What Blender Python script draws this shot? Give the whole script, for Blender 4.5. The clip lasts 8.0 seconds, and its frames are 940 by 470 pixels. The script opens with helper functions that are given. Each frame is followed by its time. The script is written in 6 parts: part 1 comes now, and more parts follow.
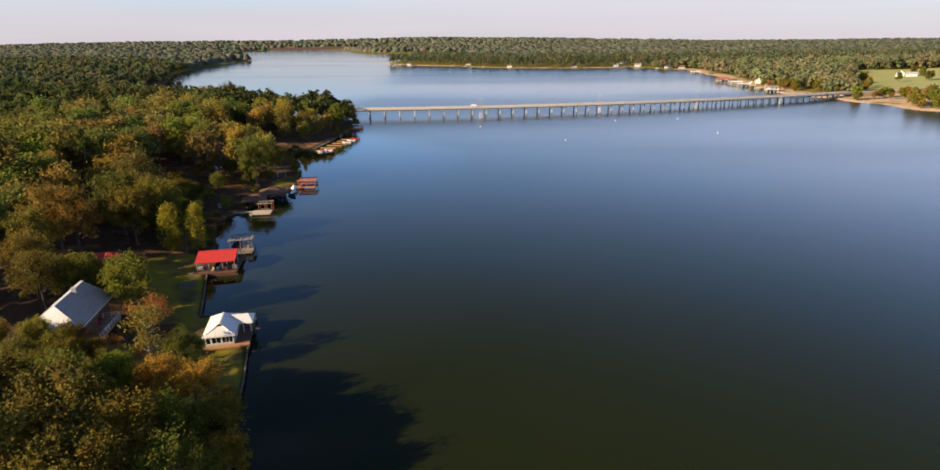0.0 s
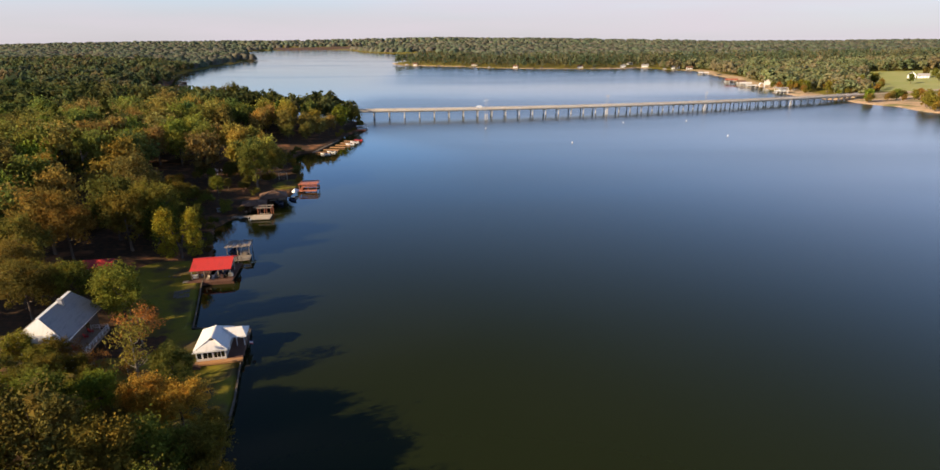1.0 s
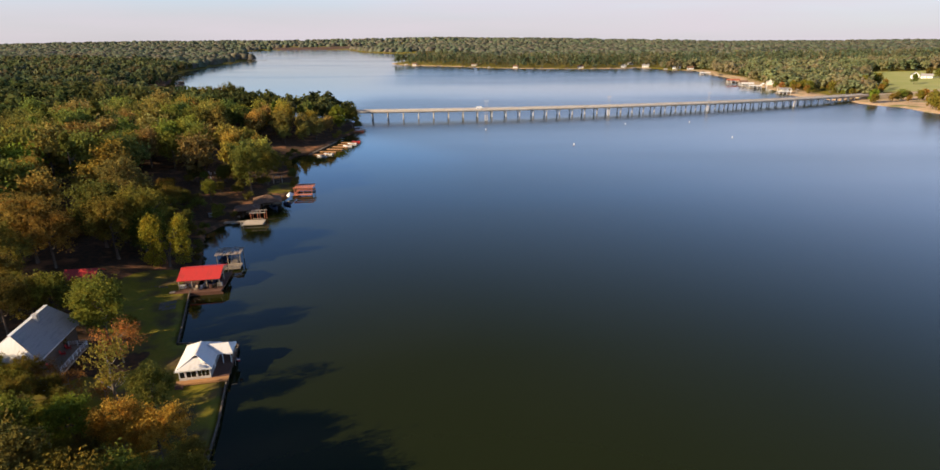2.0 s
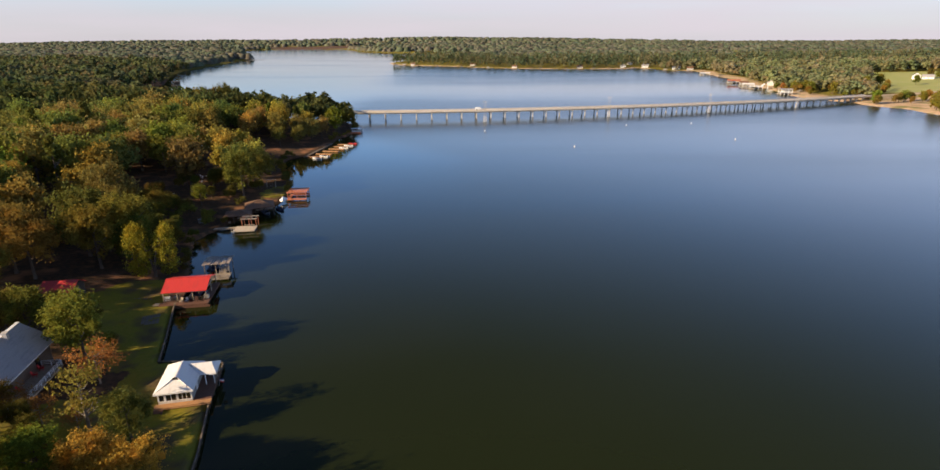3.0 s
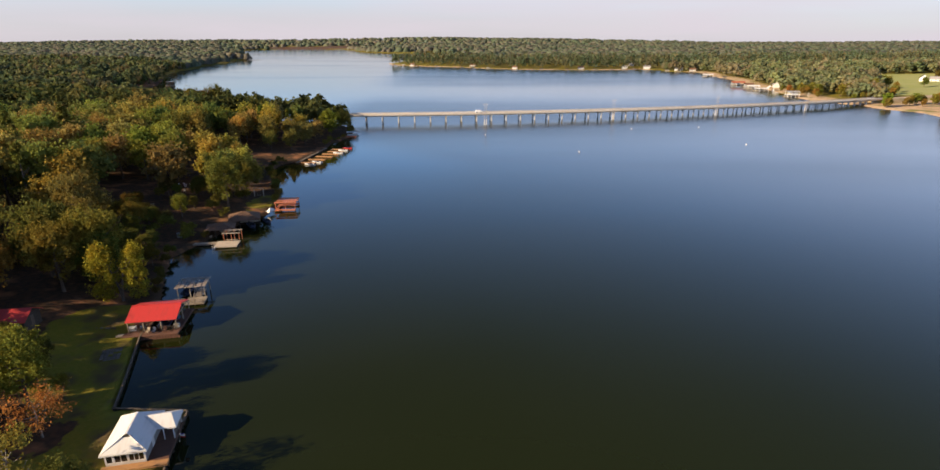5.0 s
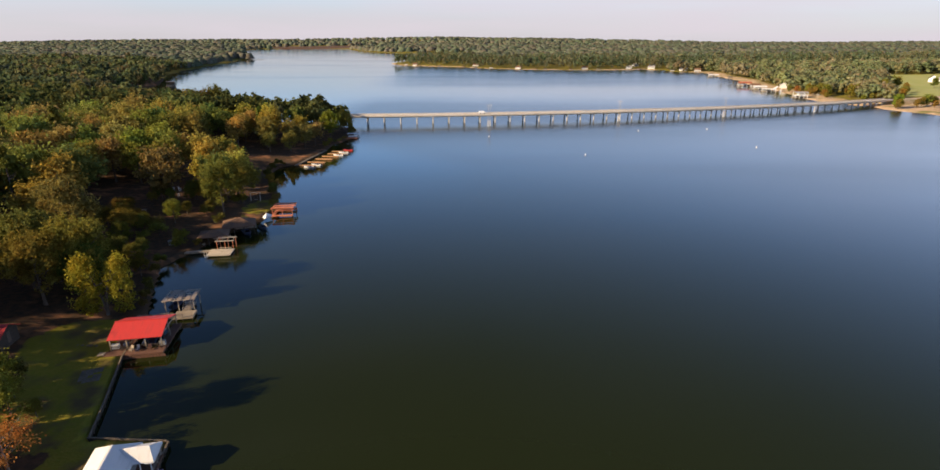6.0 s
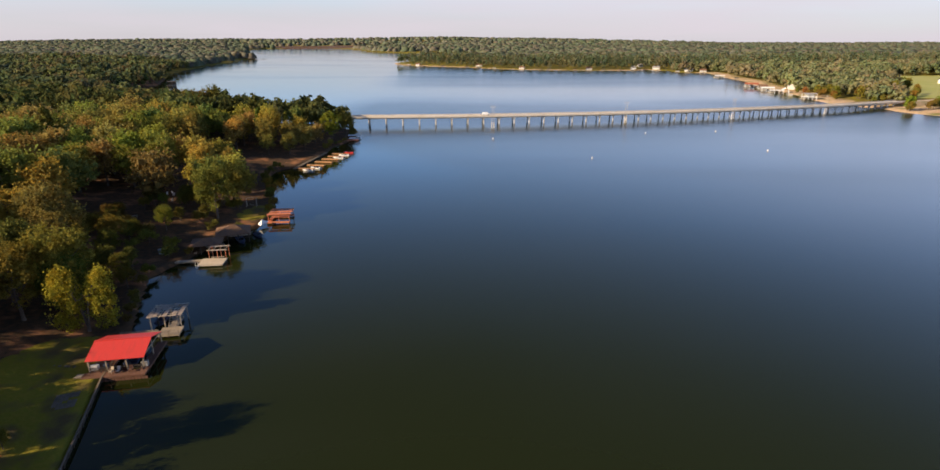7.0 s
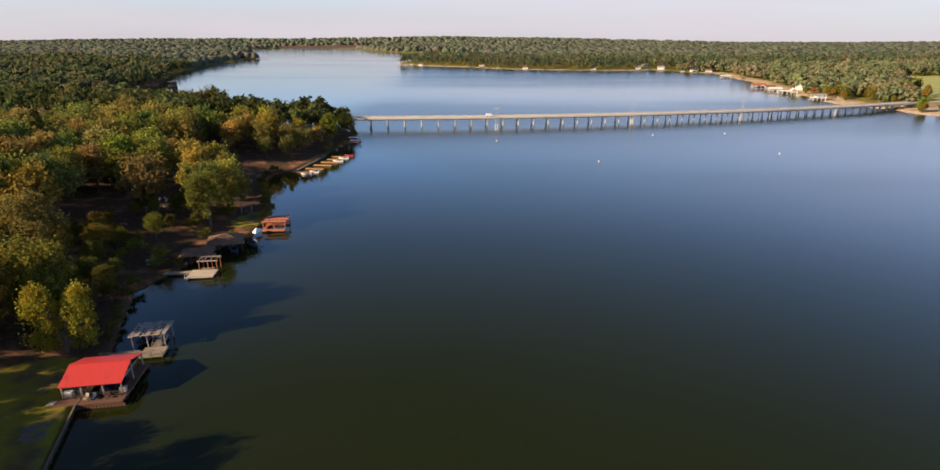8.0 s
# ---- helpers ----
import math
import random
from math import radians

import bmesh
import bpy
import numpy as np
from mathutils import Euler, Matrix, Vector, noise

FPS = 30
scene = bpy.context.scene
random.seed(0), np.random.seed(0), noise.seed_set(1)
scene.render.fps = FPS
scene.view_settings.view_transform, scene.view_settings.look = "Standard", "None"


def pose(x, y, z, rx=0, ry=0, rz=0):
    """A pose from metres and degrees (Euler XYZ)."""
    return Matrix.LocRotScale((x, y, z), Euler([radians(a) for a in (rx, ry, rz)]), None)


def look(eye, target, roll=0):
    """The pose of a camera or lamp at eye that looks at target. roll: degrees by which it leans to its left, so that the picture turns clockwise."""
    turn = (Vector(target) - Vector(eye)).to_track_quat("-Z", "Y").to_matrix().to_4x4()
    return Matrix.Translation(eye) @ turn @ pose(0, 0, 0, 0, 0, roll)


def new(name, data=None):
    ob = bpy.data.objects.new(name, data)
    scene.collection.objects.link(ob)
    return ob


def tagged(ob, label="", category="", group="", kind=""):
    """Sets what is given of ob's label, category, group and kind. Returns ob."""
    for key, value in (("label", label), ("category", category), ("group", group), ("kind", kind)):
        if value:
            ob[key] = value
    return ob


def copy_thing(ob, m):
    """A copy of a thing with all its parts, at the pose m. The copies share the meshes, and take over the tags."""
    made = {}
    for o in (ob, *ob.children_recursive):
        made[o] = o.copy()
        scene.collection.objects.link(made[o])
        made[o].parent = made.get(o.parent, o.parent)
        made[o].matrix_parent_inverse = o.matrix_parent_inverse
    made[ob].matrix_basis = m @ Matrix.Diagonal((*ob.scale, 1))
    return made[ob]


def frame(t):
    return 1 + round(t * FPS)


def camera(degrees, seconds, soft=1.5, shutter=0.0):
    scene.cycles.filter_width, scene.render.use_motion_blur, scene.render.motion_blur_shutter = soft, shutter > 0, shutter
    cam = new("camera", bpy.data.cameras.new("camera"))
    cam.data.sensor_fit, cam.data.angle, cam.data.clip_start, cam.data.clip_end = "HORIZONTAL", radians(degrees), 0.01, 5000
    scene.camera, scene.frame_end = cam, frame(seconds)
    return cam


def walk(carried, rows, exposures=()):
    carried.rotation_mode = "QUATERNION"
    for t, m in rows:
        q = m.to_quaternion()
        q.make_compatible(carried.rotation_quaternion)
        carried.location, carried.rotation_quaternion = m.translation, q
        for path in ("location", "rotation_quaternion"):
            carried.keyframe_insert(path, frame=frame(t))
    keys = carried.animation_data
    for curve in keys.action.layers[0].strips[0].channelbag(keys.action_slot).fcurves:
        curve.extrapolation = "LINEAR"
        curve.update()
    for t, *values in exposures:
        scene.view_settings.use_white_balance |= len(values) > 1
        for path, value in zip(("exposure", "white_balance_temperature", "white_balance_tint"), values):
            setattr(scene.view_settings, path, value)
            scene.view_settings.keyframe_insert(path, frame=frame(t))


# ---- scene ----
# camera and its flight
cam = camera(79.3, 8.0)
PATH = [
    (0, (0.18, 1.71, 55.017), (0.194, 3.6, 54.362), -0.5),
    (0.5, (0.392, 4.367, 55.099), (0.395, 6.257, 54.444), -0.5),
    (1, (0.452, 7.237, 55.168), (0.448, 9.127, 54.514), -0.4),
    (1.5, (0.41, 10.371, 54.996), (0.406, 12.261, 54.342), -0.4),
    (3, (0.449, 19.653, 55.254), (0.451, 21.542, 54.599), -0.3),
    (3.5, (0.357, 23.024, 55.188), (0.361, 24.914, 54.534), -0.3),
    (4, (0.282, 26.35, 55.253), (0.287, 28.24, 54.599), -0.3),
    (4.5, (0.292, 29.779, 55.28), (0.299, 31.669, 54.626), -0.2),
    (6, (-0.167, 40.774, 55.221), (-0.171, 42.664, 54.566), -0.1),
    (6.5, (-0.402, 44.573, 55.181), (-0.41, 46.462, 54.526), -0.1),
    (7, (-0.548, 48.491, 55.203), (-0.561, 50.381, 54.548), -0.0),
    (7.5, (-0.607, 52.426, 55.317), (-0.623, 54.315, 54.661), -0.0),
    (8, (-0.683, 56.364, 55.382), (-0.706, 58.253, 54.726), 0.0),
]
walk(cam, [(t, look(eye, target, roll)) for t, eye, target, roll in PATH])

# world, sun, exposure
SUN_AZ, SUN_EL = radians(245), radians(22)      # clockwise from +y
scene.view_settings.exposure = 0.0
world = bpy.data.worlds.new("sky")
scene.world = world
world.use_nodes = True
wn, wl = world.node_tree.nodes, world.node_tree.links
wn.clear()
w_out = wn.new("ShaderNodeOutputWorld")
w_bg = wn.new("ShaderNodeBackground")
sky = wn.new("ShaderNodeTexSky")
sky.sky_type = "NISHITA"
sky.sun_disc = False
sky.sun_elevation, sky.sun_rotation = SUN_EL, SUN_AZ
sky.altitude, sky.air_density, sky.dust_density, sky.ozone_density = 50, 1.0, 0.5, 2.2
w_bg.inputs["Strength"].default_value = 0.185
w_co = wn.new("ShaderNodeTexCoord")
w_sep = wn.new("ShaderNodeSeparateXYZ")
wl.new(w_co.outputs["Generated"], w_sep.inputs[0])
# thin high cloud, drawn out along the horizon
w_map = wn.new("ShaderNodeMapping")
w_map.inputs["Scale"].default_value = (1.2, 1.2, 9.0)
w_map.inputs["Location"].default_value = (3.1, 0.4, 0.2)
wl.new(w_co.outputs["Generated"], w_map.inputs[0])
w_noise = wn.new("ShaderNodeTexNoise")
w_noise.inputs["Scale"].default_value = 2.2
w_noise.inputs["Detail"].default_value = 6
wl.new(w_map.outputs[0], w_noise.inputs[0])
w_ramp = wn.new("ShaderNodeMapRange")
w_ramp.inputs[1].default_value, w_ramp.inputs[2].default_value = 0.42, 0.72
w_ramp.inputs[3].default_value, w_ramp.inputs[4].default_value = 0.0, 0.75
wl.new(w_noise.outputs[0], w_ramp.inputs[0])
w_low = wn.new("ShaderNodeMapRange")             # haze gathers low down
w_low.interpolation_type = "SMOOTHSTEP"
w_low.inputs[1].default_value, w_low.inputs[2].default_value = 0.0, 0.12
w_low.inputs[3].default_value, w_low.inputs[4].default_value = 0.92, 0.0
wl.new(w_sep.outputs[2], w_low.inputs[0])
w_tall = wn.new("ShaderNodeMapRange")            # and reaches higher in the east
w_tall.inputs[1].default_value, w_tall.inputs[2].default_value = -0.35, 0.55
w_tall.inputs[3].default_value, w_tall.inputs[4].default_value = 0.15, 0.36
wl.new(w_sep.outputs[0], w_tall.inputs[0])
wl.new(w_tall.outputs[0], w_low.inputs[2])
w_max = wn.new("ShaderNodeMath")
w_max.operation = "MAXIMUM"
w_high = wn.new("ShaderNodeMapRange")            # clouds thin out overhead
w_high.inputs[1].default_value, w_high.inputs[2].default_value = 0.03, 0.2
w_high.inputs[3].default_value, w_high.inputs[4].default_value = 1.0, 0.05
wl.new(w_sep.outputs[2], w_high.inputs[0])
w_mul = wn.new("ShaderNodeMath")
w_mul.operation = "MULTIPLY"
wl.new(w_ramp.outputs[0], w_mul.inputs[0])
wl.new(w_high.outputs[0], w_mul.inputs[1])
wl.new(w_mul.outputs[0], w_max.inputs[0])
w_veil = wn.new("ShaderNodeMapRange")            # the haze is streaked as well
w_veil.inputs[1].default_value, w_veil.inputs[2].default_value = 0.35, 0.62
w_veil.inputs[3].default_value, w_veil.inputs[4].default_value = 0.74, 1.0
wl.new(w_noise.outputs[0], w_veil.inputs[0])
w_lowv = wn.new("ShaderNodeMath")
w_lowv.operation = "MULTIPLY"
wl.new(w_low.outputs[0], w_lowv.inputs[0])
wl.new(w_veil.outputs[0], w_lowv.inputs[1])
wl.new(w_lowv.outputs[0], w_max.inputs[1])
w_mix = wn.new("ShaderNodeMix")
w_mix.data_type = "RGBA"
wl.new(w_max.outputs[0], w_mix.inputs[0])
w_tint = wn.new("ShaderNodeMix")
w_tint.data_type, w_tint.blend_type = "RGBA", "MULTIPLY"
w_tint.inputs[0].default_value = 1.0
w_tint.inputs[7].default_value = (0.79, 0.96, 1.26, 1)
wl.new(sky.outputs[0], w_tint.inputs[6])
w_deep = wn.new("ShaderNodeMapRange")            # the clear sky deepens overhead
w_deep.inputs[1].default_value, w_deep.inputs[2].default_value = 0.17, 0.52
w_deep.inputs[3].default_value, w_deep.inputs[4].default_value = 1.0, 0.2
wl.new(w_sep.outputs[2], w_deep.inputs[0])
w_dim = wn.new("ShaderNodeMapRange")             # and pales less than the model at the skyline
w_dim.inputs[1].default_value, w_dim.inputs[2].default_value = 0.03, 0.15
w_dim.inputs[3].default_value, w_dim.inputs[4].default_value = 0.72, 1.5
wl.new(w_sep.outputs[2], w_dim.inputs[0])
w_both = wn.new("ShaderNodeMath")
w_both.operation = "MULTIPLY"
wl.new(w_deep.outputs[0], w_both.inputs[0])
wl.new(w_dim.outputs[0], w_both.inputs[1])
w_gain = wn.new("ShaderNodeMix")
w_gain.data_type, w_gain.blend_type = "RGBA", "MULTIPLY"
w_gain.inputs[0].default_value = 1.0
wl.new(w_tint.outputs[2], w_gain.inputs[6])
wl.new(w_both.outputs[0], w_gain.inputs[7])
w_far = wn.new("ShaderNodeMapRange")             # the clear sky is deeper on the side away from the sun
w_far.inputs[1].default_value, w_far.inputs[2].default_value = -0.1, 0.6
w_far.inputs[3].default_value, w_far.inputs[4].default_value = 1.0, 0.94
wl.new(w_sep.outputs[0], w_far.inputs[0])
w_side = wn.new("ShaderNodeMix")
w_side.data_type, w_side.blend_type = "RGBA", "MULTIPLY"
w_side.inputs[0].default_value = 1.0
wl.new(w_gain.outputs[2], w_side.inputs[6])
wl.new(w_far.outputs[0], w_side.inputs[7])
wl.new(w_side.outputs[2], w_mix.inputs[6])
w_lift = wn.new("ShaderNodeMapRange")            # the veil is brightest some way up
w_lift.inputs[1].default_value, w_lift.inputs[2].default_value = 0.055, 0.15
w_lift.inputs[3].default_value, w_lift.inputs[4].default_value = 1.0, 1.7
wl.new(w_sep.outputs[2], w_lift.inputs[0])
w_pale = wn.new("ShaderNodeMix")
w_pale.data_type, w_pale.blend_type = "RGBA", "MULTIPLY"
w_pale.inputs[0].default_value = 1.0
w_pale.inputs[6].default_value = (4.08, 3.66, 4.03, 1)
wl.new(w_lift.outputs[0], w_pale.inputs[7])
wl.new(w_pale.outputs[2], w_mix.inputs[7])
wl.new(w_mix.outputs[2], w_bg.inputs[0])
wl.new(w_bg.outputs[0], w_out.inputs[0])

sun = new("sun", bpy.data.lights.new("sun", "SUN"))
sun.data.energy, sun.data.angle, sun.data.color = 9.2, radians(0.6), (1.0, 0.765, 0.495)
SUN_DIR = Vector((math.sin(SUN_AZ) * math.cos(SUN_EL), math.cos(SUN_AZ) * math.cos(SUN_EL), math.sin(SUN_EL)))
sun.matrix_world = look((0, 0, 300), Vector((0, 0, 300)) - SUN_DIR)

# ---- materials ----
def material(name, rough=0.8, metal=0.0, spec=0.5):
    m = bpy.data.materials.new(name)
    m.use_nodes = True
    b = m.node_tree.nodes["Principled BSDF"]
    b.inputs["Roughness"].default_value, b.inputs["Metallic"].default_value = rough, metal
    b.inputs["Specular IOR Level"].default_value = spec
    return m, m.node_tree.nodes, m.node_tree.links, b


def coords(n, l, scale=(1, 1, 1), space="Object"):
    c, mp = n.new("ShaderNodeTexCoord"), n.new("ShaderNodeMapping")
    mp.inputs["Scale"].default_value = scale
    l.new(c.outputs[space], mp.inputs[0])
    return mp.outputs[0]


def grain(n, l, at, scale, detail=4.0, low=0.35, high=0.65):
    t, r = n.new("ShaderNodeTexNoise"), n.new("ShaderNodeMapRange")
    t.inputs["Scale"].default_value, t.inputs["Detail"].default_value = scale, detail
    l.new(at, t.inputs["Vector"])
    l.new(t.outputs[0], r.inputs[0])
    r.inputs[1].default_value, r.inputs[2].default_value = low, high
    return r.outputs[0]


def mix(n, l, fac, a, b, mode="MIX"):
    x = n.new("ShaderNodeMix")
    x.data_type, x.blend_type = "RGBA", mode
    for slot, v in ((0, fac), (6, a), (7, b)):
        if isinstance(v, (int, float)):
            x.inputs[slot].default_value = v
        elif isinstance(v, tuple):
            x.inputs[slot].default_value = (*v, 1)
        else:
            l.new(v, x.inputs[slot])
    return x.outputs[2]


def bump(n, l, b, height, strength=0.3, distance=0.05):
    u = n.new("ShaderNodeBump")
    u.inputs["Strength"].default_value, u.inputs["Distance"].default_value = strength, distance
    l.new(height, u.inputs["Height"])
    l.new(u.outputs[0], b.inputs["Normal"])


def surface(name, a, b_col, rough=0.8, metal=0.0, fine=6.0, coarse=0.5, worn=None, stretch=(1, 1, 1), relief=0.25):
    """Two colours mixed by fine grain, a third by large stains, fine relief."""
    m, n, l, b = material(name, rough, metal)
    at = coords(n, l, stretch)
    col = mix(n, l, grain(n, l, at, fine), a, b_col)
    if worn:
        col = mix(n, l, grain(n, l, at, coarse, 5, 0.5, 0.72), col, worn)
    l.new(col, b.inputs["Base Color"])
    bump(n, l, b, grain(n, l, at, fine * 2), relief, 0.02)
    return m


M_WHITE_METAL = surface("pale_roof_metal", (0.8, 0.78, 0.75), (0.75, 0.73, 0.7), 0.5, 0.0, 3, 0.4, (0.68, 0.66, 0.62), (6, 1, 1), 0.1)
M_GREY_METAL = surface("grey_roof_metal", (0.36, 0.34, 0.33), (0.32, 0.3, 0.29), 0.62, 0.0, 3, 0.4, (0.25, 0.245, 0.25), (6, 1, 1), 0.1)
M_PALE_METAL = surface("faded_roof_metal", (0.6, 0.6, 0.6), (0.52, 0.52, 0.53), 0.45, 0.0, 3, 0.4, (0.42, 0.41, 0.4), (6, 1, 1), 0.1)
M_RED_METAL = surface("red_roof_metal", (0.6, 0.05, 0.042), (0.54, 0.044, 0.037), 0.45, 0.0, 3, 0.35, (0.48, 0.05, 0.042), (6, 1, 1), 0.1)
M_WHITE = surface("white_paint", (0.8, 0.8, 0.78), (0.72, 0.72, 0.7), 0.6, 0, 8, 0.8, (0.6, 0.58, 0.53))
M_SIDING = surface("pale_siding", (0.62, 0.6, 0.56), (0.54, 0.52, 0.48), 0.7, 0, 8, 0.8, (0.42, 0.4, 0.36), (1, 1, 5))
# on the lake house this brown carries the shade of eaves and porch
M_BROWN_SIDING = surface("brown_siding", (0.17, 0.12, 0.085), (0.13, 0.095, 0.07), 0.8, 0, 8, 0.8, (0.09, 0.07, 0.055), (1, 1, 5))
M_GREY_SIDING = surface("grey_siding", (0.3, 0.3, 0.29), (0.25, 0.25, 0.24), 0.75, 0, 8, 0.8, (0.2, 0.19, 0.17), (1, 1, 5))
M_DECK = surface("new_decking", (0.5, 0.27, 0.11), (0.4, 0.2, 0.08), 0.75, 0, 5, 0.9, (0.3, 0.16, 0.08), (1, 6, 1))
M_BROWN_DECK = surface("brown_decking", (0.17, 0.075, 0.045), (0.12, 0.055, 0.035), 0.8, 0, 5, 0.9, (0.08, 0.045, 0.03), (1, 6, 1))
M_GREY_WOOD = surface("weathered_wood", (0.42, 0.34, 0.25), (0.31, 0.25, 0.18), 0.85, 0, 6, 1.1, (0.2, 0.16, 0.12), (1, 5, 1))
M_PALE_WOOD = surface("bleached_wood", (0.58, 0.5, 0.4), (0.46, 0.39, 0.3), 0.85, 0, 6, 1.1, (0.3, 0.25, 0.19), (1, 5, 1))
M_CAP = surface("cap_wood", (0.2, 0.15, 0.1), (0.14, 0.11, 0.075), 0.85, 0, 6, 1.1, (0.09, 0.07, 0.05), (1, 5, 1))
M_RED_WOOD = surface("red_stained_wood", (0.6, 0.2, 0.09), (0.48, 0.15, 0.07), 0.8, 0, 6, 0.9, (0.3, 0.12, 0.07), (1, 5, 1))
M_DARK_WOOD = surface("dark_wet_wood", (0.07, 0.055, 0.04), (0.045, 0.035, 0.028), 0.7, 0, 6, 0.8, (0.025, 0.022, 0.018), (1, 1, 4))
M_SHINGLE = surface("brown_shingle", (0.2, 0.105, 0.055), (0.12, 0.07, 0.045), 0.9, 0, 8, 0.7, (0.1, 0.065, 0.05))
M_DARK_SHINGLE = surface("dark_shingle", (0.1, 0.09, 0.085), (0.07, 0.065, 0.06), 0.9, 0, 8, 0.7, (0.05, 0.045, 0.04))
M_CONCRETE = surface("bridge_concrete", (0.62, 0.56, 0.48), (0.55, 0.49, 0.42), 0.88, 0, 2, 0.12, (0.46, 0.41, 0.34))
M_PIER = surface("pier_concrete", (0.56, 0.53, 0.5), (0.46, 0.44, 0.41), 0.88, 0, 2, 0.3, (0.32, 0.3, 0.28))
M_ROAD = surface("pale_worn_concrete", (0.62, 0.55, 0.47), (0.54, 0.48, 0.4), 0.9, 0, 2, 0.1, (0.47, 0.41, 0.34))
M_DIRT_ROAD = surface("sandy_road", (0.56, 0.42, 0.29), (0.46, 0.34, 0.23), 0.95, 0, 1, 0.1, (0.3, 0.25, 0.13))
M_POLE = surface("pole_wood", (0.5, 0.42, 0.32), (0.42, 0.35, 0.27), 0.85, 0, 4, 0.5, (0.3, 0.25, 0.2))
M_BARK = surface("bark", (0.12, 0.085, 0.06), (0.08, 0.06, 0.045), 0.95, 0, 4, 0.7, (0.17, 0.14, 0.11), (1, 1, 0.3), 0.6)
M_PALE_BARK = surface("pale_bark", (0.28, 0.24, 0.2), (0.2, 0.17, 0.14), 0.95, 0, 4, 0.7, (0.12, 0.1, 0.08), (1, 1, 0.3), 0.6)
M_GEL = surface("boat_gelcoat", (0.8, 0.8, 0.8), (0.74, 0.74, 0.73), 0.2, 0, 2, 0.5, (0.66, 0.65, 0.62), (1, 1, 1), 0.02)
M_NAVY = surface("navy_canvas", (0.03, 0.045, 0.1), (0.025, 0.035, 0.08), 0.8, 0, 6, 0.8, (0.05, 0.06, 0.1))
M_RED_CLOTH = surface("red_cloth", (0.6, 0.03, 0.03), (0.5, 0.025, 0.025), 0.8, 0, 6)
M_BLUE_CLOTH = surface("blue_cloth", (0.03, 0.05, 0.25), (0.025, 0.04, 0.2), 0.8, 0, 6)
M_BLACK = surface("black_rubber", (0.03, 0.03, 0.03), (0.02, 0.02, 0.02), 0.6, 0, 6)
M_STEEL = surface("galvanised_steel", (0.5, 0.5, 0.5), (0.42, 0.42, 0.43), 0.35, 0.8, 4)
M_SKYLIGHT = surface("fibreglass_sheet", (0.36, 0.29, 0.23), (0.24, 0.19, 0.15), 0.6, 0, 1.2, 0.6, (0.13, 0.1, 0.08), (1, 3, 1))
M_BRICK = surface("chimney_masonry", (0.55, 0.52, 0.48), (0.42, 0.38, 0.34), 0.9, 0, 6)
M_PATIO = surface("grey_paving", (0.19, 0.15, 0.11), (0.13, 0.105, 0.08), 0.9, 0, 3, 0.6, (0.08, 0.075, 0.04))

m, n, l, b = material("window_glass", 0.06, 0.0, 0.7)
b.inputs["Base Color"].default_value = (0.012, 0.014, 0.016, 1)
M_GLASS = m


def leaf_material(name, source):
    """source: 'object' takes the tree's own colour; 'attribute' the colour stored per tree."""
    m, n, l, b = material(name, 0.85, 0.0, 0.08)
    if source == "object":
        info = n.new("ShaderNodeObjectInfo")
        base = info.outputs["Color"]
    else:
        info = n.new("ShaderNodeAttribute")
        info.attribute_name = "species"
        base = info.outputs["Color"]
    geo = n.new("ShaderNodeNewGeometry")
    r = n.new("ShaderNodeMapRange")
    r.inputs[3].default_value, r.inputs[4].default_value = (0.68, 1.32) if source == "object" else (0.88, 1.12)
    l.new(geo.outputs["Random Per Island"], r.inputs[0])
    col = mix(n, l, 1.0, base, r.outputs[0], "MULTIPLY")
    at = coords(n, l)
    turn = grain(n, l, at, 0.45, 3, 0.48, 0.66)           # patches of turning leaves
    warm = mix(n, l, 1.0, col, (1.25, 1.0, 0.85), "MULTIPLY")
    col = mix(n, l, turn, col, warm)
    l.new(col, b.inputs["Base Color"])
    tr, ad = n.new("ShaderNodeBsdfTranslucent"), n.new("ShaderNodeMixShader")
    l.new(col, tr.inputs[0])
    ad.inputs[0].default_value = 0.4
    l.new(b.outputs[0], ad.inputs[1])
    l.new(tr.outputs[0], ad.inputs[2])
    l.new(ad.outputs[0], n["Material Output"].inputs[0])
    return m


M_LEAF = leaf_material("leaves", "object")
M_WOODS = leaf_material("woods_leaves", "attribute")

# ground: leaf litter, with lawn, sand and pasture where the plan has them
m, n, l, b = material("ground_cover", 0.95, 0.0, 0.2)
at = coords(n, l)
litter = mix(n, l, grain(n, l, at, 0.9, 6), (0.11, 0.056, 0.027), (0.055, 0.038, 0.021))
# bright orange leaf patches, with sun dapples put into their colour
litter = mix(n, l, grain(n, l, at, 0.16, 5, 0.54, 0.7), litter, (0.32, 0.145, 0.066))
lawn = mix(n, l, grain(n, l, at, 1.6, 6), (0.19, 0.175, 0.014), (0.24, 0.19, 0.02))
lawn = mix(n, l, grain(n, l, at, 0.2, 4, 0.47, 0.66), lawn, (0.115, 0.083, 0.034))
sand = mix(n, l, grain(n, l, at, 0.3, 6), (0.62, 0.44, 0.28), (0.46, 0.32, 0.19))
sand = mix(n, l, grain(n, l, at, 0.06, 5, 0.5, 0.65), sand, (0.2, 0.19, 0.06))
field = mix(n, l, grain(n, l, at, 0.05, 6), (0.31, 0.34, 0.1), (0.37, 0.36, 0.13))
col = litter
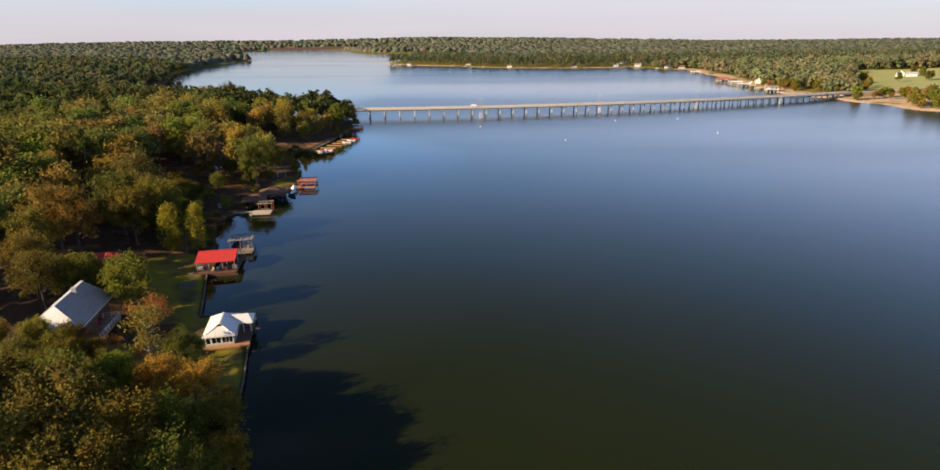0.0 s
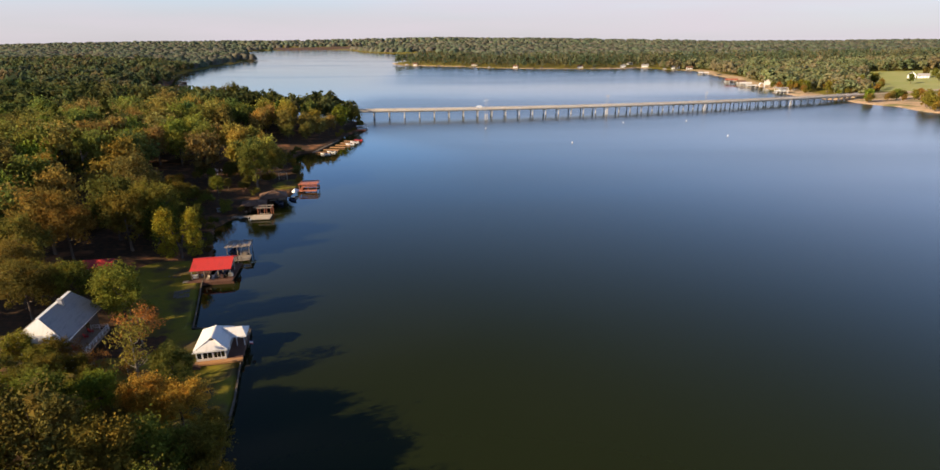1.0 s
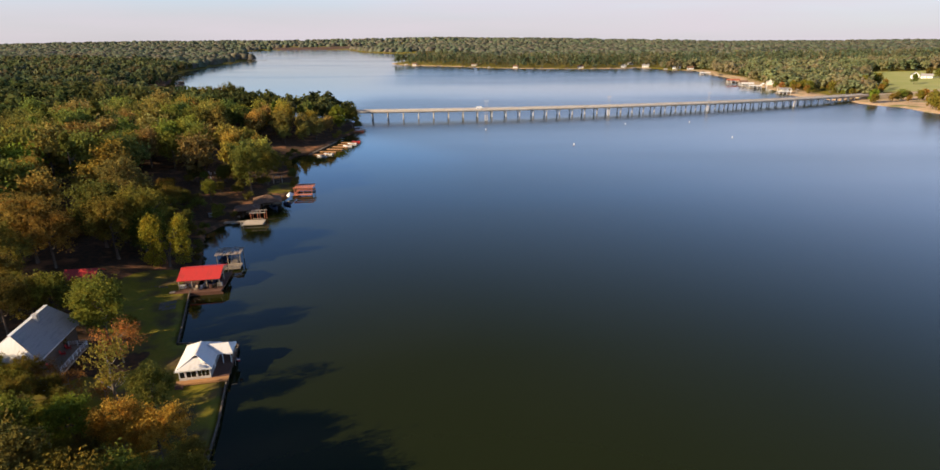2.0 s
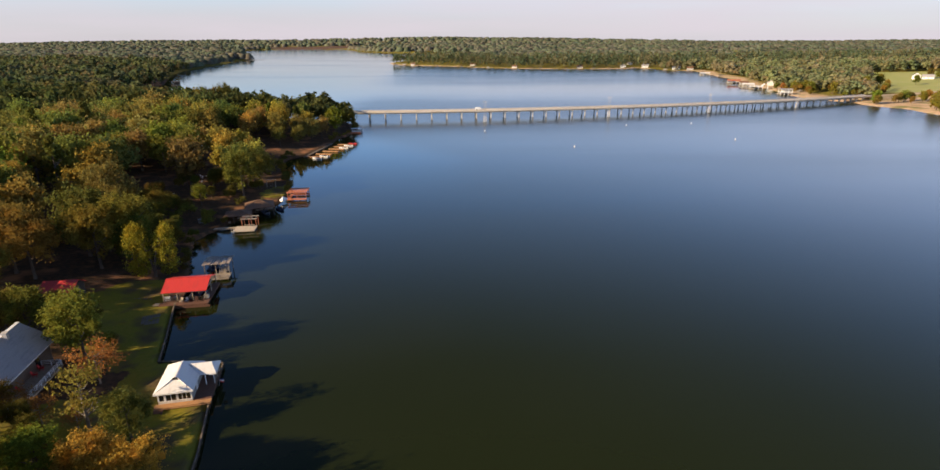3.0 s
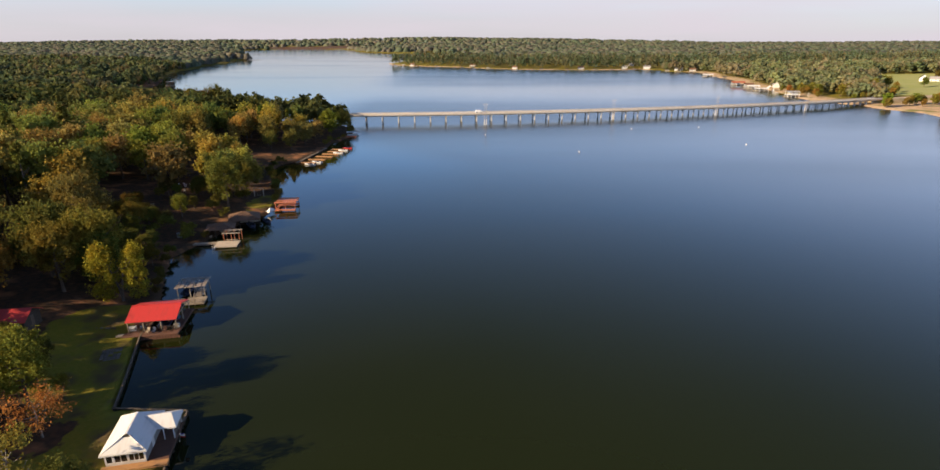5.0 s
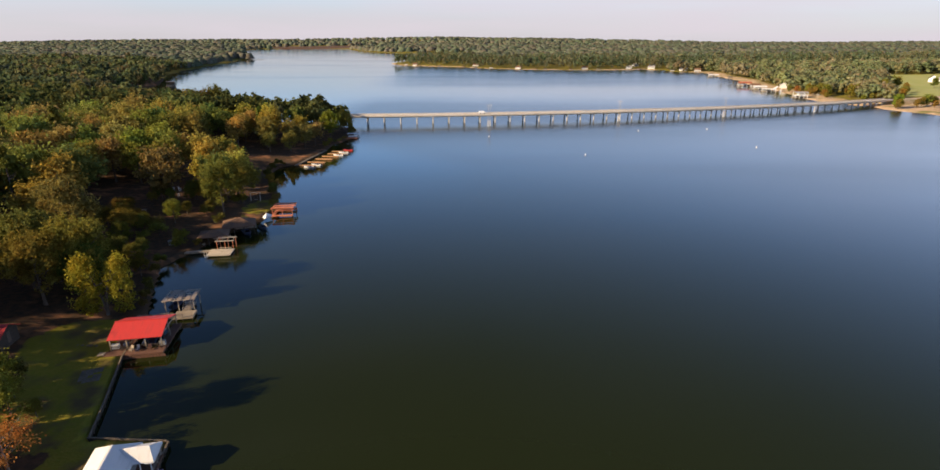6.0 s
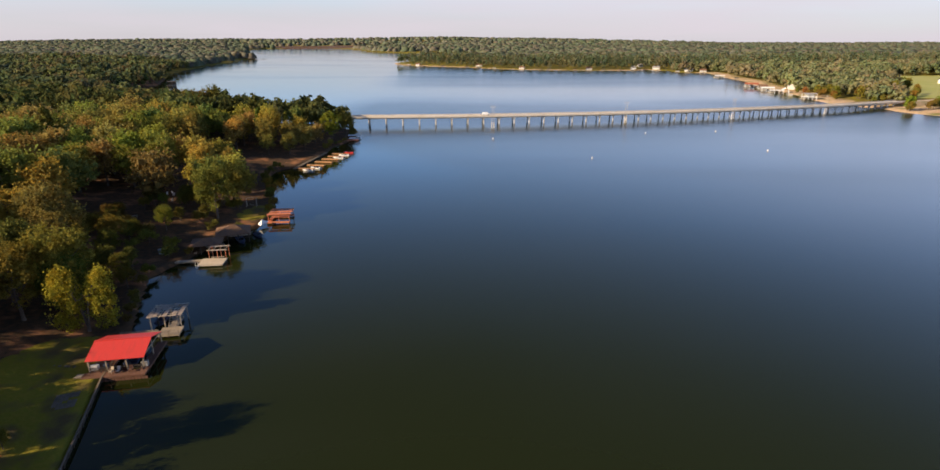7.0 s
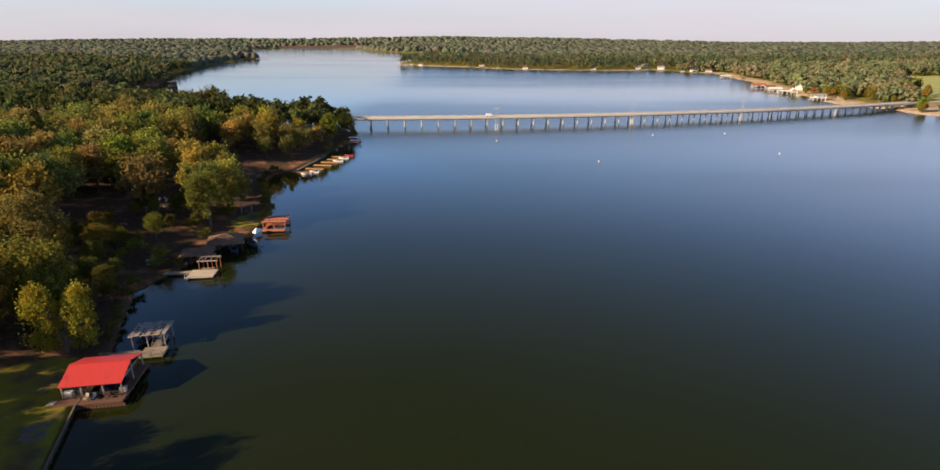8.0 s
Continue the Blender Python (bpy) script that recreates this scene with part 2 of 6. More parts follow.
for key, cover in (("lawn", lawn), ("sand", sand), ("pasture", field)):
    a = n.new("ShaderNodeAttribute")
    a.attribute_name = key
    edge = n.new("ShaderNodeMath")
    edge.operation = "ADD"
    rag = n.new("ShaderNodeMapRange")
    l.new(grain(n, l, at, 0.5, 5, 0.3, 0.7), rag.inputs[0])
    rag.inputs[3].default_value, rag.inputs[4].default_value = -0.3, 0.3
    l.new(a.outputs["Fac"], edge.inputs[0])
    l.new(rag.outputs[0], edge.inputs[1])
    st = n.new("ShaderNodeMapRange")
    st.inputs[1].default_value, st.inputs[2].default_value = 0.4, 0.6
    l.new(edge.outputs[0], st.inputs[0])
    col = mix(n, l, st.outputs[0], col, cover)
l.new(col, b.inputs["Base Color"])
bump(n, l, b, grain(n, l, at, 3.0, 6), 0.4, 0.06)
M_GROUND = m

# lake water: dark and greenish, with light ripples and calmer and rougher streaks
m, n, l, b = material("lake_water", 0.05, 0.0, 0.5)
b.inputs["IOR"].default_value = 1.333
at = coords(n, l)
col = mix(n, l, grain(n, l, at, 0.006, 4), (0.0152, 0.0196, 0.0037), (0.0136, 0.0184, 0.0044))
l.new(col, b.inputs["Base Color"])
streak = grain(n, l, coords(n, l, (0.0022, 0.010, 1)), 1.0, 5, 0.42, 0.62)
rr = n.new("ShaderNodeMapRange")
rr.inputs[3].default_value, rr.inputs[4].default_value = -0.01, 0.035
l.new(streak, rr.inputs[0])
xs = n.new("ShaderNodeSeparateXYZ")                # calm in the lee of the wooded bank, ruffled further out
l.new(at, xs.inputs[0])
bay = n.new("ShaderNodeMapRange")
bay.inputs[1].default_value, bay.inputs[2].default_value = 85, 165
bay.inputs[3].default_value, bay.inputs[4].default_value = 0, 36
l.new(xs.outputs[1], bay.inputs[0])
reach = n.new("ShaderNodeMapRange")                # open to the wind towards the bridge
reach.inputs[1].default_value, reach.inputs[2].default_value = 300, 400
reach.inputs[3].default_value, reach.inputs[4].default_value = 0, 90
l.new(xs.outputs[1], reach.inputs[0])
sheltered = n.new("ShaderNodeMath")
l.new(bay.outputs[0], sheltered.inputs[0])
l.new(reach.outputs[0], sheltered.inputs[1])
off_bank = n.new("ShaderNodeMath")
l.new(xs.outputs[0], off_bank.inputs[0])
l.new(sheltered.outputs[0], off_bank.inputs[1])
lee = n.new("ShaderNodeMapRange")
lee.inputs[1].default_value, lee.inputs[2].default_value = -26, 40
lee.inputs[3].default_value, lee.inputs[4].default_value = 0.035, 0.175
l.new(off_bank.outputs[0], lee.inputs[0])
ruf = n.new("ShaderNodeMath")
l.new(rr.outputs[0], ruf.inputs[0])
l.new(lee.outputs[0], ruf.inputs[1])
wander = n.new("ShaderNodeMath")                   # a smooth slick lies across the lake beyond the bridge
wander.operation = "MULTIPLY_ADD"
l.new(grain(n, l, coords(n, l, (0.004, 0.002, 1)), 1.0, 4, 0.2, 0.8), wander.inputs[0])
wander.inputs[1].default_value = 80
l.new(xs.outputs[1], wander.inputs[2])
slick = n.new("ShaderNodeMapRange")
slick.interpolation_type = "SMOOTHSTEP"
slick.inputs[1].default_value, slick.inputs[2].default_value = 570, 690
slick.inputs[3].default_value, slick.inputs[4].default_value = 1.0, 0.45
l.new(wander.outputs[0], slick.inputs[0])
slick_end = n.new("ShaderNodeMapRange")
slick_end.interpolation_type = "SMOOTHSTEP"
slick_end.inputs[1].default_value, slick_end.inputs[2].default_value = 720, 900
slick_end.inputs[3].default_value, slick_end.inputs[4].default_value = 0.0, 0.45
l.new(wander.outputs[0], slick_end.inputs[0])
calm = n.new("ShaderNodeMath")
l.new(slick.outputs[0], calm.inputs[0])
l.new(slick_end.outputs[0], calm.inputs[1])
chop = n.new("ShaderNodeMapRange")                 # choppier round the bridge
chop.inputs[1].default_value, chop.inputs[2].default_value = 330, 430
chop.inputs[3].default_value, chop.inputs[4].default_value = 0.0, 0.06
l.new(xs.outputs[1], chop.inputs[0])
wind = n.new("ShaderNodeMath")
l.new(ruf.outputs[0], wind.inputs[0])
l.new(chop.outputs[0], wind.inputs[1])
rough = n.new("ShaderNodeMath")
rough.operation = "MULTIPLY"
l.new(wind.outputs[0], rough.inputs[0])
l.new(calm.outputs[0], rough.inputs[1])
l.new(rough.outputs[0], b.inputs["Roughness"])
rip = n.new("ShaderNodeBump")
rip.inputs["Strength"].default_value, rip.inputs["Distance"].default_value = 0.12, 0.06
l.new(grain(n, l, coords(n, l, (1.0, 0.6, 1)), 0.9, 3, 0.2, 0.8), rip.inputs["Height"])
l.new(rip.outputs[0], b.inputs["Normal"])
M_WATER = m

# ---- land and lake ----
LEFT_SHORE = [(-26, -600), (-27, 30), (-31, 60), (-35.5, 74), (-38, 84.8), (-41.6, 97), (-43.8, 107.6), (-55.6, 108.2), (-58.6, 116.7),
              (-63.9, 130.8), (-66, 140), (-68.2, 147.4), (-73, 158), (-76.8, 167.7), (-79.4, 174), (-78.5, 180), (-76, 188), (-74, 198),
              (-71, 207), (-67, 215), (-67.5, 228), (-71, 241), (-76.6, 256), (-87, 279), (-87, 293), (-80, 303), (-76, 328),
              (-76.5, 351), (-73, 362), (-71, 372), (-72, 392), (-78, 410), (-98, 432), (-160, 452), (-260, 500), (-350, 610),
              (-395, 785), (-470, 950), (-505, 1034), (-560, 1310), (-598, 1545), (-640, 1640), (-600, 1715), (-700, 1850), (-768, 2100)]
FAR_SHORE = [(-960, 2580), (-1180, 3200), (-1020, 3420), (-690, 3330), (-455, 2640), (-300, 2420), (-120, 2380), (60, 2050), (-40, 1760)]
RIGHT_SHORE = [(-192, 1440), (-172, 1360), (-109, 1290), (-18, 1238), (31, 1180), (122, 1138), (222, 1118), (292, 1124), (318, 1146),
               (350, 1110), (352, 1062), (388, 1041), (388, 1001), (372, 933), (367, 844), (344, 762), (337, 711), (334, 666),
               (322, 612), (318, 573), (328, 545), (340, 528), (336, 512), (340, 498), (351, 480), (347, 455), (349, 440), (360, 429),
               (400, 405), (470, 330), (520, 150), (520, -600)]
LAKE = np.array(LEFT_SHORE + FAR_SHORE + RIGHT_SHORE, float)


def shore_distance(px, py):
    """Metres from the shoreline, positive on land, and the nearest point of the shoreline."""
    p = np.stack([px, py], -1)
    best, near = np.full(px.shape, 1e18), np.zeros(p.shape)
    inside = np.zeros(px.shape, bool)
    for a, c in zip(LAKE, np.roll(LAKE, -1, 0)):
        d = c - a
        k = np.clip(((p - a) @ d) / (d @ d), 0, 1)
        q = a + k[..., None] * d
        r = ((p - q) ** 2).sum(-1)
        hit = r < best
        best = np.where(hit, r, best)
        near[hit] = q[hit]
        if a[1] != c[1]:
            cross = ((a[1] > py) != (c[1] > py)) & (px < (c[0] - a[0]) * (py - a[1]) / (c[1] - a[1]) + a[0])
            inside ^= cross
    return np.where(inside, -1, 1) * np.sqrt(best), near


def soft(v, a, c):
    k = np.clip((v - a) / (c - a), 0, 1)
    return k * k * (3 - 2 * k)


def waves(x, y, s, k=0.0):
    return np.sin(x / s + 1.3 * np.sin(y / s * 0.7 + k) + k) * np.cos(y / s * 1.1 + 0.8 * np.sin(x / s * 0.6 - k))


def land_height(x, y, d):
    """Height of the ground at a distance d inland."""
    left = (x < 0) & (y < 470)
    bank = np.where(left, 0.75 * soft(d, -0.2, 0.3), 0.5 * soft(d, 0, 3) + 0.5 * soft(d, 2, 14))
    rise = np.where(x < 0, 2.6 * soft(d, 6, 30) + 4.5 * soft(d, 25, 110), 2.0 * soft(d, 20, 140) + 4.0 * soft(d, 120, 420))
    roll = soft(d, 15, 200) * (1.0 * waves(x, y, 37, 1) + 1.6 * waves(x, y, 140, 2))
    far = soft(y, 900, 2600) * soft(d, 60, 500)
    ang = x / np.maximum(y, 1)
    hills = far * (6 + 6 * waves(x, y, 520, 3)) * (1 - 0.6 * soft(ang, 0.1, 0.6)) + soft(y, 2600, 4700) * soft(d, 200, 900) * (20 + 12 * np.cos(ang * 5 + 0.4) + 6 * waves(x, y, 330, 5)) * (1 - 0.92 * soft(ang, 0.05, 0.5))
    return np.where(d > -0.2, bank + rise + roll + hills, np.maximum(-3.0, d * 0.35 - 0.2))


def ground_z(x, y):
    xa, ya = np.atleast_1d(np.asarray(x, float)), np.atleast_1d(np.asarray(y, float))
    d, _ = shore_distance(xa, ya)
    z = land_height(xa, ya, d)
    return z if np.ndim(x) else float(z[0])


def mesh_from(name, verts, faces, mat, smooth=False):
    """A mesh from arrays: verts (n, 3), faces (m, k) all of one size."""
    me = bpy.data.meshes.new(name)
    k = faces.shape[1]
    me.vertices.add(len(verts))
    me.vertices.foreach_set("co", np.ascontiguousarray(verts, np.float32).ravel())
    me.loops.add(faces.size)
    me.loops.foreach_set("vertex_index", np.ascontiguousarray(faces, np.int32).ravel())
    me.polygons.add(len(faces))
    me.polygons.foreach_set("loop_start", np.arange(0, faces.size, k, dtype=np.int32))
    me.polygons.foreach_set("use_smooth", np.full(len(faces), smooth))
    me.update(calc_edges=True)
    me.materials.append(mat)
    return me


def lines(*stretches):
    out = [np.arange(a, c, s, dtype=float) for a, c, s in stretches]
    return np.concatenate(out)


GX = lines((-4900, -1500, 85), (-1500, -480, 34), (-480, -104, 9), (-104, -28, 1.25), (-28, 300, 14), (300, 440, 3), (440, 900, 11), (900, 4950, 85))
GY = lines((-600, 40, 40), (40, 310, 1.5), (310, 440, 5), (440, 720, 6), (720, 1500, 11), (1500, 4980, 58))
gx, gy = [v.ravel().copy() for v in np.meshgrid(GX, GY)]
gd, gn = shore_distance(gx, gy)
# the banks held by timber walls drop straight down
wall_zone = (gx < -25) & (gy > 40) & (gy < 152)
out_dir = np.stack([gx, gy], -1) - gn
out_dir /= np.maximum(np.linalg.norm(out_dir, axis=1), 1e-6)[:, None]
top = wall_zone & (gd > -0.62) & (gd < 0.62)
foot = wall_zone & (gd <= -0.62) & (gd > -1.8)
gx[top], gy[top] = gn[top, 0], gn[top, 1]
gx[foot], gy[foot] = (gn + 0.1 * out_dir)[foot].T
gz = land_height(gx, gy, np.where(top, 0.5, np.where(foot, -1.5, gd)))
gz[foot] = -1.2
index = np.arange(len(gx)).reshape(len(GY), len(GX))
quads = np.stack([index[:-1, :-1], index[:-1, 1:], index[1:, 1:], index[1:, :-1]], -1).reshape(-1, 4)
ground_mesh = mesh_from("ground", np.stack([gx, gy, gz], -1), quads, M_GROUND, True)


def disc(x, y, cx, cy, rx, ry, turn=0.0):
    c, s = math.cos(radians(turn)), math.sin(radians(turn))
    u, v = (x - cx) * c + (y - cy) * s, -(x - cx) * s + (y - cy) * c
    return 1 - soft(np.hypot(u / rx, v / ry), 0.8, 1.2)


def lawn_mask(x, y, d):
    a = np.maximum(disc(x, y, -46.5, 97, 11, 21, 15), disc(x, y, -54, 84, 19, 15, 20))
    a = np.maximum(a, disc(x, y, -64, 122, 12, 17, 20))
    a = np.maximum(a, disc(x, y, -74, 135, 9, 10))
    a = np.maximum(a, 0.8 * disc(x, y, -72, 228, 6, 9))
    marsh = np.hypot((x + 860) / 420, (y - 3560) / 190) < 1
    wild = ((x > 250) | (y > 900)) * 0.9 * ~marsh
    return np.maximum(a * (x < 0), wild)


def sand_mask(x, y, d):
    a = (x > 250) * (y < 1060) * (1 - soft(d, 10, 44)) * np.where(y < 640, 1.0, 0.75)
    a = np.maximum(a, disc(x, y, 405, 518, 75, 34, 30) * (x > 0))
    a = np.maximum(a, (y > 1060) * (y < 1500) * (x > -200) * (x < 340) * (1 - soft(d, 5, 12)) * 0.95)
    return np.clip(a, 0, 1)


def field_mask(x, y, d):
    return np.maximum(disc(x, y, 620, 760, 150, 95, 40), 0.9 * (x > 424 + (y - 636) * 0.65) * (y < 890) * soft(d, 10, 30) * (y > 590)) * (x > 0)


for key, vals in (("lawn", lawn_mask(gx, gy, gd)), ("sand", sand_mask(gx, gy, gd)), ("pasture", field_mask(gx, gy, gd))):
    ground_mesh.attributes.new(key, "FLOAT", "POINT").data.foreach_set("value", np.asarray(vals, np.float32))
ground = tagged(new("ground", ground_mesh), "wooded lake banks with leaf litter, lawns and sand", "ground", kind="structure")

wx, wy = [v.ravel() for v in np.meshgrid(np.linspace(-4900, 4900, 40), np.linspace(-600, 4980, 40))]
wi = np.arange(1600).reshape(40, 40)
wq = np.stack([wi[:-1, :-1], wi[:-1, 1:], wi[1:, 1:], wi[1:, :-1]], -1).reshape(-1, 4)
water = tagged(new("water", mesh_from("water", np.stack([wx, wy, 0 * wx], -1), wq, M_WATER)), "calm dark lake water with soft sky reflections", "lake", kind="structure")

# ---- tools for building things ----
def thing(name, m, label, category, group=""):
    e = new(name)
    e.empty_display_size = 0.3
    e.matrix_basis = m
    return tagged(e, label, category, group)


def part(name, bm, mat, parent, label=""):
    """Links a bmesh as one mesh object under a thing or under a part."""
    bmesh.ops.recalc_face_normals(bm, faces=bm.faces)
    me = bpy.data.meshes.new(name)
    bm.to_mesh(me)
    bm.free()
    me.materials.append(mat)
    ob = new(name, me)
    ob.parent = parent
    return tagged(ob, label)


def slab(bm, pts, t):
    """A plate of thickness t below a flat outline."""
    up = [bm.verts.new(p) for p in pts]
    low = [bm.verts.new((p[0], p[1], p[2] - t)) for p in pts]
    k = len(pts)
    bm.faces.new(up)
    bm.faces.new(low[::-1])
    for i in range(k):
        bm.faces.new((up[i], low[i], low[(i + 1) % k], up[(i + 1) % k]))


def box(bm, x0, x1, y0, y1, z0, z1):
    slab(bm, [(x0, y0, z1), (x1, y0, z1), (x1, y1, z1), (x0, y1, z1)], z1 - z0)


def beam(bm, p, q, w, h=None, n=4):
    """A bar from p to q: square (n=4) w x h, or round of width w."""
    p, q = Vector(p), Vector(q)
    d = (q - p).normalized()
    side = d.cross(Vector((0, 0, 1)))
    side = side.normalized() if side.length > 1e-4 else Vector((1, 0, 0))
    up = side.cross(d)
    h = h or w
    rings = []
    for c in (p, q):
        if n == 4:
            rings.append([bm.verts.new(c + side * (w / 2 * a) + up * (h / 2 * e)) for a, e in ((-1, -1), (1, -1), (1, 1), (-1, 1))])
        else:
            rings.append([bm.verts.new(c + side * (w / 2 * math.cos(i * math.tau / n)) + up * (h / 2 * math.sin(i * math.tau / n))) for i in range(n)])
    k = len(rings[0])
    for i in range(k):
        bm.faces.new((rings[0][i], rings[0][(i + 1) % k], rings[1][(i + 1) % k], rings[1][i]))
    bm.faces.new(rings[0][::-1])
    bm.faces.new(rings[1])


def tube(bm, pts, radii, n=7):
    """A round tapering tube through points."""
    rings = []
    for i, p in enumerate(pts):
        p = Vector(p)
        d = (Vector(pts[min(i + 1, len(pts) - 1)]) - Vector(pts[max(i - 1, 0)])).normalized()
        side = d.cross(Vector((0.3, 1, 0.1))).normalized()
        up = side.cross(d)
        rings.append([bm.verts.new(p + (side * math.cos(a * math.tau / n) + up * math.sin(a * math.tau / n)) * radii[i]) for a in range(n)])
    for a, c in zip(rings, rings[1:]):
        for i in range(n):
            bm.faces.new((a[i], a[(i + 1) % n], c[(i + 1) % n], c[i]))
    bm.faces.new(rings[-1])
    bm.faces.new(rings[0][::-1])


def roof_plane(bm, eave_a, eave_b, top_b, top_a, t=0.12):
    """A sheet-metal roof plane with a thin turned-down edge."""
    slab(bm, [eave_a, eave_b, top_b, top_a], t)


def boards(bm, x0, x1, y0, y1, z, t=0.05, w=0.19, gap=0.02, along="x"):
    """Decking boards with open joints, running along one axis."""
    lo, hi = (y0, y1) if along == "x" else (x0, x1)
    v = lo
    while v < hi - 0.02:
        e = min(v + w, hi)
        dz = random.uniform(-0.006, 0.006)
        if along == "x":
            box(bm, x0, x1, v, e, z - t + dz, z + dz)
        else:
            box(bm, v, e, y0, y1, z - t + dz, z + dz)
        v += w + gap


def deck_on_posts(parent, x0, x1, y0, y1, z, mat, foot=-1.5, step=2.6, along="x", label=""):
    """A board deck with rim joists and posts into the water or ground."""
    bm = bmesh.new()
    boards(bm, x0, x1, y0, y1, z, along=along)
    part("decking", bm, mat, parent, label)
    bm = bmesh.new()
    for yy in (y0 + 0.03, y1 - 0.03):
        beam(bm, (x0, yy, z - 0.2), (x1, yy, z - 0.2), 0.06, 0.28)
    for xx in (x0 + 0.03, x1 - 0.03):
        beam(bm, (xx, y0 + 0.065, z - 0.2), (xx, y1 - 0.065, z - 0.2), 0.06, 0.28)
    part("rim_joist", bm, mat, parent)
    nx, ny = max(1, round((x1 - x0) / step)), max(1, round((y1 - y0) / step))
    for i in range(nx + 1):
        for j in range(ny + 1):
            if 0 < i < nx and 0 < j < ny:
                continue
            bm = bmesh.new()
            px, py = x0 + 0.15 + (x1 - x0 - 0.3) * i / nx, y0 + 0.15 + (y1 - y0 - 0.3) * j / ny
            beam(bm, (px, py, foot), (px, py, z - 0.06), 0.17, n=8)
            part("post", bm, M_DARK_WOOD, parent)


def post(parent, x, y, z0, z1, mat, w=0.16, name="post"):
    bm = bmesh.new()
    beam(bm, (x, y, z0), (x, y, z1), w)
    return part(name, bm, mat, parent)


def window(parent, x0, x1, z0, z1, y, face=-1, panes=1):
    """A window in a wall that faces along y: frame, sill and panes."""
    bm = bmesh.new()
    f = 0.09
    ya, yb = (y - 0.05, y + 0.03) if face < 0 else (y - 0.03, y + 0.05)
    box(bm, x0 - f, x0, ya, yb, z0 - f, z1 + f)
    box(bm, x1, x1 + f, ya, yb, z0 - f, z1 + f)
    box(bm, x0, x1, ya, yb, z1, z1 + f)
    box(bm, x0, x1, ya, yb, z0 - f, z0)
    for i in range(1, panes):
        c = x0 + (x1 - x0) * i / panes
        box(bm, c - 0.035, c + 0.035, ya + 0.005, yb, z0, z1)
    w = part("window", bm, M_WHITE, parent)
    for i in range(panes):
        bm = bmesh.new()
        a, c = x0 + (x1 - x0) * i / panes, x0 + (x1 - x0) * (i + 1) / panes
        box(bm, a + 0.001, c - 0.001, y + face * 0.012 - 0.005, y + face * 0.012 + 0.005, z0, z1)
        part("pane", bm, M_GLASS, w)
    return w


def rails(parent, p, q, z, mat, h=0.95, step=1.6):
    """A railing from p to q (x, y) at deck height z: posts, two rails."""
    p, q = Vector((*p, z)), Vector((*q, z))
    k = max(1, round((q - p).length / step))
    for i in range(k + 1):
        c = p.lerp(q, i / k)
        bm = bmesh.new()
        beam(bm, c, c + Vector((0, 0, h)), 0.1)
        part("rail_post", bm, mat, parent)
    bm = bmesh.new()
    for dz in (0.4, 0.72, h + 0.03):
        beam(bm, p + Vector((0, 0, dz)), q + Vector((0, 0, dz)), 0.07, 0.06)
    part("railing", bm, mat, parent)


def hull(bm, length, width, depth, z=0.0, bow=0.45, n=9):
    """An open boat hull, bow towards +x, keel at z."""
    rings = []
    for i in range(n):
        f = i / (n - 1)
        taper = 1 - max(0, (f - (1 - bow)) / bow) ** 2
        half = width / 2 * max(taper, 0.04)
        x = -length / 2 + length * f
        lift = 0.35 * depth * max(0, f - 0.5)
        keel = z + depth * 0.7 * max(0, f - 0.75) * 2
        rings.append([(x, -half, z + depth + lift), (x, -half * 0.85, z + depth * 0.35 + lift), (x, 0, keel), (x, half * 0.85, z + depth * 0.35 + lift), (x, half, z + depth + lift)])
    vs = [[bm.verts.new(p) for p in r] for r in rings]
    for a, c in zip(vs, vs[1:]):
        for j in range(4):
            bm.faces.new((a[j], a[j + 1], c[j + 1], c[j]))
    bm.faces.new(vs[0])
    # side decks and floor
    inner = [[bm.verts.new((r[0][0] - 0.02, r[0][1] * 0.78, r[0][2])), bm.verts.new((r[0][0] - 0.02, r[4][1] * 0.78, r[0][2]))] for r in rings]
    for i in range(n - 1):
        bm.faces.new((vs[i][0], vs[i + 1][0], inner[i + 1][0], inner[i][0]))
        bm.faces.new((vs[i][4], inner[i][1], inner[i + 1][1], vs[i + 1][4]))
        bm.faces.new((inner[i][0], inner[i + 1][0], inner[i + 1][1], inner[i][1])) if i > n // 2 else None
    k = n // 2 + 1
    low = [[bm.verts.new((v.co.x, v.co.y, z + depth * 0.4)) for v in pair] for pair in inner[:k + 1]]
    for i in range(k):
        bm.faces.new((low[i][0], low[i + 1][0], low[i + 1][1], low[i][1]))
        for s in (0, 1):
            bm.faces.new((inner[i][s], inner[i + 1][s], low[i + 1][s], low[i][s]))


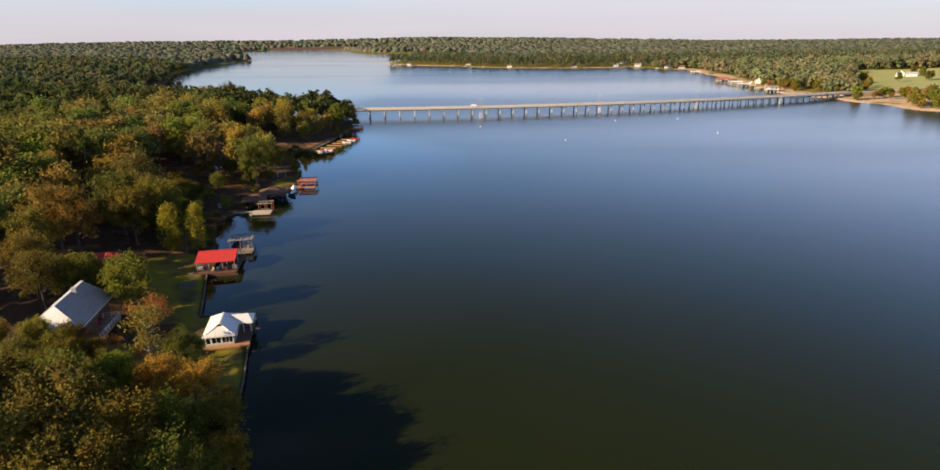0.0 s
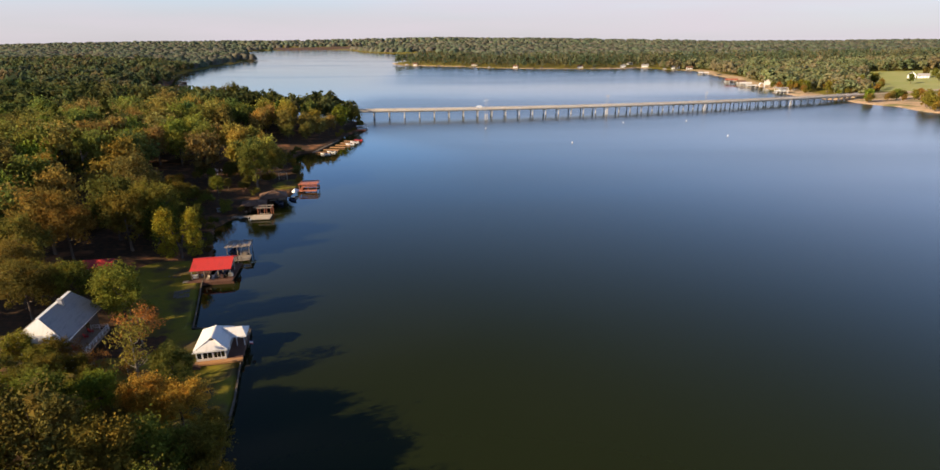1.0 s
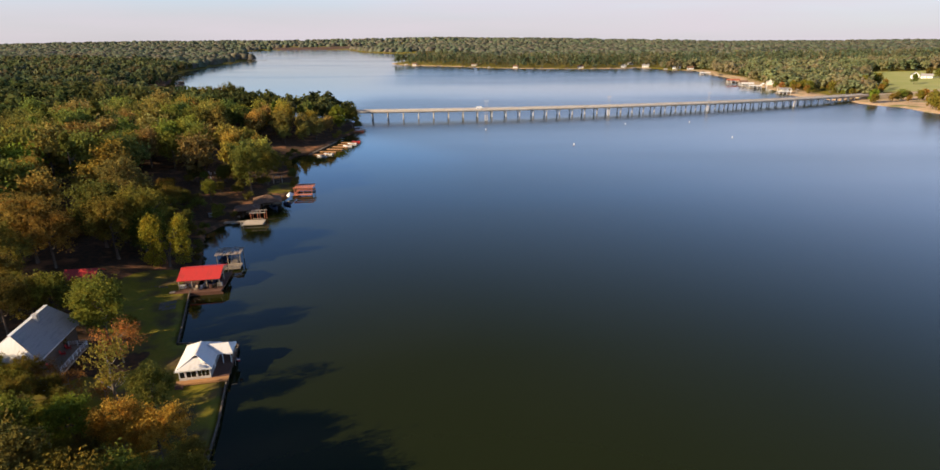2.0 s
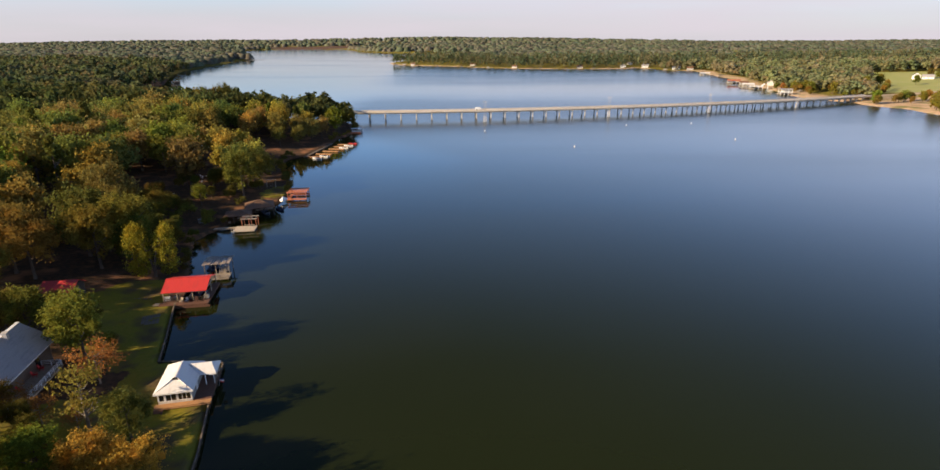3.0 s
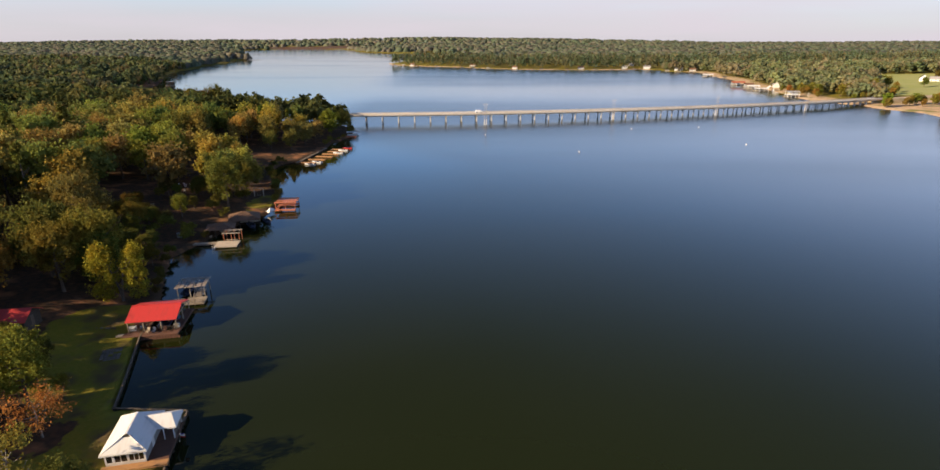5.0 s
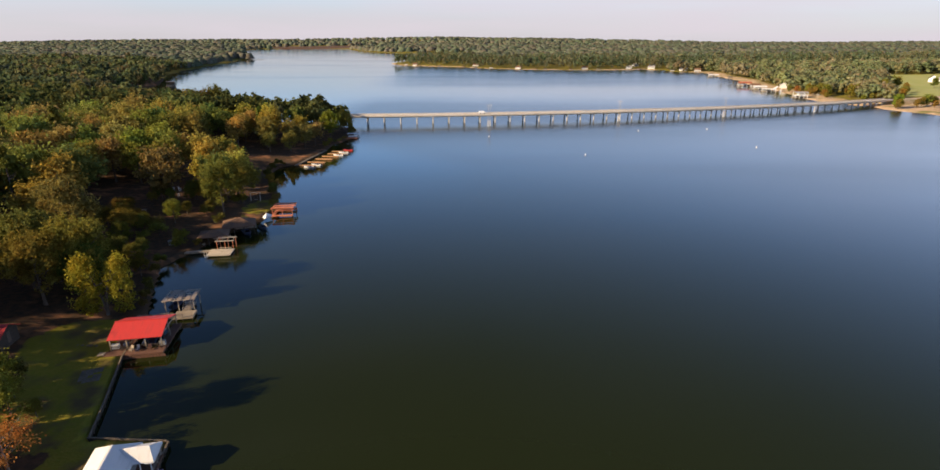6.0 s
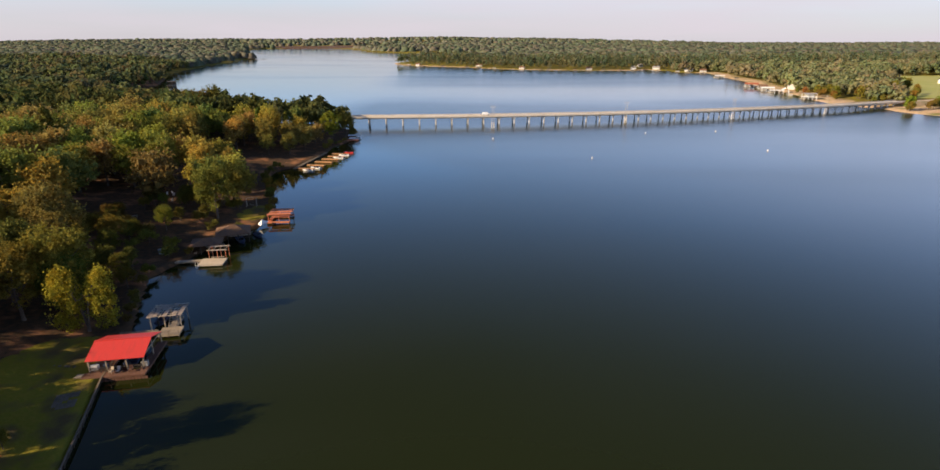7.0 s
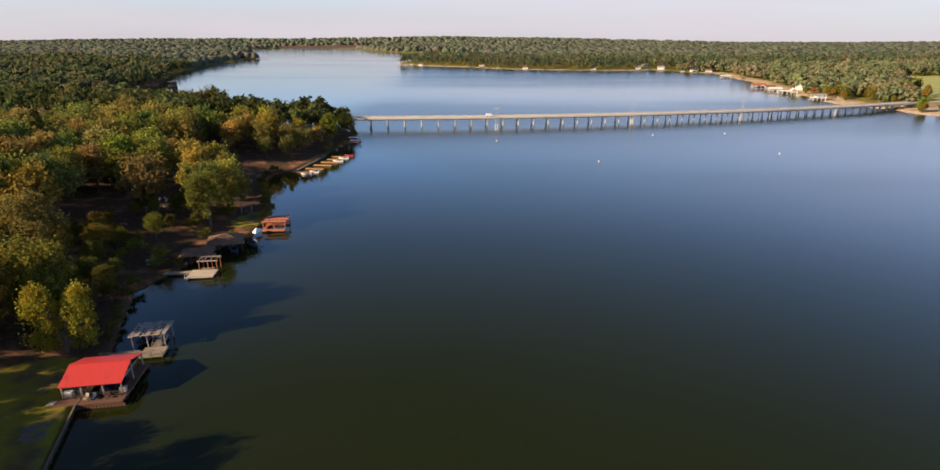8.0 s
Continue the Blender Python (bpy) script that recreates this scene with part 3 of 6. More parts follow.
def motor_boat(m, length=5.6, width=2.1, colour=None, label="white fibreglass motor boat moored at a dock", group="moored boats"):
    e = thing("motor_boat", m, label, "boat", group)
    bm = bmesh.new()
    hull(bm, length, width, 0.85, -0.3)
    part("hull", bm, colour or M_GEL, e)
    bm = bmesh.new()
    slab(bm, [(length * 0.12, -width * 0.33, 0.62), (length * 0.12, width * 0.33, 0.62), (length * 0.02, width * 0.3, 1.0), (length * 0.02, -width * 0.3, 1.0)], 0.04)
    part("windscreen", bm, M_GLASS, e)
    for y in (-0.45, 0.45):
        bm = bmesh.new()
        box(bm, -0.7, -0.2, y - 0.25, y + 0.25, 0.05, 0.42)
        box(bm, -0.75, -0.62, y - 0.25, y + 0.25, 0.42, 0.85)
        part("seat", bm, M_NAVY, e)
    bm = bmesh.new()
    box(bm, -length / 2 - 0.35, -length / 2 + 0.05, -0.2, 0.2, 0.25, 0.95)
    box(bm, -length / 2 - 0.25, -length / 2 - 0.05, -0.08, 0.08, -0.5, 0.25)
    bmesh.ops.bevel(bm, geom=bm.edges[:], offset=0.04, segments=1, affect="EDGES")
    part("outboard_motor", bm, M_BLACK, e)
    return e

# ---- bridge ----
def bridge_axis(x):
    """Centre line of the bridge, which bends gently northwards."""
    return 439 + 13.5 * (x / 100) + 4.2 * (x / 100) ** 2


def on_bridge(x, off):
    """A place by its x, off metres to the north of the centre line, and the bearing there in degrees."""
    a = math.atan((13.5 + 8.4 * x / 100) / 100)
    return x - math.sin(a) * off, bridge_axis(x) + math.cos(a) * off, math.degrees(a)


def rise(x):
    """The deck stands a little higher towards the wooded point."""
    return max(0.0, (290 - x) / 365)


BENTS = [-93.1 + 11.33 * i - 0.049 * (i - 1) ** 2 for i in range(50) if -93.1 + 11.33 * i - 0.049 * (i - 1) ** 2 < 357]
bridge = thing("road_bridge", pose(0, 0, 0), "long low concrete road bridge on paired columns over the lake", "bridge")


def along(bm, stations, y0, y1, z0, z1):
    """A bar of rectangular section that follows the bridge."""
    rings = []
    for x in stations:
        a, c = on_bridge(x, y0), on_bridge(x, y1)
        h = rise(x)
        rings.append([bm.verts.new(p) for p in ((a[0], a[1], z0 + h), (c[0], c[1], z0 + h), (c[0], c[1], z1 + h), (a[0], a[1], z1 + h))])
    for a, c in zip(rings, rings[1:]):
        for k in range(4):
            bm.faces.new((a[k], a[(k + 1) % 4], c[(k + 1) % 4], c[k]))
    bm.faces.new(rings[0][::-1])
    bm.faces.new(rings[-1])


STATIONS = [-104] + BENTS + [362]
for a, c in zip(STATIONS, STATIONS[1:]):
    bm = bmesh.new()
    along(bm, [a + 0.02, c - 0.02], -4.7, 4.7, 4.500, 4.810)
    part("deck_span", bm, M_CONCRETE, bridge)
for y in (-3.6, -1.2, 1.2, 3.6):
    bm = bmesh.new()
    along(bm, STATIONS, y - 0.22, y + 0.22, 3.770, 4.496)
    part("girder", bm, M_CONCRETE, bridge)
bm = bmesh.new()
along(bm, STATIONS, -4.2, 4.2, 4.814, 4.850)
part("roadway", bm, M_ROAD, bridge, "pale worn concrete roadway")
for y in (-4.52, 4.52):
    bm = bmesh.new()
    along(bm, STATIONS, y - 0.16, y + 0.16, 4.814, 5.170)
    part("kerb", bm, M_CONCRETE, bridge)
    bm = bmesh.new()
    along(bm, STATIONS, y - 0.11, y + 0.11, 5.390, 5.650)
    part("parapet_rail", bm, M_CONCRETE, bridge)
    bm = bmesh.new()
    for x in np.arange(-103, 361, 2.63):
        a = on_bridge(x, y)
        box(bm, a[0] - 0.16, a[0] + 0.16, a[1] - 0.1, a[1] + 0.1, 5.172 + rise(x), 5.388 + rise(x))
    tagged(part("baluster", bm, M_CONCRETE, bridge), kind="stuff")
bm = bmesh.new()
for y in (-0.12, 0.12):
    along(bm, STATIONS, y - 0.06, y + 0.06, 4.852, 4.858)
part("centre_line", bm, surface("yellow_road_paint", (0.5, 0.36, 0.06), (0.4, 0.3, 0.07), 0.8), bridge, "yellow double centre line")
cap_mesh = col_mesh = None
for x in BENTS:
    px, py, turn = on_bridge(x, 0)
    if cap_mesh is None:
        bm = bmesh.new()
        box(bm, -0.5, 0.5, -4.1, 4.1, 3.050, 3.766)
        bmesh.ops.bevel(bm, geom=bm.edges[:], offset=0.06, segments=1, affect="EDGES")
        cap = part("pier", bm, M_PIER, bridge)
        cap_mesh = cap.data
    else:
        cap = new("pier", cap_mesh)
        cap.parent = bridge
    cap.matrix_basis = pose(px, py, rise(x), 0, 0, turn)
    for y in (-2.9, 2.9):
        if col_mesh is None:
            bm = bmesh.new()
            tube(bm, [(0, 0, -4.5), (0, 0, -0.9), (0, 0, 3.050)], [0.47, 0.45, 0.42], 12)
            col = part("column", bm, M_PIER, cap)
            col_mesh = col.data
        else:
            col = new("column", col_mesh)
            col.parent = cap
        col.location = (0, y, 0)

# low embankment and the road on the far bank
bm = bmesh.new()
ROAD = [Vector((360, bridge_axis(360), 4.75)), Vector((400, 562, 3.6)), Vector((470, 592, 3.8)), Vector((620, 640, 6.0))]
for p, q in zip(ROAD, ROAD[1:]):
    d = (q - p).normalized()
    s = Vector((-d.y, d.x, 0)).normalized() * 5.4
    va = [bm.verts.new(v) for v in (p - s, q - s, q + s, p + s)]
    low = [bm.verts.new((v.x, v.y, -1)) for v in (p - s * 2.3, q - s * 2.3, q + s * 2.3, p + s * 2.3)]
    bm.faces.new(va)
    for k in range(4):
        bm.faces.new((va[k], low[k], low[(k + 1) % 4], va[(k + 1) % 4]))
bank = part("embankment", bm, surface("embankment_earth", (0.42, 0.3, 0.19), (0.3, 0.24, 0.12), 0.95, 0, 0.6, 0.1, (0.17, 0.18, 0.06)), None)
tagged(bank, "sandy earth embankment carrying the road from the bridge", "embankment", kind="structure")
bm = bmesh.new()
for p, q in zip(ROAD, ROAD[1:]):
    d = (q - p).normalized()
    s = Vector((-d.y, d.x, 0)).normalized() * 3.8
    up = Vector((0, 0, 0.06))
    slab(bm, [p - s + up, q - s + up, q + s + up, p + s + up], 0.04)
tagged(part("road", bm, M_DIRT_ROAD, None), "pale sandy road leaving the bridge", "road", kind="structure")


# H-frame power poles in the water beside the bridge
def power_pole(x, y):
    e = thing("power_pole", pose(x, y, 0, 0, 0, on_bridge(x, 0)[2]), "twin-leg wooden power pole on pale concrete feet in the lake", "power pole", "power poles along the bridge")
    for s in (-0.6, 0.6):
        bm = bmesh.new()
        tube(bm, [(s * 1.15, 0, -3), (s * 1.15, 0, 3.9)], [0.4, 0.34], 10)
        part("footing", bm, M_PIER, e)
        bm = bmesh.new()
        tube(bm, [(s * 1.15, 0, 3.9), (s, 0, 14.5)], [0.1, 0.06], 8)
        part("leg", bm, M_POLE, e)
    bm = bmesh.new()
    beam(bm, (-1.7, 0, 13.8), (1.7, 0, 13.8), 0.09, 0.12)
    part("crossarm", bm, M_POLE, e)
    for s in (-1.5, 0, 1.5):
        bm = bmesh.new()
        tube(bm, [(s, 0, 13.72), (s, 0, 13.1)], [0.07, 0.09], 6)
        part("insulator", bm, M_WHITE, e)
    return e


for x, y in ((11.8, 420), (104, 445), (187, 466.5), (270.5, 495)):
    power_pole(x, y)

# buoys
for x, y in ((10.5, 378), (57, 322), (152, 342), (105, 399.4), (150.7, 406)):
    e = thing("buoy", pose(x, y, 0), "small white channel marker buoy on the lake", "buoy", "buoys")
    bm = bmesh.new()
    tube(bm, [(0, 0, -0.3), (0, 0, 0.1), (0, 0, 0.35), (0, 0, 0.75), (0, 0, 0.82)], [0.24, 0.32, 0.25, 0.2, 0.09], 10)
    part("float", bm, M_WHITE, e)
    bm = bmesh.new()
    tube(bm, [(0, 0, 0.5), (0, 0, 0.58)], [0.25, 0.25], 10)
    part("band", bm, surface("orange_paint", (0.6, 0.2, 0.03), (0.5, 0.16, 0.03), 0.6), e)

# pickup on the bridge
x, y, turn = on_bridge(8, 2)
e = thing("van", pose(x, y, 4.86 + rise(8), 0, 0, turn), "white van driving across the bridge", "van")
bm = bmesh.new()
prof = [(-2.6, 0.35), (2.5, 0.35), (2.55, 0.95), (1.8, 1.15), (1.1, 1.95), (-2.4, 2.0), (-2.6, 1.0)]
va = [[bm.verts.new((px, s, pz)) for px, pz in prof] for s in (-0.95, 0.95)]
bm.faces.new(va[0])
bm.faces.new(va[1][::-1])
for i in range(len(prof)):
    j = (i + 1) % len(prof)
    bm.faces.new((va[0][i], va[1][i], va[1][j], va[0][j]))
bmesh.ops.bevel(bm, geom=bm.edges[:], offset=0.06, segments=1, affect="EDGES")
part("body", bm, M_GEL, e)
for px in (-1.6, 1.6):
    for s in (-0.9, 0.9):
        bm = bmesh.new()
        beam(bm, (px, s - 0.12, 0.35), (px, s + 0.12, 0.35), 0.7, n=14)
        part("wheel", bm, M_BLACK, e)
bm = bmesh.new()
slab(bm, [(1.78, -0.8, 1.22), (1.78, 0.8, 1.22), (1.18, 0.8, 1.9), (1.18, -0.8, 1.9)], 0.03)
part("windscreen", bm, M_GLASS, e)


# ---- timber bulkhead along the near bank ----
def bulkhead(p, q, z=0.9):
    p, q = Vector((*p, 0)), Vector((*q, 0))
    length = (q - p).length
    e = thing("bulkhead", pose(*p, 0, 0, math.degrees(math.atan2(q.y - p.y, q.x - p.x))), "dark timber bulkhead wall with a pale cap board along the lawn", "retaining wall", "bulkhead walls")
    k = max(2, round(length / 2.4))
    for r in range(4):
        bm = bmesh.new()
        box(bm, 0, length, -0.24, -0.16, -1.0 + 0.46 * r, -1.0 + 0.46 * r + 0.43)
        part("plank", bm, M_DARK_WOOD, e)
    for i in range(k + 1):
        bm = bmesh.new()
        beam(bm, (length * i / k, -0.34, -1.6), (length * i / k, -0.34, z - 0.12), 0.2, n=8)
        part("post", bm, M_DARK_WOOD, e)
    bm = bmesh.new()
    box(bm, -0.05, length + 0.05, -0.4, -0.14, z - 0.1, z)
    part("cap_board", bm, M_CAP, e, "weathered cap board")


NEAR_WALL = [(-31, 60), (-35.5, 74), (-38, 84.8), (-41.6, 97), (-43.8, 107.6), (-55.6, 108.2), (-58.6, 116.7), (-63.9, 130.8), (-66, 140)]
for p, q in zip(NEAR_WALL, NEAR_WALL[1:]):
    bulkhead(p, q)


# ---- lakeside cottage with pale metal roof ----
def cottage():
    c = thing("boathouse_cottage", pose(-46.87, 99.58, 0.8, 0, 0, 12.5), "white lakeside boathouse cottage with pale metal hip roof and wood deck", "cottage")
    x0, x1, y0, y1, eave, ridge = -2.5, 2.5, -4.05, 4.05, 2.5, 3.95
    # walls: south with the window band, others plain
    for name, b in (("wall", (x0, x1, y1 - 0.15, y1)), ("wall", (x0, x0 + 0.15, y0 + 0.15, y1 - 0.15)), ("wall", (x1 - 0.15, x1, y0 + 0.15, y1 - 0.15))):
        bm = bmesh.new()
        box(bm, *b, 0.15, eave)
        part(name, bm, M_GREY_SIDING, c)
    bm = bmesh.new()
    box(bm, x0, x1, y0, y0 + 0.15, 0.15, 0.78)
    part("wall", bm, M_SIDING, c)
    bm = bmesh.new()
    box(bm, x0, x1, y0, y0 + 0.15, 2.1, eave)
    part("wall", bm, M_WHITE, c)
    for a, b in ((x0, x0 + 0.12), (-1.5, -1.38), (0.3, 0.42), (x1 - 0.12, x1)):
        bm = bmesh.new()
        box(bm, a, b, y0, y0 + 0.15, 0.781, 2.099)
        part("wall_pier", bm, M_WHITE, c)
    for a, b, k in ((x0 + 0.21, -1.59, 1), (-1.29, 0.21, 2), (0.51, x1 - 0.21, 3)):
        window(c, a, b, 0.87, 2.01, y0 + 0.06, -1, k)
    # door and window on the lake side
    bm = bmesh.new()
    box(bm, x1 + 0.002, x1 + 0.05, -1.2, -0.3, 0.45, 2.4)
    d = part("door", bm, M_WHITE, c)
    bm = bmesh.new()
    box(bm, x1 + 0.05, x1 + 0.09, -0.42, -0.36, 1.1, 1.2)
    part("door_handle", bm, M_STEEL, d)
    bm = bmesh.new()
    box(bm, x0 + 0.16, x1 - 0.16, y0 + 0.16, y1 - 0.16, 0.1, 0.2)
    part("floor", bm, M_GREY_WOOD, c)
    # roof: hip to the north, hip with a small gable to the south
    o = 0.4
    ex0, ex1, ey0, ey1 = x0 - o, x1 + o, y0 - o, y1 + o
    rs, rn = -2.0, 2.6
    S, N = (0, rs, ridge), (0, rn, ridge)
    gs = 0.62                        # gable height above the south hip's top
    hz = ridge - gs * 0.75
    hw = (ridge - hz) / (ridge - eave) * ex1
    hy = rs - 0.15
    bm = bmesh.new()
    roof_plane(bm, (ex1, ey0, eave), (ex1, ey1, eave), N, S)
    part("roof", bm, M_WHITE_METAL, c, "pale standing-seam metal roof")
    bm = bmesh.new()
    roof_plane(bm, (ex0, ey1, eave), (ex0, ey0, eave), S, N)
    part("roof", bm, M_WHITE_METAL, c)
    bm = bmesh.new()
    slab(bm, [(ex1, ey1, eave - 0.002), (ex0, ey1, eave - 0.002), (0, rn, ridge - 0.002)], 0.1)
    part("roof", bm, M_WHITE_METAL, c)
    bm = bmesh.new()
    slab(bm, [(ex0, ey0, eave - 0.002), (ex1, ey0, eave - 0.002), (hw, hy - 0.25, hz + 0.02), (-hw, hy - 0.25, hz + 0.02)], 0.1)
    part("roof", bm, M_WHITE_METAL, c)
    bm = bmesh.new()
    slab(bm, [(-hw * 0.95, hy - 0.23, hz + 0.05), (hw * 0.95, hy - 0.23, hz + 0.05), (0.02, hy - 0.08, ridge + 0.02), (-0.02, hy - 0.08, ridge + 0.02)], 0.06)
    part("gable_vent", bm, M_BLACK, c, "dark louvred gable vent")
    bm = bmesh.new()
    beam(bm, (0, rs - 0.35, ridge + 0.05), (0, rn, ridge + 0.05), 0.28, 0.06)
    part("ridge_cap", bm, M_WHITE_METAL, c)
    bm = bmesh.new()
    for p, q in (((ex0, ey0), (ex1, ey0)), ((ex1, ey0), (ex1, ey1)), ((ex1, ey1), (ex0, ey1)), ((ex0, ey1), (ex0, ey0))):
        beam(bm, (*p, eave - 0.17), (*q, eave - 0.17), 0.05, 0.16)
    part("fascia", bm, M_WHITE, c)
    # wing over the boat slip, towards the lake
    wx0, wx1, wy0, wy1, we, wr = 2.7, 5.45, 0.1, 4.1, 2.45, 3.55
    wm = (wy0 + wy1) / 2
    bm = bmesh.new()
    roof_plane(bm, (wx0, wy0, we), (wx1, wy0, we), (wx1 - 0.9, wm, wr), (0.6, wm, wr))
    part("wing_roof", bm, M_WHITE_METAL, c)
    bm = bmesh.new()
    roof_plane(bm, (wx1, wy1, we), (wx0, wy1, we), (0.6, wm, wr), (wx1 - 0.9, wm, wr))
    part("wing_roof", bm, M_WHITE_METAL, c)
    bm = bmesh.new()
    slab(bm, [(wx1, wy0, we - 0.002), (wx1, wy1, we - 0.002), (wx1 - 0.9, wm, wr - 0.002)], 0.1)
    part("wing_roof", bm, M_WHITE_METAL, c)
    bm = bmesh.new()
    for p, q in (((wx0 + 1.6, wy0), (wx1, wy0)), ((wx1, wy0), (wx1, wy1))):
        beam(bm, (*p, we - 0.18), (*q, we - 0.18), 0.06, 0.18)
    part("wing_fascia", bm, M_WHITE, c)
    for x in (3.7, 5.0):
        for y in (wy0 + 0.15, wy1 - 0.15):
            post(c, x, y, 0.45, we - 0.1, M_WHITE, 0.12)
    # deck round the house
    deck_on_posts(c, -3.0, 5.3, -5.2, -4.1, 0.45, M_DECK, -1.6)
    deck_on_posts(c, 2.52, 5.2, -4.08, 4.1, 0.45, M_BROWN_DECK, -2.2)
    bm = bmesh.new()
    for i in range(3):
        box(bm, -2.9, -1.6, -5.25 - 0.32 * (i + 1), -5.26 - 0.32 * i, -0.35, 0.3 - 0.17 * i)
    part("steps", bm, M_BROWN_DECK, c)
    rails(c, (5.1, 0.4), (5.1, 4.0), 0.45, M_GREY_WOOD)
    rails(c, (2.7, 3.95), (5.0, 3.95), 0.45, M_GREY_WOOD)
    return c


cottage()

# flag on a short pole at the end of the cottage deck
e = thing("flag", pose(-41.1, 100.2, 1.0, 0, 0, 8.5) @ Matrix.Diagonal((0.62, 0.62, 0.62, 1)), "small red, white and blue flag by the cottage deck", "flag")
bm = bmesh.new()
beam(bm, (0, 0, 0), (0.5, 0, 2.6), 0.05, n=6)
part("flagpole", bm, M_WHITE, e)
for k, (mat, za, zb) in enumerate(((M_RED_CLOTH, 0.0, 0.34), (M_WHITE, 0.34, 0.68), (M_BLUE_CLOTH, 0.68, 1.0))):
    bm = bmesh.new()
    rows = []
    for i in range(7):
        s = 0.06 * math.sin(i * 1.3 + k)
        rows.append([bm.verts.new((0.5 + 0.16 * i, s, 1.4 + za * 1.1 - 0.03 * i)), bm.verts.new((0.5 + 0.16 * i, s + 0.02, 1.4 + zb * 1.1 - 0.03 * i))])
    for a, c in zip(rows, rows[1:]):
        bm.faces.new((a[0], c[0], c[1], a[1]))
    bmesh.ops.solidify(bm, geom=bm.faces[:], thickness=0.015)
    part("stripe", bm, mat, e)


# ---- red-roofed boathouse ----
def red_boathouse():
    c = thing("red_boathouse", pose(-62.3, 133.35, 0.0, 0, 0, 10.2), "open timber boathouse with bright red metal roof over the water", "boathouse")
    L, half, eave, ridge = 4.7, 4.4, 3.1, 4.55
    z = 0.85
    for s, nm in ((-1, "roof"), (1, "roof")):
        bm = bmesh.new()
        y_e = -0.2 if s < 0 else 2 * half + 0.2
        roof_plane(bm, (-L, y_e, eave), (L, y_e, eave), (L, half, ridge), (-L, half, ridge), 0.1)
        part(nm, bm, M_RED_METAL, c, "bright red ribbed metal roof")
    bm = bmesh.new()
    beam(bm, (-L, half, ridge + 0.04), (L, half, ridge + 0.04), 0.35, 0.06)
    part("ridge_cap", bm, M_RED_METAL, c)
    for x in (-L + 0.3, -1.6, 1.6, L - 0.3):
        for y in (0.15, 4.5, 8.9):
            post(c, x, y, -1.6, eave - 0.02 if y != 4.5 else ridge - 0.2, M_GREY_WOOD, 0.2)
    for y in (0.15, 8.9):
        bm = bmesh.new()
        beam(bm, (-L + 0.1, y, eave - 0.16), (L - 0.1, y, eave - 0.16), 0.12, 0.26)
        part("plate_beam", bm, M_GREY_WOOD, c)
    for x in (-L + 0.3, -1.6, 1.6, L - 0.3):
        bm = bmesh.new()
        beam(bm, (x, 0.3, eave - 0.1), (x, 8.8, eave - 0.1), 0.08, 0.2)
        part("tie_beam", bm, M_GREY_WOOD, c)
    deck_on_posts(c, -L - 0.4, L + 0.4, -2.0, -0.1, z, M_BROWN_DECK, -1.8)
    deck_on_posts(c, -L, -1.2, 0.0, 9.4, z, M_BROWN_DECK, -1.8)
    deck_on_posts(c, 3.6, L + 0.5, 0.0, 9.4, z, M_BROWN_DECK, -1.8)
    # skirting boards to the water on the south face
    for i in range(20):
        bm = bmesh.new()
        x = -L - 0.35 + i * 0.53
        box(bm, x, x + 0.46, -2.12, -2.06, -0.35, z - 0.36)
        part("skirting_board", bm, M_BROWN_DECK, c)
    rails(c, (-L + 0.6, -0.35), (L - 0.4, -0.35), z, M_DARK_WOOD, 0.9)
    bm = bmesh.new()
    slab(bm, [(-L - 1.6, -1.5, 0.86), (-L - 0.4, -1.6, 0.9), (-L - 0.4, -0.4, 0.9), (-L - 1.5, -0.2, 0.86)], 0.1)
    part("ramp", bm, M_GREY_WOOD, c, "pale wooden landing ramp")
    return c


red_boathouse()
at = pose(-62.3, 133.35, 0.0, 0, 0, 10.2)
motor_boat(at @ pose(1.3, 5.2, 0.35, 0, 0, 90), 6.6, 2.3, M_NAVY, "dark blue motor boat in the slip of the red boathouse")


def storage_box(m, sx, sy, sz, mat, label):
    e = thing("storage_box", m, label, "box", "deck clutter")
    bm = bmesh.new()
    box(bm, -sx / 2, sx / 2, -sy / 2, sy / 2, 0, sz * 0.8)
    part("body", bm, mat, e)
    bm = bmesh.new()
    box(bm, -sx / 2 - 0.03, sx / 2 + 0.03, -sy / 2 - 0.03, sy / 2 + 0.03, sz * 0.8 + 0.002, sz)
    bmesh.ops.bevel(bm, geom=bm.edges[:], offset=0.03, segments=1, affect="EDGES")
    part("lid", bm, mat, e)


storage_box(at @ pose(-3.9, 0.9, 0.86), 1.3, 0.7, 0.8, M_WHITE, "white storage box on the boathouse deck")
storage_box(at @ pose(-2.2, 1.2, 0.86), 0.8, 0.6, 0.7, M_NAVY, "dark blue cooler box on the boathouse deck")
storage_box(at @ pose(4.3, 0.8, 0.86), 1.0, 0.7, 0.9, M_GREY_SIDING, "grey chest on the boathouse deck")


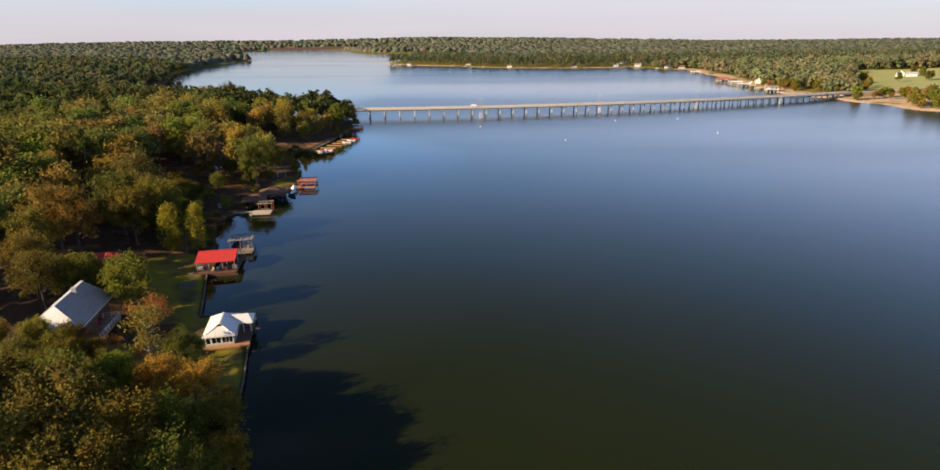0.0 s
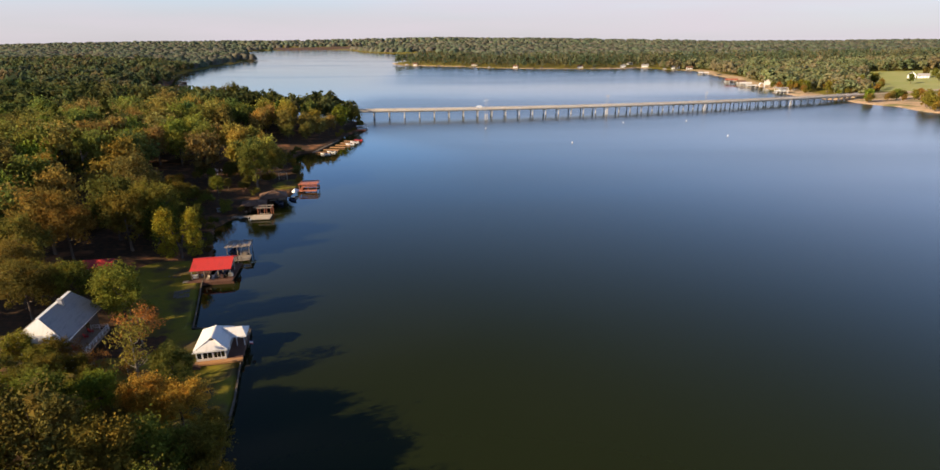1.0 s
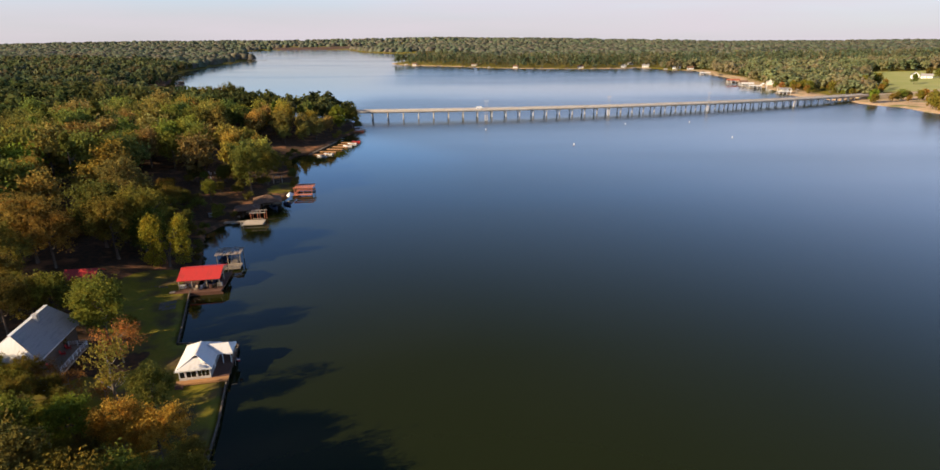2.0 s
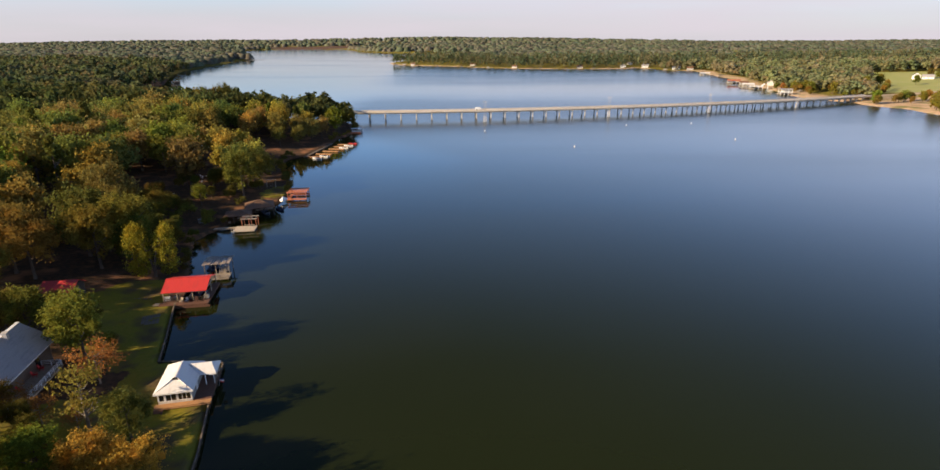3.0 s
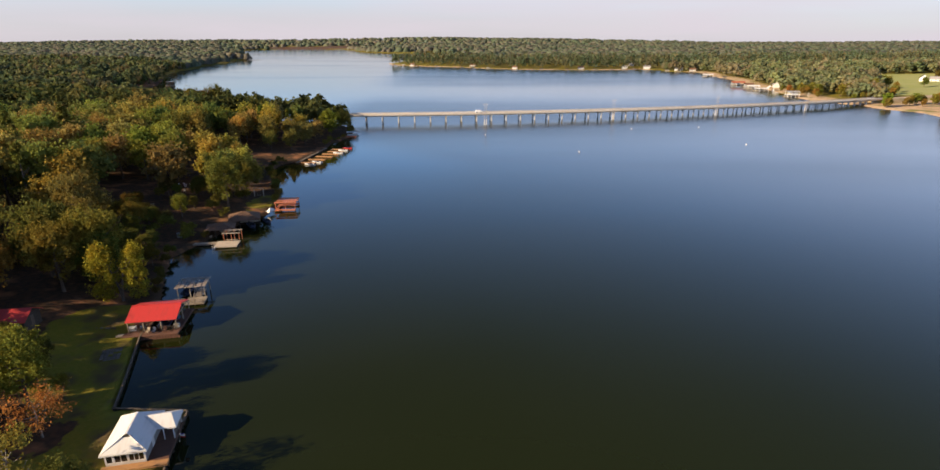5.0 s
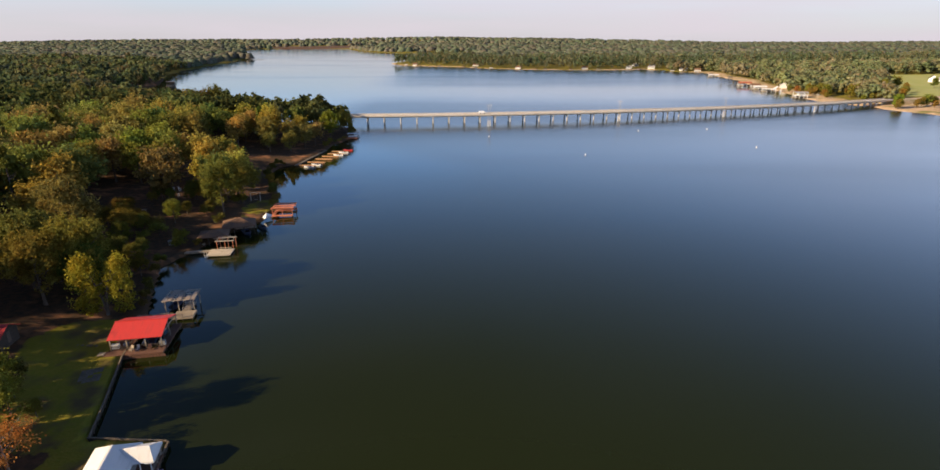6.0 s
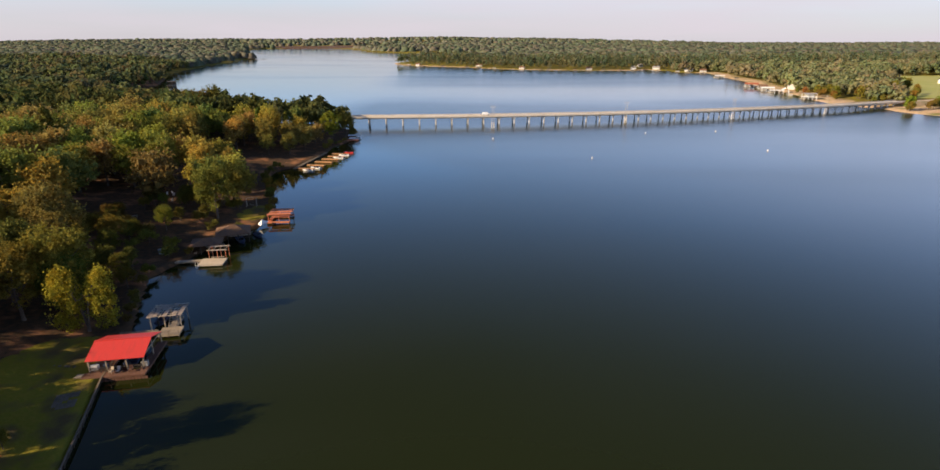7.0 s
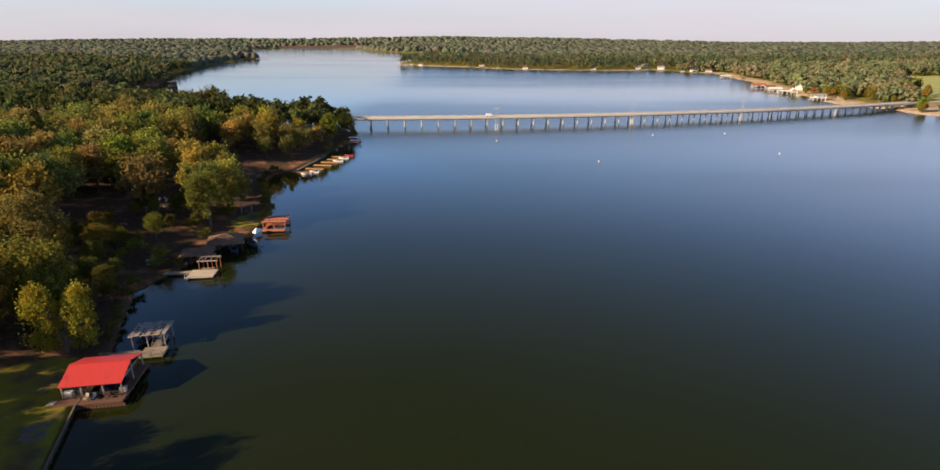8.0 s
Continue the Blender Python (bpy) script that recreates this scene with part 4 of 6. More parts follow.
def deck_chair(m, mat, label):
    e = thing("deck_chair", m, label, "chair", "deck chairs")
    bm = bmesh.new()
    box(bm, -0.28, 0.28, -0.28, 0.28, 0.36, 0.42)
    part("seat", bm, mat, e)
    bm = bmesh.new()
    slab(bm, [(-0.28, 0.28, 0.42), (0.28, 0.28, 0.42), (0.28, 0.5, 1.05), (-0.28, 0.5, 1.05)], 0.05)
    part("backrest", bm, mat, e)
    for x in (-0.25, 0.25):
        for y in (-0.25, 0.25):
            post(e, x, y, 0, 0.36, mat, 0.06, "leg")
        bm = bmesh.new()
        beam(bm, (x * 1.2, -0.3, 0.62), (x * 1.2, 0.32, 0.62), 0.09, 0.04)
        part("armrest", bm, mat, e)


for x, mat, word in ((-0.6, M_GREY_WOOD, "weathered"), (0.5, M_NAVY, "dark blue"), (2.6, M_BROWN_DECK, "brown")):
    deck_chair(at @ pose(x, -0.9, 0.86, 0, 0, random.uniform(-30, 30)), mat, word + " deck chair on the red boathouse deck")


# ---- the house among the trees, grey metal roof ----
def lake_house():
    gz = 3.0
    c = thing("lake_house", pose(-74.7, 100.6, gz, 0, 0, 10), "raised lake house with grey metal hip roof and a lakeside porch", "house")
    x0, x1, y0, y1, eave, ridge = -3.9, 3.7, -8.8, 4.6, 4.0, 7.35
    # wall colour darkened to brown to stand in for shade under the eaves
    for b in ((x0, x1, y0, y0 + 0.2), (x0, x1, y1 - 0.2, y1), (x0, x0 + 0.2, y0 + 0.2, y1 - 0.2), (x1 - 0.2, x1, y0 + 0.2, y1 - 0.2)):
        bm = bmesh.new()
        box(bm, *b, -0.6, eave)
        part("wall", bm, M_BROWN_SIDING, c)
    for x in (-2.6, 0.9):
        window(c, x, x + 1.5, 1.6, 3.0, y0 - 0.01, -1, 2)
    ex0, ex1, ey0, ey1 = -4.9, 4.8, -9.4, 5.0
    S, N = (-0.2, -6.4, ridge), (-0.2, 5.0, ridge)
    # lit and shaded copies of one metal: grey here, white on the south
    for a, b, t, u in (((ex1, ey0, eave), (ex1, ey1, eave), N, S), ((ex0, ey1, eave), (ex0, ey0, eave), S, N)):
        bm = bmesh.new()
        roof_plane(bm, a, b, t, u, 0.12)
        part("roof", bm, M_GREY_METAL, c, "grey sheet-metal roof")
    # the south hip takes the pale copy to read as sunlit
    for a, b, t in (((ex0, ey0), (ex1, ey0), S),):
        bm = bmesh.new()
        slab(bm, [(*a, eave - 0.002), (*b, eave - 0.002), (t[0], t[1], ridge - 0.002)], 0.1)
        part("roof", bm, M_WHITE_METAL, c)
    bm = bmesh.new()
    f = [[bm.verts.new((px, y1 - k, pz)) for px, pz in ((x0, eave), (x1, eave), (0, ridge - 0.2))] for k in (0, 0.2)]
    bm.faces.new(f[0])
    bm.faces.new(f[1][::-1])
    for i in range(3):
        bm.faces.new((f[0][i], f[1][i], f[1][(i + 1) % 3], f[0][(i + 1) % 3]))
    part("gable", bm, M_BROWN_SIDING, c)
    bm = bmesh.new()
    for p, q in (((ex0, ey0), (ex1, ey0)), ((ex1, ey0), (ex1, ey1)), ((ex0, ey1), (ex0, ey0))):
        beam(bm, (*p, eave - 0.19), (*q, eave - 0.19), 0.06, 0.18)
    part("fascia", bm, M_WHITE, c)
    # ridge cap widened and whitened to stand in for the sunlit west slope
    bm = bmesh.new()
    beam(bm, (-0.3, S[1], ridge + 0.04), (-0.3, N[1], ridge + 0.04), 0.6, 0.08)
    part("ridge_cap", bm, M_WHITE, c, "white ridge cap standing in for the sunlit roof edge")
    bm = bmesh.new()
    box(bm, 0.1, 0.8, -0.3, 0.4, 5.6, 7.9)
    box(bm, 0.02, 0.88, -0.38, 0.48, 7.9, 8.05)
    part("chimney", bm, M_BRICK, c, "pale square chimney")
    deck_on_posts(c, x1 + 0.05, 7.0, -9.6, 1.0, 0.9, M_GREY_WOOD, -3)
    rails(c, (6.9, -9.4), (6.9, 0.9), 0.9, M_WHITE, 0.95, 1.3)
    rails(c, (x1 + 0.2, 0.9), (6.8, 0.9), 0.9, M_WHITE, 0.95, 1.3)
    bm = bmesh.new()
    box(bm, x1 + 0.002, x1 + 0.06, -0.2, 0.9, 0.95, 3.0)
    part("door", bm, M_GLASS, c)
    for k in range(7):
        bm = bmesh.new()
        box(bm, x1 + 0.6, x1 + 2.0, -9.65 - 0.32 * (k + 1), -9.65 - 0.32 * k - 0.02, 0.62 - 0.26 * k, 0.7 - 0.26 * k)
        part("stair_tread", bm, M_WHITE, c)
    return c


lake_house()
at = pose(-74.7, 100.6, 3.0, 0, 0, 10)
for y in (-6.6, -2.4, -0.4):
    deck_chair(at @ pose(4.5, y, 0.91, 0, 0, 100), M_RED_CLOTH, "red deck chair on the lake house porch")


# ---- red-roofed cabin in the trees ----
def gable_house(name, m, w, d, eave, ridge, wall, roof, label, category="house", group="", windows=2, ribs=0.0, door=None):
    """A plain gabled house, ridge along x: walls, roof, windows and door on the y- side."""
    c = thing(name, m, label, category, group)
    x, y = w / 2, d / 2
    for b in ((-x, x, -y, -y + 0.15), (-x, x, y - 0.15, y)):
        bm = bmesh.new()
        box(bm, *b, -1.2, eave)
        part("wall", bm, wall, c)
    for s in (-1, 1):
        bm = bmesh.new()
        pts = [(-y + 0.15, -1.2), (y - 0.15, -1.2), (y - 0.15, eave), (0, ridge - 0.12), (-y + 0.15, eave)]
        f = [[bm.verts.new((s * x - k, py, pz)) for py, pz in pts] for k in (0, s * 0.15)]
        bm.faces.new(f[0])
        bm.faces.new(f[1][::-1])
        for i in range(5):
            bm.faces.new((f[0][i], f[1][i], f[1][(i + 1) % 5], f[0][(i + 1) % 5]))
        part("wall", bm, wall, c)
    o = 0.5
    sl = (ridge - eave) / y
    for s in (-1, 1):
        bm = bmesh.new()
        pl = [(-x - o, s * (y + o), eave - sl * o), (x + o, s * (y + o), eave - sl * o), (x + o, 0, ridge), (-x - o, 0, ridge)]
        if ribs:
            roof_plane(bm, *pl)
        else:
            slab(bm, pl, 0.12)
        part("roof", bm, roof, c)
    for i in range(windows):
        cx = -x + w * (i + 0.5) / windows
        window(c, cx - 0.5, cx + 0.5, 1.0, 2.1, -y - 0.01, -1, 2)
    bm = bmesh.new()
    box(bm, x + 0.002, x + 0.05, -0.45, 0.45, 0.0, 2.05)
    part("door", bm, door or M_WHITE, c)
    return c


gable_house("cabin", pose(-87.4, 131.8, 3.0, 0, 0, 8), 6, 5.4, 2.2, 3.6, M_DARK_WOOD, M_RED_METAL, "dark wooden cabin with red metal roof under trees", "cabin", ribs=0.5, door=M_BROWN_SIDING)


# ---- dock with a worn sheet roof ----
def sheet_dock():
    c = thing("covered_dock", pose(-63.0, 150.4, 0.0, 0, 0, 11), "weathered timber dock with worn pale sheet roof and steps", "dock")
    deck_on_posts(c, 0.2, 4.2, -5.0, -1.6, 0.75, M_GREY_WOOD, -1.8, along="y")
    deck_on_posts(c, 1.3, 2.9, -1.6, 3.0, 0.75, M_GREY_WOOD, -1.8, along="x")
    deck_on_posts(c, -6.6, 0.2, -4.2, -2.8, 0.7, M_GREY_WOOD, -1.5, along="y")
    for x in (-2.0, 0.6, 3.6):
        for y in (-1.2, 3.4):
            post(c, x, y, -1.8, 3.0, M_GREY_WOOD, 0.18)
    for y in (-1.2, 3.4):
        bm = bmesh.new()
        beam(bm, (-2.4, y, 3.05), (4.0, y, 3.05), 0.12, 0.24)
        part("beam", bm, M_GREY_WOOD, c)
    # the sheeting has gone in places and is ragged at its ends
    for i, (ya, yb) in enumerate(((-1.9, 0.6), (-1.7, 4.1), (1.4, 3.9), (-1.8, 3.2), (2.2, 4.0), (-1.9, 0.2), (-1.6, 2.6))):
        x = -2.35 + i * 0.92
        bm = bmesh.new()
        k, lift = random.uniform(-0.03, 0.05), random.uniform(0, 0.12)
        slab(bm, [(x, ya, 3.24 + k), (x + 0.84, ya + random.uniform(-0.3, 0.3), 3.24 + k + lift), (x + 0.84, yb + random.uniform(-0.4, 0.3), 3.3 + k), (x, yb, 3.3 + k)], 0.03)
        part("roof_sheet", bm, M_SKYLIGHT, c, "worn stained roof sheet with ragged ends")
    for i in range(6):
        bm = bmesh.new()
        beam(bm, (-2.5, -1.5 + i * 1.06, 3.19), (4.2, -1.5 + i * 1.06, 3.19), 0.07, 0.06)
        part("purlin", bm, M_PALE_WOOD, c)
    for x in (-2.2, -0.1, 2.0, 3.9):
        bm = bmesh.new()
        beam(bm, (x, -1.9, 3.12), (x, 4.1, 3.12), 0.08, 0.1)
        part("rafter", bm, M_PALE_WOOD, c)
    for k in range(6):
        bm = bmesh.new()
        box(bm, 1.4, 2.7, -1.5 + 0.4 * k, -1.2 + 0.4 * k, 0.9 + 0.36 * k, 0.95 + 0.36 * k)
        part("stair_tread", bm, M_GREY_WOOD, c)
    for x in (1.35, 2.75):
        bm = bmesh.new()
        beam(bm, (x, -1.7, 0.85), (x, 1.0, 3.2), 0.06, 0.24)
        part("stair_stringer", bm, M_GREY_WOOD, c)
    rails(c, (-6.5, -4.15), (0.2, -4.15), 0.7, M_GREY_WOOD, 0.9)
    rails(c, (0.3, -4.9), (4.1, -4.9), 0.75, M_GREY_WOOD, 0.9)
    return c


sheet_dock()
motor_boat(pose(-64.6, 153.6, 0.3, 0, 0, 95), 5.4, 2.0, M_NAVY, "dark blue motor boat under the worn dock roof")


# ---- open dock with a timber frame ----
def frame_dock():
    c = thing("frame_dock", pose(-68.4, 185.2, 0.0, 0, 0, 8), "sunlit timber swim dock with an open overhead frame", "dock")
    deck_on_posts(c, -2.9, 3.2, -3.0, 1.7, 0.65, M_PALE_WOOD, -1.6, along="x")
    deck_on_posts(c, -9.5, -2.9, -0.2, 1.3, 0.65, M_GREY_WOOD, -1.2, along="y")
    for x in (-1.2, 0.9, 3.0):
        for y in (1.5, 4.6):
            post(c, x, y, -1.6, 2.9, M_RED_WOOD, 0.14)
    for y in (1.5, 4.6):
        bm = bmesh.new()
        beam(bm, (-1.6, y, 2.95), (3.4, y, 2.95), 0.14, 0.24)
        part("beam", bm, M_PALE_WOOD, c)
    for i in range(4):
        bm = bmesh.new()
        beam(bm, (-1.2 + i * 1.4, 1.2, 3.12), (-1.2 + i * 1.4, 4.9, 3.12), 0.09, 0.12)
        part("rafter", bm, M_GREY_WOOD, c)
    for s in (-0.3, 0.3):
        bm = bmesh.new()
        beam(bm, (-3.0 + s, -3.2, -0.8), (-3.0 + s, -3.05, 1.5), 0.07)
        part("ladder_rail", bm, M_WHITE, c)
    for k in range(4):
        bm = bmesh.new()
        beam(bm, (-3.3, -3.15, -0.3 + 0.32 * k), (-2.7, -3.15, -0.3 + 0.32 * k), 0.06)
        part("ladder_rung", bm, M_WHITE, c)
    bm = bmesh.new()
    box(bm, -0.6, 2.6, 1.1, 1.5, 1.05, 1.13)
    part("bench", bm, M_GREY_WOOD, c)


frame_dock()


# ---- brown-roofed boathouses ----
def hip_boathouse(m, w, d, eave, ridge, roof, label):
    c = thing("brown_boathouse", m, label, "boathouse", "brown-roofed boathouses")
    x, y, o = w / 2, d / 2, 0.5
    r = max(0.3, x - y)
    E, W = (r, 0, ridge), (-r, 0, ridge)
    for pl in ([(-x - o, -y - o, eave), (x + o, -y - o, eave), E, W], [(x + o, y + o, eave), (-x - o, y + o, eave), W, E]):
        bm = bmesh.new()
        slab(bm, pl, 0.12)
        part("roof", bm, roof, c)
    for pl in ([(x + o, -y - o, eave - 0.003), (x + o, y + o, eave - 0.003), (r, 0, ridge - 0.003)], [(-x - o, y + o, eave - 0.003), (-x - o, -y - o, eave - 0.003), (-r, 0, ridge - 0.003)]):
        bm = bmesh.new()
        slab(bm, pl, 0.12)
        part("roof", bm, roof, c)
    for px in (-x, -x / 3, x / 3, x):
        for py in (-y, y):
            post(c, px, py, -1.8, eave - 0.05, M_DARK_WOOD, 0.2)
    bm = bmesh.new()
    box(bm, -x, -x + 0.1, -y, y, 0.4, eave - 0.1)
    part("wall", bm, M_DARK_WOOD, c)
    bm = bmesh.new()
    box(bm, -x + 0.2, x - 0.1, y - 0.1, y, 0.6, eave - 0.1)
    part("wall", bm, M_DARK_WOOD, c)
    deck_on_posts(c, -x - 0.3, x + 0.3, y - 1.5, y + 0.3, 0.55, M_GREY_WOOD, -1.6)
    deck_on_posts(c, -x - 0.3, -x + 1.2, -y, y - 1.5, 0.55, M_GREY_WOOD, -1.6)
    return c


hip_boathouse(pose(-70.0, 203.2, 0, 0, 0, 20), 8.4, 7.4, 2.8, 4.6, M_SHINGLE, "boathouse with brown shingle hip roof on dark posts")
hip_boathouse(pose(-73.8, 194.4, 0, 0, 0, 16), 7.2, 6.0, 2.5, 3.7, M_SHINGLE, "low boathouse with brown shingle roof beside a dock")
motor_boat(pose(-67.4, 201.6, 0.1, 0, 0, -55), 5.8, 2.1, M_NAVY, "motor boat with dark blue hull under the brown boathouse")
motor_boat(pose(-64.2, 206.5, 0.0, 0, 0, -50), 4.6, 1.8, M_NAVY, "small dark boat moored beside the brown boathouse")


# ---- red-stained slip dock ----
def slip_dock():
    c = thing("red_slip_dock", pose(-62.4, 221.5, 0, 0, 0, 6), "red-stained timber boat dock with two slips and low frame", "dock")
    deck_on_posts(c, -3.4, 3.4, -4.0, -2.8, 0.7, M_RED_WOOD, -1.6)
    deck_on_posts(c, -3.4, 3.4, 3.2, 4.8, 0.7, M_RED_WOOD, -1.6)
    deck_on_posts(c, -3.4, -2.4, -2.8, 3.2, 0.7, M_RED_WOOD, -1.6, along="y")
    for x in (-3.2, 0, 3.2):
        for y in (-2.4, 3.9):
            post(c, x, y, -1.6, 2.7, M_RED_WOOD, 0.18)
    for k in range(11):
        if k in (3, 7):
            continue
        bm = bmesh.new()
        y = -2.7 + 0.62 * k
        box(bm, -3.6 + random.uniform(-0.3, 0.5), 3.7 + random.uniform(-0.5, 0.3), y, y + 0.42, 2.81, 2.86 + random.uniform(0, 0.04))
        part("roof_board", bm, M_RED_WOOD, c, "red-stained roof board")
    for x in (-3.2, 0, 3.2):
        bm = bmesh.new()
        beam(bm, (x, -2.9, 2.74), (x, 4.3, 2.74), 0.1, 0.12)
        part("rafter", bm, M_RED_WOOD, c)
    for y in (-2.4, 3.9):
        bm = bmesh.new()
        beam(bm, (-3.5, y, 2.56), (3.6, y, 2.56), 0.12, 0.22)
        part("beam", bm, M_RED_WOOD, c)
    # a half-height shelf of boards over the slips
    for k in range(4):
        bm = bmesh.new()
        box(bm, -2.2, 3.0, -2.2 + 0.5 * k, -1.85 + 0.5 * k, 1.66, 1.71 + random.uniform(0, 0.03))
        part("shelf_board", bm, M_RED_WOOD, c)
    for x in (-2.0, 2.9):
        bm = bmesh.new()
        beam(bm, (x, -2.4, 1.61), (x, -0.2, 1.61), 0.08, 0.09)
        part("shelf_bearer", bm, M_RED_WOOD, c)
    return c


slip_dock()
e = thing("covered_dinghy", pose(-65.6, 215.4, 0.72, 0, 0, 60), "small dinghy under a white cover on the dock", "boat")
bm = bmesh.new()
hull(bm, 3.2, 1.5, 0.5, 0.0)
part("hull", bm, M_GEL, e)
bm = bmesh.new()
va = [bm.verts.new(p) for p in ((-1.6, -0.8, 0.45), (1.5, -0.3, 0.6), (1.5, 0.3, 0.6), (-1.6, 0.8, 0.45), (-0.6, 0, 1.7))]
for a, c in ((0, 1), (1, 2), (2, 3), (3, 0)):
    bm.faces.new((va[a], va[c], va[4]))
bm.faces.new(va[3::-1])
part("cover", bm, M_WHITE, e)


# ---- finger piers with boats ----
def finger(m, length=8.5):
    c = thing("finger_pier", m, "narrow timber finger pier with sunlit orange-brown boards", "pier", "finger piers")
    deck_on_posts(c, 0, length, -0.8, 0.8, 0.6, M_DECK, -1.4, 2.8, along="y")
    return c


f0 = finger(pose(-79.5, 297.5, 0, 0, 0, -14))
for i, (x, y, a) in enumerate(((-77, 304.5, -12), (-75.2, 311.5, -10), (-73.6, 318, -10), (-72.4, 324.5, -8), (-71.8, 331, -8))):
    copy_thing(f0, pose(x, y, 0, 0, 0, a))
for x, y, a, mat in ((-73.6, 293.5, 165, M_GEL), (-71.5, 298.4, 160, M_GEL), (-66.4, 321.2, 170, M_GEL), (-65.2, 327.8, 172, M_GEL), (-64.4, 334.5, 172, M_RED_METAL)):
    motor_boat(pose(x, y, 0.05, 0, 0, a), 5.2, 2.0, mat, "motor boat moored between the finger piers" if mat is M_GEL else "red motor boat moored at a finger pier")
e = thing("walkway", pose(-79.6, 296, 0, 0, 0, 83), "timber shore walkway joining the finger piers", "walkway")
deck_on_posts(e, 0, 38, 0, 1.4, 0.62, M_CAP, -1.2, 3.2)

# dock with pontoon boat at the point
e = thing("point_dock", pose(-76.5, 371.5, 0, 0, 0, 2), "dark reddish timber dock at the wooded point", "dock")
deck_on_posts(e, 0, 10, -2.2, 1.6, 0.7, M_RED_WOOD, -1.5)
e = thing("pontoon_boat", pose(-69.2, 375.6, 0, 0, 0, 5), "pontoon boat with long white canopy moored at the point", "boat", "moored boats")
for s in (-0.85, 0.85):
    bm = bmesh.new()
    tube(bm, [(-3.4, s, 0.1), (2.8, s, 0.1), (3.5, s, 0.25)], [0.32, 0.32, 0.08], 10)
    part("pontoon", bm, M_STEEL, e)
bm = bmesh.new()
box(bm, -3.3, 3.0, -1.25, 1.25, 0.42, 0.52)
part("deck", bm, M_GREY_WOOD, e)
bm = bmesh.new()
for b in ((-3.2, 2.9, -1.25, -1.2), (-3.2, 2.9, 1.2, 1.25), (2.85, 2.9, -1.2, 1.2), (-3.2, -3.15, -1.2, 1.2)):
    box(bm, *b, 0.525, 1.15)
part("side_panel", bm, M_GEL, e)
bm = bmesh.new()
slab(bm, [(-3.6, -2.2, 2.6), (3.4, -2.2, 2.6), (3.4, 0, 2.85), (-3.6, 0, 2.85)], 0.06)
slab(bm, [(-3.6, 0, 2.851), (3.4, 0, 2.851), (3.4, 2.2, 2.6), (-3.6, 2.2, 2.6)], 0.06)
part("canopy", bm, M_WHITE, e)
for x in (-3, 2.6):
    for y in (-1.2, 1.2):
        post(e, x, y, 0.5, 2.6, M_STEEL, 0.06, "canopy_post")

# ---- far bank: boathouses, houses, docks ----
def far_boathouse(m, w, d, eave, ridge, roof, label, storeys=1, trim=None):
    trim = trim or M_WHITE
    c = thing("far_boathouse", m, label, "boathouse", "boathouses on the far bank")
    x, y = w / 2, d / 2
    for px in (-x, -x / 3, x / 3, x):
        for py in (-y, y):
            post(c, px, py, -2, eave - 0.04, trim, 0.3)
    if storeys == 2:
        bm = bmesh.new()
        box(bm, -x - 0.4, x + 0.4, -y - 0.4, y + 0.4, eave * 0.46, eave * 0.46 + 0.25)
        part("upper_deck", bm, trim, c)
        rails(c, (-x - 0.3, -y - 0.3), (x + 0.3, -y - 0.3), eave * 0.46 + 0.25, trim, 1.0, 2.5)
        bm = bmesh.new()
        box(bm, -x * 0.3, x * 0.9, -y * 0.1, y * 0.9, eave * 0.46 + 0.26, eave - 0.1)
        part("upper_room", bm, M_BROWN_SIDING if trim is M_DARK_WOOD else M_SIDING, c)
    bm = bmesh.new()
    box(bm, -x, x, y - 0.2, y - 0.05, 0.4, eave * 0.45)
    part("wall", bm, M_GREY_SIDING, c)
    bm = bmesh.new()
    box(bm, -x - 0.6, x + 0.6, y - 1.6, y + 6, 0.3, 0.6)
    part("deck", bm, M_GREY_WOOD, c)
    o = 0.6
    for s in (-1, 1):
        bm = bmesh.new()
        slab(bm, [(-x - o, s * (y + o), eave), (x + o, s * (y + o), eave), (x + o, 0, ridge), (-x - o, 0, ridge)], 0.15)
        part("roof", bm, roof, c)
    return c


far_boathouse(pose(318, 603, 0, 0, 0, -12), 10.5, 8, 5.8, 6.4, M_GREY_METAL, "two-storey white boathouse with open decks on the far shore", 2)
far_boathouse(pose(331, 672, 0, 0, 0, 72), 6.5, 6.5, 3.0, 5.8, M_WHITE_METAL, "white steep-gabled boathouse on the far shore")
far_boathouse(pose(321, 671, 0, 0, 0, -14), 13, 7, 3.2, 3.9, M_WHITE_METAL, "low white-roofed boathouse on the far shore")
far_boathouse(pose(326, 700, 0, 0, 0, -14), 12, 7, 3.4, 4.6, M_WHITE_METAL, "long white-roofed boathouse on the far shore")
far_boathouse(pose(334, 728, 0, 0, 0, -14), 9, 7, 3.0, 5.0, M_SHINGLE, "brown-roofed boathouse on the far shore")
far_boathouse(pose(332, 752, 0, 0, 0, -14), 14, 8, 3.6, 5.4, surface("rust_red_roof", (0.4, 0.12, 0.06), (0.3, 0.1, 0.05), 0.7), "boathouse with rust-red roof on the far shore")
far_boathouse(pose(360, 915, 0, 0, 0, -10), 13, 8, 3.6, 4.6, M_WHITE_METAL, "white-roofed dock shelter on the far shore")
gable_house("lakeside_house", pose(356, 708, 2.0, 0, 0, 70), 8, 6.5, 3.0, 5.6, M_SIDING, M_GREY_METAL, "tan gabled house on the far bank", "house", "far houses", 3)

fz = ground_z(592, 792)
